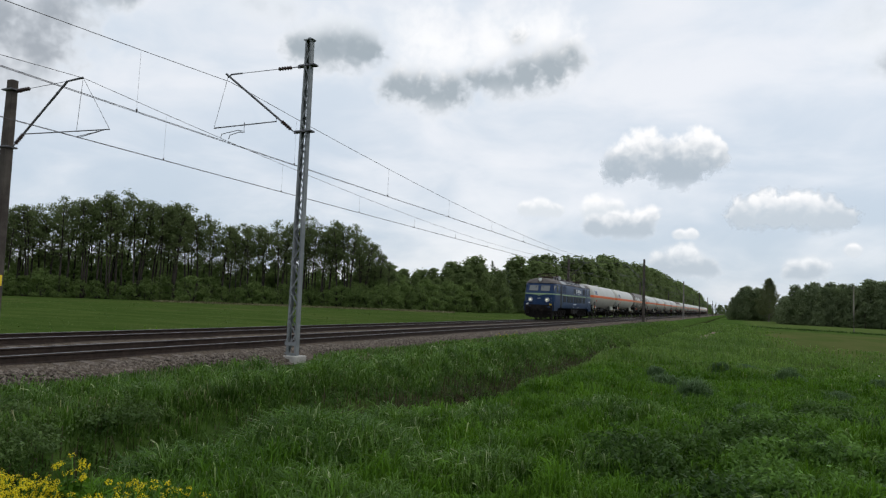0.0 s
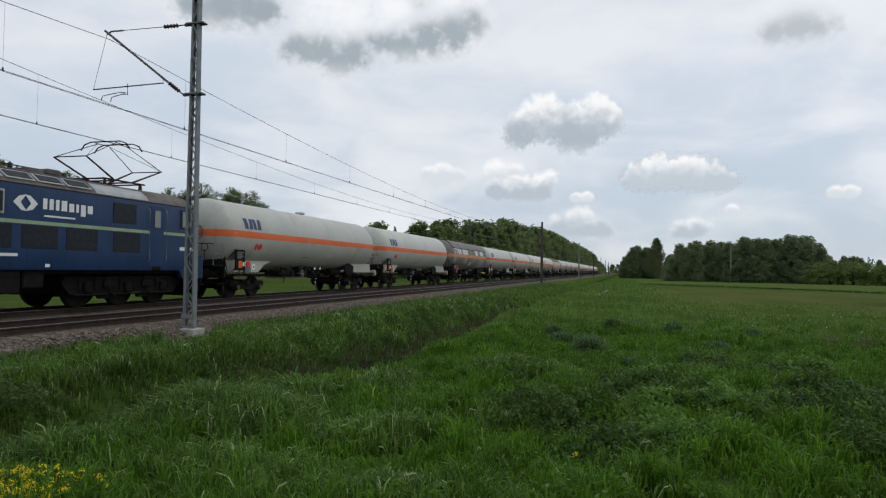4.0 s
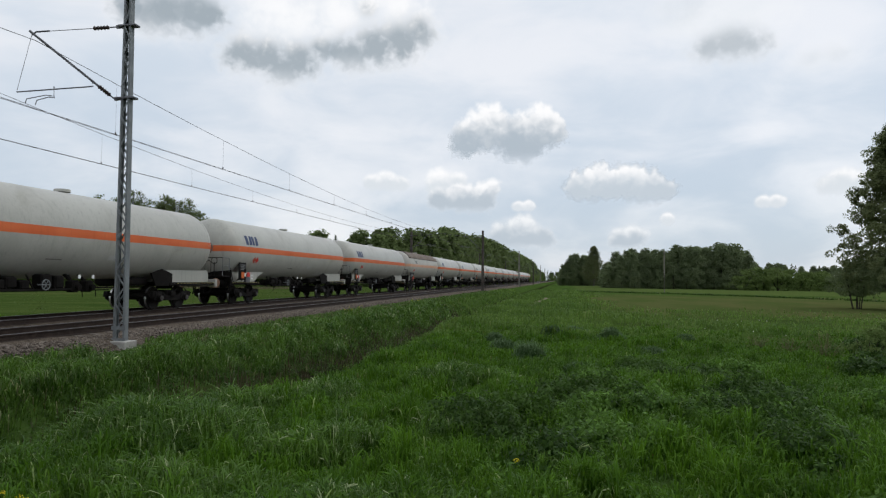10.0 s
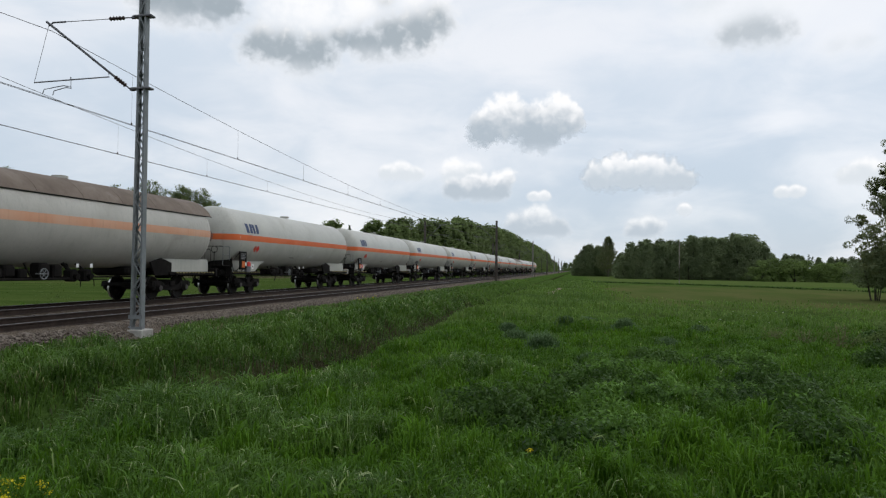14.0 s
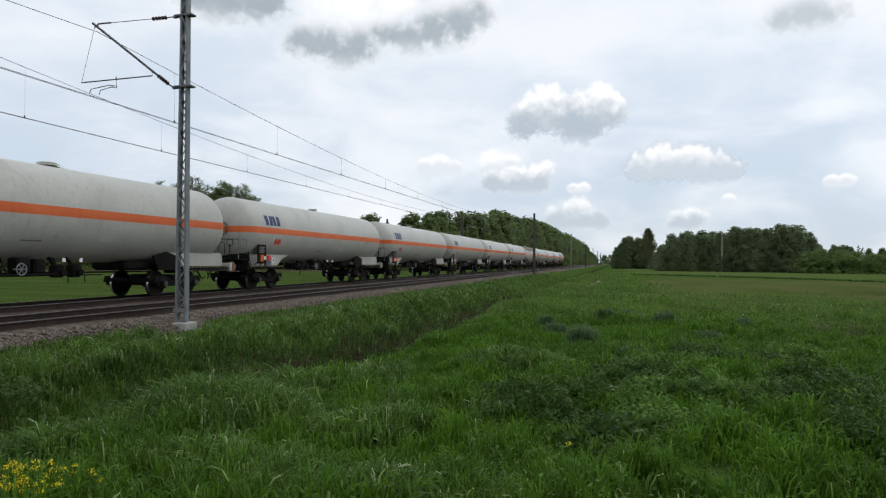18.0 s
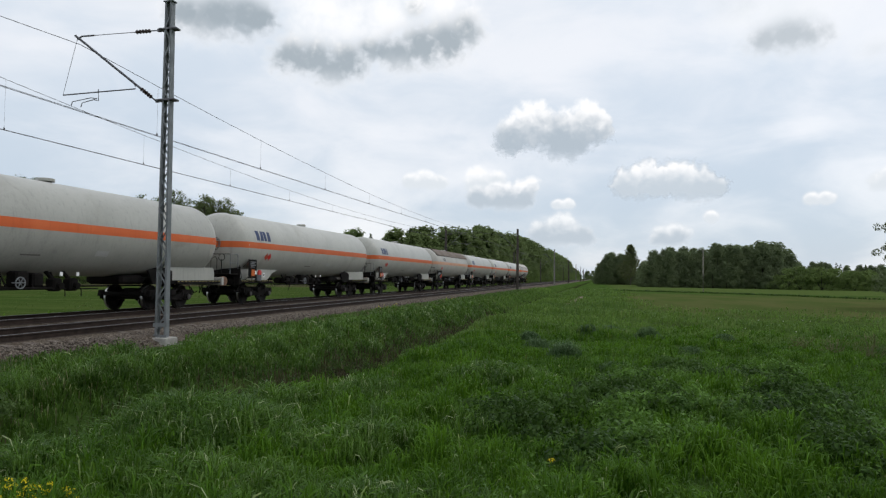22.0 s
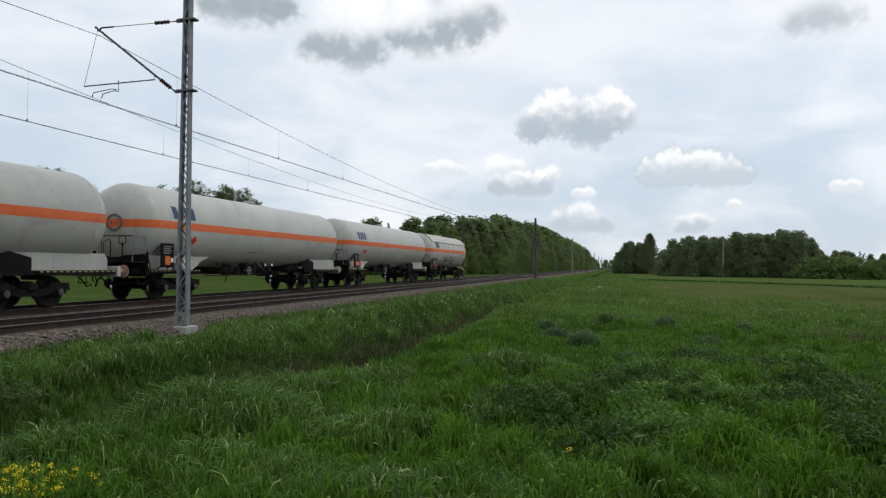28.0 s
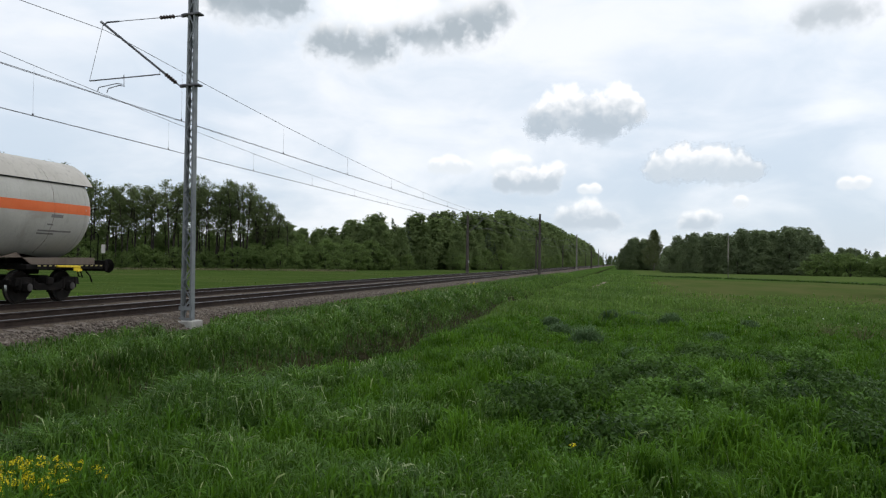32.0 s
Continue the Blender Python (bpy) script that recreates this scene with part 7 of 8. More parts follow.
    # stands of broad-bladed grass that arch over, the largest a mound at the ditch's lip
    for cx, cy, sx, sy, n, top, s in ((-4.45, 7.0, 1.05, 0.80, 300, 0.62, 41), (-5.6, 7.5, 0.65, 0.6, 90, 0.42, 42), (-4.35, 8.7, 0.40, 0.40, 60, 0.52, 43), (-3.45, 9.8, 0.55, 0.5, 60, 0.40, 44),
                                      (-2.55, 6.8, 0.55, 0.45, 70, 0.40, 45), (-5.2, 5.3, 0.9, 0.45, 110, 0.42, 46), (-3.2, 5.3, 0.8, 0.5, 80, 0.36, 48), (-1.5, 5.0, 0.8, 0.5, 70, 0.34, 47),
                                      (0.5, 4.7, 0.8, 0.45, 60, 0.32, 49), (-8.5, 10.4, 0.35, 0.7, 45, 0.50, 50), (-8.5, 13.2, 0.35, 0.8, 55, 0.55, 58), (-8.4, 16.2, 0.3, 0.9, 45, 0.50, 62), (-8.3, 20.0, 0.3, 1.2, 45, 0.48, 63), (-8.6, 8.2, 0.4, 0.6, 40, 0.44, 64), (-1.6, 12.0, 1.2, 0.9, 60, 0.34, 61)):
        q = np.random.default_rng(s)
        x, y = q.normal(cx, sx * 0.55, n), q.normal(cy, sy * 0.55, n)
        h = 0.20 + (top - 0.20) * np.exp(-0.7 * ((x - cx) / sx) ** 2 - 0.7 * ((y - cy) / sy) ** 2)
        h = h * q.uniform(0.75, 1.1, n)
        tufts("seeding_grass", x, y, np.full(n, 0.13), h, 44, np.full(n, 0.0055 + 0.0007 * cy), "grass_silver", "stand of tall broad-bladed arching grass", s, 1.0, 1.9, True)
    # single seeding clumps strewn through the near meadow
    q = np.random.default_rng(59)
    x, y = q.uniform(-4.4, 1.5, 420), 3.6 + 6.5 * q.uniform(0, 1, 420) ** 1.3
    x, y = keep(cloudy(x, y, 1.8, 5) > 0.15, x, y)
    tufts("seeding_grass", x, y, np.full(len(x), 0.10), 0.24 + 0.12 * q.uniform(0, 1, len(x)), 22, 0.0045 + 0.0006 * y, "grass_silver", "seeding grass strewn through the meadow", 60, 0.9, 1.8, True)
    # long grass along the embankment's foot and over the ballast's edge
    q = np.random.default_rng(51)
    n = 26000
    y = 4 + 90 * q.uniform(0, 1, n) ** 1.7
    x = -10.9 + q.gamma(1.6, 0.42, n) + 0.12 * np.sin(y * 0.9)
    h = 0.13 + 0.20 * q.uniform(0, 1, n)
    x, y, h = keep(clear_of_block(x, y), x, y, h)
    blades("bank_grass", x, y, ground_z(x, y), h, 0.008 + 0.0009 * np.hypot(x, y), "grass_bank", "long grass along the ballast's edge", 52, 0.5, 0.8)
    # grass strip behind the far track
    y = 10 + 120 * q.uniform(0, 1, 9000)
    x = -20.4 - q.gamma(2.0, 1.0, 9000)
    blades("bank_grass", x, y, ground_z(x, y), 0.2 + 0.15 * q.uniform(0, 1, 9000), 0.05 + 0 * x, "grass", "grass strip behind the far track", 53)
    # rough grass of the field beyond
    y = 16 + 135 * q.uniform(0, 1, 15000)
    x = -21.5 - 75 * q.uniform(0, 1, 15000) ** 1.4
    clump = np.clip(0.5 + 0.5 * bumpy(x, y, 0.45, 5.0) + 0.4 * bumpy(x, y, 1.3, 2.0), 0.1, 1.6)
    blades("field_grass", x, y, ground_z(x, y), 0.03 + 0.05 * clump, 0.05 + 0.0008 * np.hypot(x, y), "grass_field", "uneven grass of the field beyond the line", 57, 0.6, 0.6)
    # a rough dark strip of long grass divides the far field
    u = q.uniform(0, 1, 2600)
    x = 2.0 + 34.0 * u
    y = np.interp(x, [2.0, 14.0, 23.0, 27.0, 36.0], [109.0, 102.0, 92.0, 85.0, 66.0]) + 0.5 * q.normal(0, 1, 2600)
    blades("rough_grass", x, y, ground_z(x, y), 0.10 + 0.20 * q.uniform(0, 1, 2600), np.full(2600, 0.09), "nettle_dark", "dark rough grass strip across the field", 73, 0.5, 0.6)
    # dead brown stalks in the ditch, long grass hanging over its far side
    n = 3500
    y = 3 + 45 * q.uniform(0, 1, n) ** 1.4
    x = far_edge(y) + 0.6 + 0.35 * q.normal(0, 1, n)
    blades("dead_stalks", x, y, ground_z(x, y), 0.12 + 0.28 * q.uniform(0, 1, n), 0.007 + 0.0007 * y, "stalk", "dead brown stalks in the ditch", 55, 0.5, 0.4)
    n = 500
    y = 3 + 50 * q.uniform(0, 1, n) ** 1.4
    x = far_edge(y) - 0.30 + 0.22 * q.normal(0, 1, n)
    tufts("bank_grass", x, y, 0.18 + 0.004 * y, 0.20 + 0.20 * q.uniform(0, 1, n), 26, 0.008 + 0.0009 * y, "grass_bank", "long grass hanging over the ditch", 56, 0.8, 1.6)
    # rank arching clumps all over the far bank
    n = 1500
    y = 4 + 42 * q.uniform(0, 1, n) ** 1.5
    x = far_edge(y) + 0.15 - 1.9 * q.uniform(0, 1, n) ** 1.2
    c = cloudy(x, y, 1.6, 15)
    x, y, c = keep((c > -0.15) & (x > -10.6) & ((y > 10.5) | (x < far_edge(y) - 1.0)) & clear_of_block(x, y), x, y, c)
    tufts("bank_grass", x, y, 0.16 + 0.003 * y, (0.24 + 0.16 * q.uniform(0, 1, len(x))) * (1 + 0.4 * np.clip(c, 0, 1)), 26, 0.006 + 0.0008 * y, "grass_silver", "rank arching grass clumps on the far bank", 75, 0.9, 1.7, True)
    # pale dry strip where the field beyond meets the wood
    n = 2600
    a, d = np.radians(q.uniform(22, 46, n)), q.normal(140, 2.2, n)
    x, y = -np.sin(a) * d, np.cos(a) * d
    blades("dry_grass", x, y, ground_z(x, y), 0.18 + 0.22 * q.uniform(0, 1, n), np.full(n, 0.14), "dry_grass", "pale dry grass at the wood's foot", 76, 0.5, 0.5)
    # pale dry tufts
    n = 130
    y = 5 + 40 * q.uniform(0, 1, n)
    x = -10.7 + q.gamma(2.0, 0.5, n)
    tufts("dry_grass", x, y, 0.2 + 0.006 * y, 0.26 + 0.1 * q.uniform(0, 1, n), 14, 0.006 + 0.0006 * y, "dry_grass", "dry pale grass stalks on the bank", 54, 0.5, 0.5)


meadow()


def leaf_cloud(name, centers, sizes, per, leaf, mat, seed, flat=0.5, heart=None):
    """Small four-cornered leaves round clump centres; heart: the middle of the whole crown."""
    rng = np.random.default_rng(seed)
    c = np.repeat(centers, per, 0)
    s = np.repeat(sizes, per)[:, None]
    n = len(c)
    d = rng.normal(0, 1, (n, 3))
    d /= np.linalg.norm(d, axis=1)[:, None] + 1e-9
    p = c + d * s * rng.uniform(0.25, 1.0, (n, 1)) ** 0.5 * np.array([1, 1, 0.8])
    # leaves face outwards and up from their clump
    face = d
    if heart is not None:
        whole = (p - np.array(heart)) * np.array([1, 1, 0.6])
        whole[:, 2] = np.maximum(whole[:, 2], 0.0)
        face = 0.55 * d + whole / (np.linalg.norm(whole, axis=1)[:, None] + 1e-9)
    face = face + np.array([0, 0, 0.5 if heart is None else 0.2]) + rng.normal(0, 0.45 if heart is None else 0.8, (n, 3))
    face /= np.linalg.norm(face, axis=1)[:, None] + 1e-9
    u = np.cross(face, rng.normal(0, 1, (n, 3)))
    u /= np.linalg.norm(u, axis=1)[:, None] + 1e-9
    w = np.cross(face, u)
    k = leaf * rng.uniform(0.6, 1.4, (n, 1))
    v = np.stack([p - u * k, p + w * k * flat, p + u * k, p - w * k * flat], 1).reshape(-1, 3)
    i = np.arange(n) * 4
    return np_mesh(name, v, [np.stack([i, i + 1, i + 2, i + 3], -1)], mat)


def herb_bush(x, y, r, h, mat, label, seed, n=110, leaf=0.024, category="bush"):
    """A low clump of herbs: stems and small leaves."""
    t = thing("herb_clump", label, category, pose(x, y, float(ground_z(x, y))), "herb clumps in the meadow")
    rng = np.random.default_rng(seed)
    a, q = rng.uniform(0, 6.28, n), np.sqrt(rng.uniform(0, 1, n))
    cx, cy = np.cos(a) * q * r, np.sin(a) * q * r
    top = h * (1 - 0.6 * q ** 2) * (0.8 + 0.3 * np.sin(5 * a + 7 * q))
    cz = top * rng.uniform(0.25, 1.0, n)
    me = leaf_cloud("leaves", np.stack([cx, cy, cz], -1), np.full(n, 0.12), 26, leaf, mat, seed + 1)
    o = new("leaves", me)
    o.parent = t
    bm = BM()
    for i in range(0, n, 5):
        tube(bm, [(cx[i] * 0.8, cy[i] * 0.8, -0.05), (cx[i], cy[i], cz[i])], 0.006, 3, caps=False)
    o = part("undergrowth", bm, mat, t)
    o["kind"] = "stuff"
    return t


DARK_HERB, SEDGE = "dark green herb clump in the meadow", "blue-green sedge tussock in the meadow"
for i, (hx, hy, hr, hh) in enumerate(HERBS):
    herb_bush(hx, hy, hr * 1.1, hh * (1.2 if i < len(DARK_HERBS) else 1.5), "nettle_dark" if i < len(DARK_HERBS) else "nettle", DARK_HERB if i < len(DARK_HERBS) else "leafy green herb clump in the meadow", 100 + i, int(40 + 150 * hr), 0.022 + 0.0009 * hy)
for i, (hx, hy, hr, hh) in enumerate(((-8.3, 5.6, 0.8, 0.32), (-8.9, 6.6, 0.9, 0.32), (-8.4, 7.6, 0.7, 0.3), (-9.4, 7.0, 0.8, 0.28))):
    herb_bush(hx, hy, hr, hh, "mugwort", "grey-green weed clump on the ditch bank", 160 + i, 130, 0.024)


def ditch_weeds():
    """Weeds on the ditch's steep far side and in its bed; their dark tone paints its shade."""
    q = np.random.default_rng(71)
    n = 1200
    y = 3.5 + 36 * q.uniform(0, 1, n) ** 1.5
    x = far_edge(y) + 0.1 + 1.3 * q.uniform(0, 1, n) ** 1.4
    c = np.stack([x, y, ground_z(x, y) + q.uniform(0.02, 0.22, n)], -1)
    me = leaf_cloud("ditch_weeds", c, 0.13 + 0.003 * y, 20, 0.028, "nettle_dark", 72, 0.5)
    tagged(new("ditch_weeds", me), "leafy weeds on the ditch's steep side, dark tone standing for shade", "weeds", kind="stuff")


ditch_weeds()


def seed_heads():
    """Small white blossoms strewn where the meadow meets the field."""
    q = np.random.default_rng(81)
    n = 11
    x, y = q.normal(5.0, 1.8, n), q.normal(26.0, 2.0, n)
    c = np.stack([x, y, ground_z(x, y) + q.uniform(0.24, 0.36, n)], -1)
    me = leaf_cloud("seed_heads", c, np.full(n, 0.024), 8, 0.012, "seed_white", 82, 0.8)
    tagged(new("seed_heads", me), "small white blossoms strewn in the grass", "flowers", kind="stuff")
    blades("blossom_stems", x, y, ground_z(x, y), c[:, 2] - ground_z(x, y) + 0.02, np.full(n, 0.012), "grass", "thin stems of white blossoms", 83, 0.05, 0.1, "flowers")


seed_heads()


def meadow_herbs():
    """Small broad leaves among the grass."""
    x, y, rng = scatter(2600, 27, 3.0, 18.0, 0.9, -50, 20)
    x, y = keep((bumpy(x, y, 0.8, 2.0) + 0.25 * x > 0.35) & (x > -4.0), x, y)
    c = np.stack([x, y, ground_z(x, y) + rng.uniform(0.10, 0.26, len(x))], -1)
    me = leaf_cloud("meadow_herbs", c, np.full(len(x), 0.13), 22, 0.019, "nettle", 28, 0.55)
    tagged(new("meadow_herbs", me), "small broad-leaved herbs among the grass", "herbs", kind="stuff")


meadow_herbs()


def tussock(x, y, r, h, seed):
    n = 60
    rng = np.random.default_rng(seed)
    tx, ty = rng.normal(x, r * 0.45, n), rng.normal(y, r * 0.45, n)
    hh = 1.35 * h * np.exp(-((tx - x) ** 2 + (ty - y) ** 2) / (r * r) * 0.6)
    o = tufts("sedge_tussock", tx, ty, np.full(n, 0.12), hh, 24, np.full(n, 0.013), "sedge", SEDGE, seed, 0.6, 0.5)
    o["category"] = "tussock"
    o["group"] = "sedge tussocks in the meadow"
    o["kind"] = ""
    return o


for i, (tx, ty, tr, th) in enumerate(((-0.75, 16.2, 0.42, 0.52), (-1.5, 17.3, 0.34, 0.40), (-2.0, 20.0, 0.3, 0.30), (0.35, 24.4, 0.42, 0.36), (-0.4, 22.4, 0.3, 0.28), (1.4, 20.8, 0.4, 0.36), (0.3, 14.0, 0.32, 0.28), (2.2, 18.1, 0.36, 0.30), (2.5, 13.4, 0.34, 0.26), (3.7, 22.0, 0.34, 0.26))):
    tussock(tx, ty, tr * 0.95, th * 0.82, 200 + i)


def yellow_plant(x, y, h, seed, n=5):
    """A flowering stem: stalks, leaves, and a spray of small yellow blossoms."""
    t = thing("yellow_flower", "yellow flowering weed in the grass", "flower", pose(x, y, float(ground_z(x, y))), "yellow flowers")
    rng = random.Random(seed)
    bm = BM()
    tips = []
    for k in range(n):
        a, q = rng.uniform(0, 6.28), rng.uniform(0.02, 0.18)
        p = Vector((math.cos(a) * q, math.sin(a) * q, h * rng.uniform(0.7, 1.0)))
        tube(bm, [(0, 0, 0), p * 0.5, p], 0.006, 3, caps=False)
        tips.append(p)
    part("stem", bm, "nettle", t)
    c = np.array([tuple(p) for p in tips])
    for nm, cc, s, per, leaf, mat in (("blossom", c, 0.032, 22, 0.009, "blossom"), ("leaves", c * 0.5, 0.09, 14, 0.035, "grass")):
        o = new(nm, leaf_cloud(nm, cc, np.full(len(cc), s), per, leaf, mat, seed))
        o.parent = t
    return t


flower_rng = random.Random(77)
for i in range(80):
    # one dense stand at the ditch's edge and a smaller one beside it
    stand = i < 64
    fx = flower_rng.uniform(-6.2, -4.75) if stand else flower_rng.gauss(-4.05, 0.22)
    fy = (3.55 if stand else 4.0) + flower_rng.gauss(0, 0.2)
    top = -0.19 + flower_rng.gauss(0, 0.10) - (0 if stand else 0.05)
    yellow_plant(fx, fy, max(0.3, top - 0.05 - float(ground_z(fx, fy))), 300 + i, 16 if stand else 7)
for i, (fx, fy) in enumerate(((-0.46, 5.9), (-10.0, 31.5), (-10.2, 31.0), (-9.7, 45.4), (-9.9, 44.6), (-9.8, 46.0), (-10.1, 33.5))):
    yellow_plant(fx, fy, 0.5 if i else 0.36, 380 + i, 4 if i else 1)


# ---- trees ----
def tree_mesh_set(kind, seed):
    """Trunk-and-limb mesh and leaf mesh of one tree, about 1 m wide units in true metres."""
    rng = random.Random(seed)
    r = np.random.default_rng(seed)
    bm = BM()
    cents, sizes = [], []
    if kind == "alder":
        H = 18.0
        for st in range(rng.choice((1, 1, 2))):
            lx, ly = rng.uniform(-0.9, 0.9), rng.uniform(-0.9, 0.9)
            path = [(0.4 * st + lx * t * t * 1.5, ly * t * t * 1.5, H * 0.95 * t) for t in (0, 0.2, 0.4, 0.6, 0.8, 1.0)]
            tube(bm, path, 0.19, 6, 0.04, caps=False)
            for k in range(40):
                t = 0.40 + 0.58 * (k + rng.random()) / 40
                b = Vector((0.4 * st + lx * t * t * 1.5, ly * t * t * 1.5, H * 0.95 * t))
                a = rng.uniform(0, 6.28)
                ln = (0.7 + 2.1 * math.sin(math.pi * min(1, (t - 0.32) / 0.72))) * rng.uniform(0.5, 1.0)
                e = b + Vector((math.cos(a) * ln, math.sin(a) * ln, ln * rng.uniform(0.15, 0.6)))
                tube(bm, [b, b.lerp(e, 0.5) + Vector((0, 0, 0.1)), e], 0.045, 3, 0.012, caps=False)
                for j in range(4 if t > 0.55 else 2):
                    if rng.random() < (0.9 if t > 0.5 else 0.6):
                        cents.append(tuple(b.lerp(e, rng.uniform(0.55, 1.1)) + Vector((rng.uniform(-.3, .3), rng.uniform(-.3, .3), rng.uniform(-.1, .4)))))
                        sizes.append(rng.uniform(0.45, 0.8))
        leaf, per, mat, bark = 0.15, 13, "leaf_alder", "bark"
    elif kind in ("wood", "dark"):
        H = 13.0
        tube(bm, [(0, 0, 0), (0.1, 0, H * 0.4), (0.0, 0.15, H * 0.9)], 0.2, 6, 0.04, caps=False)
        n = 130
        for k in range(n):
            t = 0.04 + 0.96 * (k + rng.random()) / n
            env = 3.2 * math.sin(math.pi * min(0.97, 0.26 + t * 0.72)) ** 0.9 * (1.1 - 0.45 * t) * rng.uniform(0.7, 1.15)
            a = rng.uniform(0, 6.28)
            q = env * math.sqrt(rng.uniform(0.35, 1.0))
            e = Vector((math.cos(a) * q, math.sin(a) * q, H * t * 0.96 + rng.uniform(-0.3, 0.3)))
            if k % 4 == 0:
                tube(bm, [(0, 0, max(0.5, e.z - q * 0.7)), e * 0.5 + Vector((0, 0, e.z * 0.5 - q * 0.15)), e], 0.05, 3, 0.012, caps=False)
            cents.append(tuple(e))
            sizes.append(rng.uniform(0.85, 1.45))
        leaf, per, mat, bark = 0.20, 46, "leaf_wood" if kind == "wood" else "leaf_dark", "bark"
    elif kind == "bush":
        H = 5.0
        for k in range(5):
            a = rng.uniform(0, 6.28)
            tube(bm, [(0, 0, 0), (math.cos(a) * 0.6, math.sin(a) * 0.6, 1.8), (math.cos(a) * 1.3, math.sin(a) * 1.3, 3.8)], 0.07, 4, 0.015, caps=False)
        for k in range(70):
            a, q, t = rng.uniform(0, 6.28), math.sqrt(rng.random()), rng.random()
            rad = 2.5 * (1 - t ** 2.2) ** 0.5 * rng.uniform(0.8, 1.15)
            cents.append((math.cos(a) * q * rad, math.sin(a) * q * rad, 0.3 + t * (H - 0.5)))
            sizes.append(rng.uniform(0.4, 0.7))
        leaf, per, mat, bark = 0.13, 34, "leaf_bush", "bark"
    elif kind == "pine":
        H = 13.0
        tube(bm, [(0, 0, 0), (0, 0, H)], 0.17, 6, 0.03, caps=False)
        for k in range(60):
            t = 0.15 + 0.85 * k / 60
            a = rng.uniform(0, 6.28)
            q = 2.3 * (1 - t) ** 0.8 * rng.uniform(0.5, 1.0) + 0.1
            cents.append((math.cos(a) * q, math.sin(a) * q, H * t - q * 0.2))
            sizes.append(0.5 - 0.25 * t)
        leaf, per, mat, bark = 0.17, 16, "leaf_pine", "bark"
    elif kind == "sapling":
        H = 5.0
        for k in range(7):
            a, q = rng.uniform(0, 6.28), rng.uniform(0.1, 0.5)
            b = Vector((math.cos(a) * q, math.sin(a) * q, 0))
            tube(bm, [b, b * 1.8 + Vector((0, 0, 1.6)), b * 3.0 + Vector((0, 0, 3.8))], 0.06, 5, 0.015, caps=False)
        for k in range(90):
            a, q, t = rng.uniform(0, 6.28), math.sqrt(rng.random()), rng.random()
            rad = 2.3 * (1 - abs(2 * t - 0.8) ** 2.4) ** 0.5 * rng.uniform(0.75, 1.15) if t < 0.9 else 0.9
            cents.append((math.cos(a) * q * rad, math.sin(a) * q * rad, 1.5 + t * (H - 1.9)))
            sizes.append(rng.uniform(0.35, 0.6))
        leaf, per, mat, bark = 0.075, 90, "leaf_dark", "bark"
    else:  # field tree with an open crown
        H = 10.5
        tube(bm, [(0, 0, -0.3), (0.08, 0.02, 2.2), (-0.1, 0.1, 5.0), (0.0, 0.0, 10.0)], 0.17, 8, 0.03, caps=False)
        tube(bm, [(0.05, 0, 0.1), (0.5, 0.2, 2.5), (0.8, 0.4, 6.0)], 0.10, 7, 0.03, caps=False)
        for k in range(240):
            z = 1.9 + 8.5 * (k + rng.random()) / 240
            a = rng.uniform(0, 6.28)
            ln = float(np.interp(z, (1.9, 3.4, 5.0, 6.4, 8.3, 10.5), (3.0, 3.2, 2.85, 2.2, 1.35, 0.3))) * (0.42 + 0.58 * rng.random() ** 0.6)
            e = Vector((math.cos(a) * ln, math.sin(a) * ln, z))
            b = Vector((0, 0, max(1.2, z - 0.65 * ln)))
            if k % 2 == 0:
                tube(bm, [b, b.lerp(e, 0.45) - Vector((0, 0, 0.06 * ln)), b.lerp(e, 0.9)], 0.035, 4, 0.008, caps=False)
            for j in range(4):
                cents.append(tuple(b.lerp(e, 1.05 - 0.55 * rng.random() ** 1.6) + Vector((rng.uniform(-.3, .3), rng.uniform(-.3, .3), rng.uniform(-.25, .25)))))
                sizes.append(rng.uniform(0.16, 0.40))
        leaf, per, mat, bark = 0.056, 88, "leaf_birch", "bark_pale"
    trunk = mesh_of("trunk", bm, bark)
    crown = leaf_cloud("crown", np.array(cents), np.array(sizes), per, leaf, mat, seed + 7, 0.6, (0, 0, H * (0.7 if kind == "alder" else 0.42)))
    return trunk, crown


TREE_SETS = {k: [tree_mesh_set(k, 500 + 17 * i + 100 * j) for i in range(n)] for j, (k, n) in enumerate((("alder", 5), ("wood", 5), ("dark", 4), ("bush", 4), ("pine", 2), ("field", 1), ("sapling", 2)))}
TREE_LABELS = {"alder": ("alder_tree", "tall slender alder with a bare trunk and thin crown", "alders behind the left field"),
               "wood": ("broadleaf_tree", "dense green broadleaf tree at the wood's edge", "trees along the line"),
               "dark": ("broadleaf_tree", "dark green broadleaf tree across the far field", "trees across the far field"),
               "bush": ("bush", "rounded green bush at the wood's edge", "bushes at the wood's edge"),
               "pine": ("pine_tree", "dark pointed pine standing in the wood", "pines in the wood"),
               "sapling": ("young_tree", "dense dark young tree on several thin stems", "young trees under the field tree"),
               "field": ("field_tree", "open-crowned field tree with pale bark", "")}
tree_rng = random.Random(9)


MASS = {}


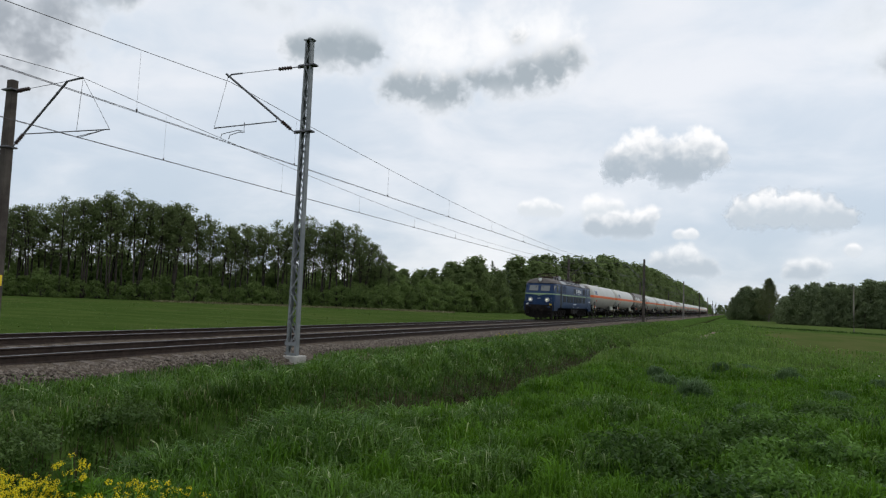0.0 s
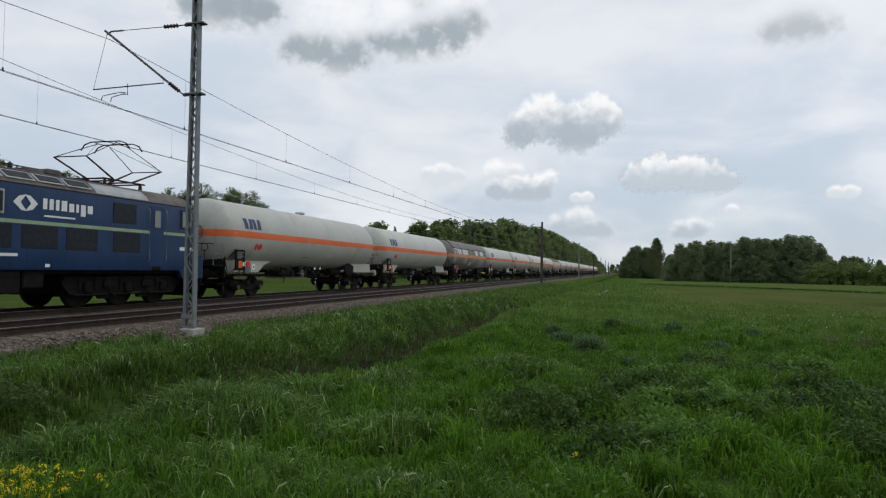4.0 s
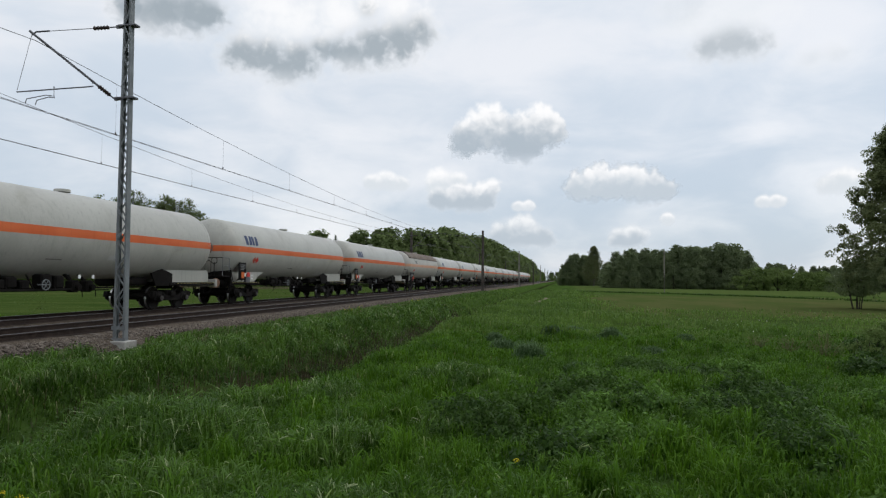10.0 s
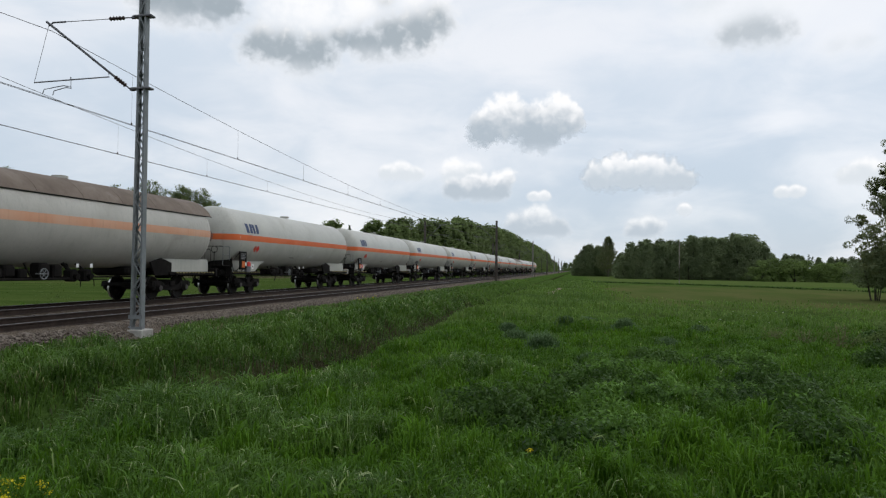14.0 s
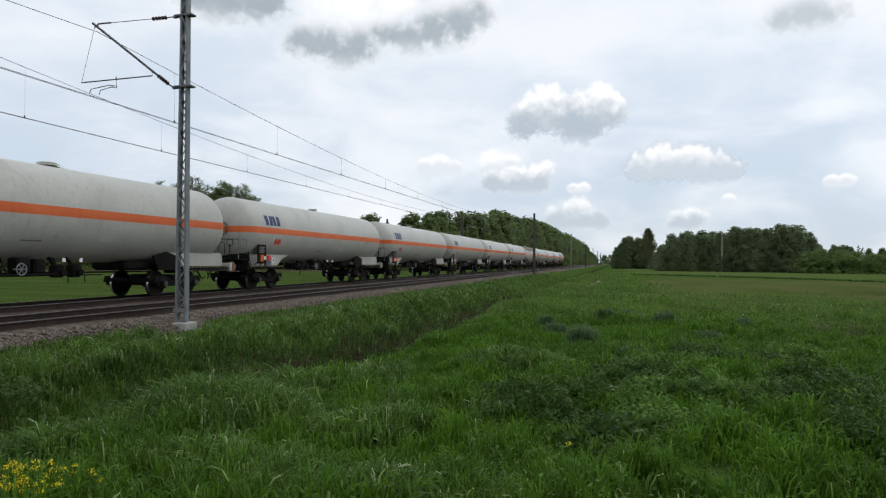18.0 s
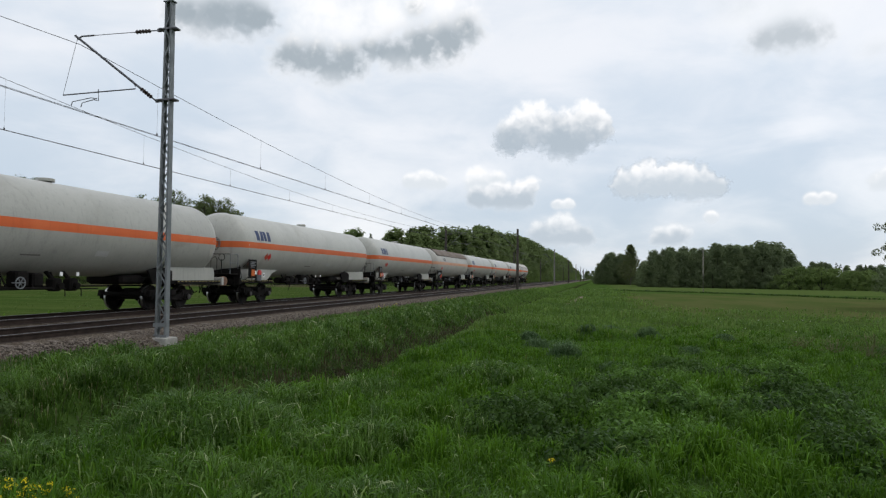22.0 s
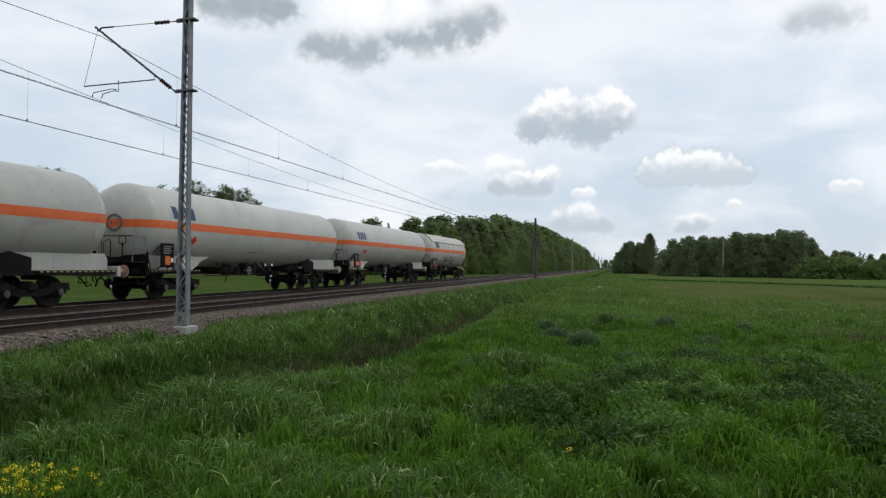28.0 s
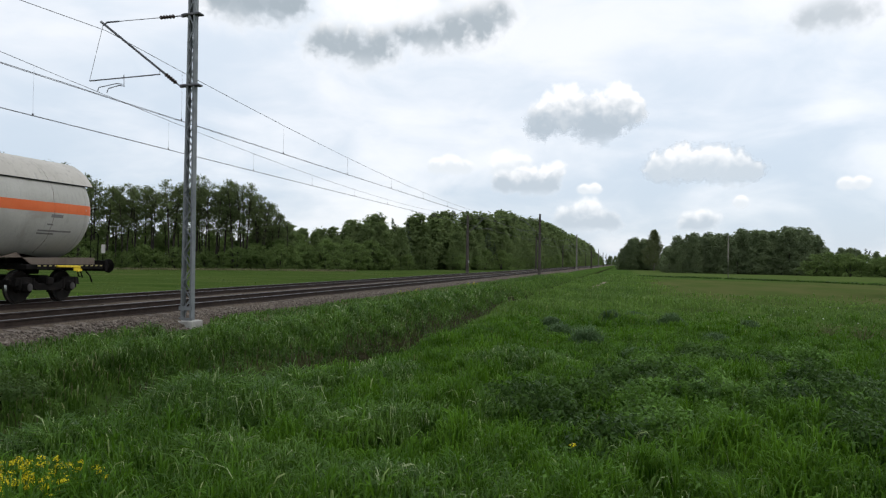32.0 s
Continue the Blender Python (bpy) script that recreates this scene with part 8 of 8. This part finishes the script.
def mass(kind, x, y, height, wide=1.0):
    """A tree too far inside the wood to be told apart: its leaves join the wood's mass."""
    trunk, crown = tree_rng.choice(TREE_SETS[kind])
    H = {"alder": 18.0, "wood": 13.0, "dark": 13.0, "bush": 5.0, "pine": 13.0}[kind]
    k, a = height / H, tree_rng.uniform(0, 6.28)
    v = np.empty(len(crown.vertices) * 3, np.float32)
    crown.vertices.foreach_get("co", v)
    leaf = v.reshape(-1, 4, 3)[::3]
    mid = leaf.mean(1, keepdims=True)
    v = (mid + (leaf - mid) * 1.7).reshape(-1, 3) * np.array([k * wide, k * wide, k])
    c, s = math.cos(a), math.sin(a)
    v = np.stack([v[:, 0] * c - v[:, 1] * s + x, v[:, 0] * s + v[:, 1] * c + y, v[:, 2] + float(ground_z(x, y))], -1)
    MASS.setdefault(kind, []).append(v)


def finish_masses():
    for kind, parts in MASS.items():
        v = np.concatenate(parts)
        f = np.arange(len(v)).reshape(-1, 4)
        mat = {"alder": "leaf_alder", "wood": "leaf_wood", "dark": "leaf_dark", "bush": "leaf_bush", "pine": "leaf_pine"}[kind]
        tagged(new("woodland", np_mesh("woodland", v, [f], mat)), "dense green foliage deeper in the wood", "woodland", kind="stuff")


def plant(kind, x, y, height, wide=1.0):
    name, label, group = TREE_LABELS[kind]
    trunk, crown = tree_rng.choice(TREE_SETS[kind])
    H = {"alder": 18.0, "wood": 13.0, "dark": 13.0, "bush": 5.0, "pine": 13.0, "field": 10.5, "sapling": 5.0}[kind]
    k = height / H
    t = thing(name, label, "bush" if kind == "bush" else "tree", None, group)
    t.matrix_basis = pose(x, y, float(ground_z(x, y)) - 0.1, 0, 0, tree_rng.uniform(0, 360)) @ Matrix.Diagonal((k * wide, k * wide, k, 1))
    for nm, me in (("trunk", trunk), ("crown", crown)):
        o = new(nm, me)
        o.parent = t
    return t


def at_bearing(az, dist):
    return -math.sin(radians(az)) * dist, math.cos(radians(az)) * dist


def woods():
    R = tree_rng.uniform
    # alders across the left field: bearing, distance, height of the top edge
    az = 27.6
    prof = [(27.0, 9.5), (27.8, 12.1), (29.1, 15.8), (30.6, 17.5), (32.4, 18.3), (33.8, 19.3), (35.9, 18.2), (37.6, 17.5), (39.3, 17.8), (40.0, 14.3), (40.6, 16.5), (41.9, 18.1), (43.9, 20.2), (45.2, 21.1), (46.8, 22.2), (49.8, 21.2), (52.3, 20.4), (53.1, 18.6), (54.5, 17.7), (56.0, 17.0), (60, 18.0), (64, 19.0), (90, 19.0)]
    while az < 75:
        h = np.interp(az, [p[0] for p in prof], [p[1] for p in prof])
        for row in range(2):
            x, y = at_bearing(az + R(-0.3, 0.3), 152 + row * 7 + R(-3, 3) + (az - 30) * 0.15)
            plant("alder", x, y, h * R(0.93, 1.11), R(0.85, 1.15))
        x, y = at_bearing(az + R(-0.3, 0.3), 178 + R(-3, 3) + (az - 30) * 0.15)
        mass("wood", x, y, min(11.5, h * 0.55) * R(0.8, 1.1), R(0.9, 1.2))
        x, y = at_bearing(az + R(-0.3, 0.3), 188 + R(-3, 3) + (az - 30) * 0.15)
        mass("wood", x, y, min(9.5, h * 0.46) * R(0.8, 1.05), R(1.1, 1.4))
        az += 0.62
    az = 27.0
    while az < 75:
        x, y = at_bearing(az, 148 + R(-2, 2) + (az - 30) * 0.15)
        plant("bush", x, y, R(3.5, 6.0), R(1.0, 1.5))
        x, y = at_bearing(az, 162 + R(-4, 4) + (az - 30) * 0.15)
        mass("bush", x, y, R(6.0, 9.5), R(0.9, 1.3))
        az += 1.15
    # bushes and young wood right of the alders
    az = 20.0
    while az < 30:
        d = np.interp(az, [20, 24, 30], [158, 150, 148])
        x, y = at_bearing(az, d + R(0, 5))
        plant("bush", x, y, R(4.0, 7.0), R(1.0, 1.3))
        x, y = at_bearing(az, d + R(8, 14))
        plant("wood", x, y, np.interp(az, [20, 22, 24, 27, 30], [11.0, 8.5, 8.0, 9.0, 9.5]) * R(0.9, 1.1), 1.1)
        for k in range(2):
            x, y = at_bearing(az + R(-0.5, 0.5), d + R(16, 26))
            mass("wood", x, y, np.interp(az, [20, 22, 24, 27, 30], [12.5, 10.5, 9.8, 10.2, 10.5]) * R(0.85, 1.05), 1.3)
        az += 0.9
    # the wood that closes in on the line farther out
    edge = [(-56, 150), (-52, 168), (-44, 175), (-38, 205), (-34, 280), (-30, 380), (-27, 520), (-24, 700)]
    tops = [(0.0, 0.3), (1.0, 0.5), (2.35, 1.3), (4.6, 2.45), (6.5, 3.3), (10.2, 4.1), (16, 3.95), (20.4, 3.8), (21.5, 3.3)]
    for (x0, y0), (x1, y1) in zip(edge, edge[1:]):
        ln = math.hypot(x1 - x0, y1 - y0)
        n = int(ln / 3.6)
        for i in range(n):
            t = (i + R(0, 1)) / n
            x, y = x0 + (x1 - x0) * t, y0 + (y1 - y0) * t
            for row in range(3):
                xx, yy = x - row * 5.5 + R(-1.5, 1.5), y + row * 3.0 + R(-2, 2)
                a, d = math.degrees(math.atan2(-xx, yy)), math.hypot(xx, yy)
                top = np.interp(a, [p[0] for p in tops], [p[1] for p in tops])
                h = d * math.tan(radians(top)) + 2.2
                if row == 0 and i % 2:
                    (plant if yy < 330 else mass)("bush", xx + 2.5, yy - 2, R(3.5, 6.5), 1.2)
                kind = "pine" if tree_rng.random() < 0.14 else "wood"
                (plant if row == 0 and yy < 330 else mass)(kind, xx, yy, max(6.0, h * (R(0.42, 0.80) if row == 0 else R(0.74, 1.08))), R(1.0, 1.6))
    # trees across the far field on the right
    clump = [(-0.1, 225, 7.0), (-0.6, 224, 9.0), (-1.1, 228, 10.3), (-1.6, 228, 9.6), (-2.1, 226, 9.0)]
    for a, d, h in clump:
        for k in range(2):
            x, y = at_bearing(a + R(-0.2, 0.2), d + k * 5)
            plant("dark", x, y, h * R(1.0, 1.12), 1.2)
        for k in range(3):
            x, y = at_bearing(a + R(-0.35, 0.35), d + 4 * k)
            mass("dark", x, y, R(4.5, 6.5), 1.3)
    # one open tree with a pale trunk at the clump's end
    x, y = at_bearing(-2.4, 216)
    plant("field", x, y, 12.4, 1.05)
    az = -3.6
    tops = [(-3.6, 1.5), (-4.5, 2.2), (-5.5, 2.5), (-7.2, 2.3), (-8.5, 2.65), (-10.5, 2.6), (-12.2, 3.15), (-13.6, 2.5), (-14.4, 1.45), (-18, 1.2), (-40, 1.2)]
    while az > -42:
        top = np.interp(-az, [-p[0] for p in tops], [p[1] for p in tops])
        d0 = 172 if az > -14.6 else 260
        for row in range(3):
            d = d0 + row * 7 + R(-2, 2)
            x, y = at_bearing(az + R(-0.3, 0.3), d)
            h = d * math.tan(radians(top)) + 2.1
            (plant if row == 0 and az > -22 else mass)("dark" if az > -14.6 or row == 0 else "pine", x, y, h * R(0.88, 1.04), R(1.1, 1.4))
        if az < -14.6:
            for d in (276, 288):
                x, y = at_bearing(az + R(-0.3, 0.3), d)
                mass("dark", x, y, (d * math.tan(radians(top)) + 2.1) * R(0.75, 0.98), 1.2)
        if az < -13.6 and az > -42:
            x, y = at_bearing(az, 166 + R(-2, 2))
            (plant if az > -22 else mass)("bush", x, y, R(4.6, 5.6) if az > -17 else R(3.4, 4.4), 1.5)
        az -= 0.85 if az > -14.6 else 0.7
    az = -3.6
    while az > -16:
        if az > -13.4:
            x, y = at_bearing(az, 169 + R(-1, 2))
            plant("dark", x, y, R(4.0, 5.8), 1.5)
        for d in (180, 186):
            x, y = at_bearing(az + R(-0.4, 0.4), d + R(-2, 2))
            mass("dark", x, y, R(5.0, 7.0), 1.3)
        az -= 1.0
    az = -13.5
    while az > -42:
        x, y = at_bearing(az, 255 + R(-3, 3))
        mass("bush", x, y, R(4.5, 6.5), 1.5)
        az -= 1.1
    # far woods that close the view down the line
    for i in range(150):
        mass("wood" if i % 3 else "pine", R(-120, 330), 900 + R(0, 250), R(11, 16), 1.5)
    # the open tree by the field and its bushes
    plant("field", 23.4, 53.2, 13.6, 1.02)
    for x, y, h, w in ((20.9, 54.0, 4.0, 1.0), (22.6, 52.2, 4.6, 1.05), (25.2, 53.5, 4.8, 1.1)):
        plant("sapling", x, y, h, w)
    for x, y, h, w in ((6.9, 17.1, 0.95, 1.35), (7.6, 17.5, 1.15, 1.3), (7.4, 16.3, 0.9, 1.3), (8.7, 18.2, 1.5, 1.3)):
        plant("bush", x, y, h, w)


woods()
finish_masses()


SHRUBS = ((6.1, 17.6, 0.6, 0.75), (5.75, 19.0, 0.55, 0.5), (5.35, 20.3, 0.5, 0.42))


def dry_shrub(x, y, wide, high, seed):
    t = thing("dry_shrub", "half-bare shrub with dry brown twigs in the meadow", "shrub", pose(x, y, float(ground_z(x, y))) @ Matrix.Diagonal((wide, wide, high, 1)), "dry shrubs")
    rng = random.Random(seed)
    bm = BM()
    cents = []
    for k in range(70):
        a, q = rng.uniform(0, 6.28), rng.uniform(0.1, 0.75)
        e = Vector((math.cos(a) * q, math.sin(a) * q, rng.uniform(0.25, 0.95)))
        tube(bm, [(e.x * 0.2, e.y * 0.2, 0), (e.x * 0.6, e.y * 0.6, e.z * 0.6), e], 0.010, 3, 0.004, caps=False)
        cents.append(tuple(e))
    o = part("brushwood", bm, "dry_grass", t, "dry brown twigs")
    o["kind"] = "stuff"
    o = new("leaves", leaf_cloud("leaves", np.array(cents), np.full(70, 0.12), 8, 0.022, "dry_grass", seed + 1))
    o.parent = t
    # a few taller green shoots rise out of the dry twigs
    cents = np.array([(c[0] * 0.9, c[1] * 0.9, c[2] * 1.5 + 0.1) for c in cents[::4]])
    o = new("shoots", leaf_cloud("shoots", cents, np.full(len(cents), 0.13), 16, 0.026, "nettle", seed + 2))
    o.parent = t
    o["kind"] = "stuff"


for i, (sx, sy, sw, sh) in enumerate(SHRUBS):
    dry_shrub(sx, sy, sw, sh, 31 + 7 * i)
# ---- sleepers, piece by piece ----
SLEEPER = sleeper_mesh()
lay_sleepers(TRACK_NEAR, SLEEPER, -8.0, 110.0, 500.0)
lay_sleepers(TRACK_FAR, SLEEPER, -8.0, 110.0, 500.0)


def motions():
    times = [2.0 * i for i in range(17)]
    for vehicle, at in TRAIN:
        walk(vehicle, [(t, pose(XF, at - travelled(t), 0)) for t in times])
    for shell, rate in CLOUD_SHELLS:
        walk(shell, [(t, pose(0, 0, 0, 0, 0, rate * (32.0 - t) / 28.0)) for t in (0.0, 8.0, 16.0, 24.0, 32.0)])


motions()
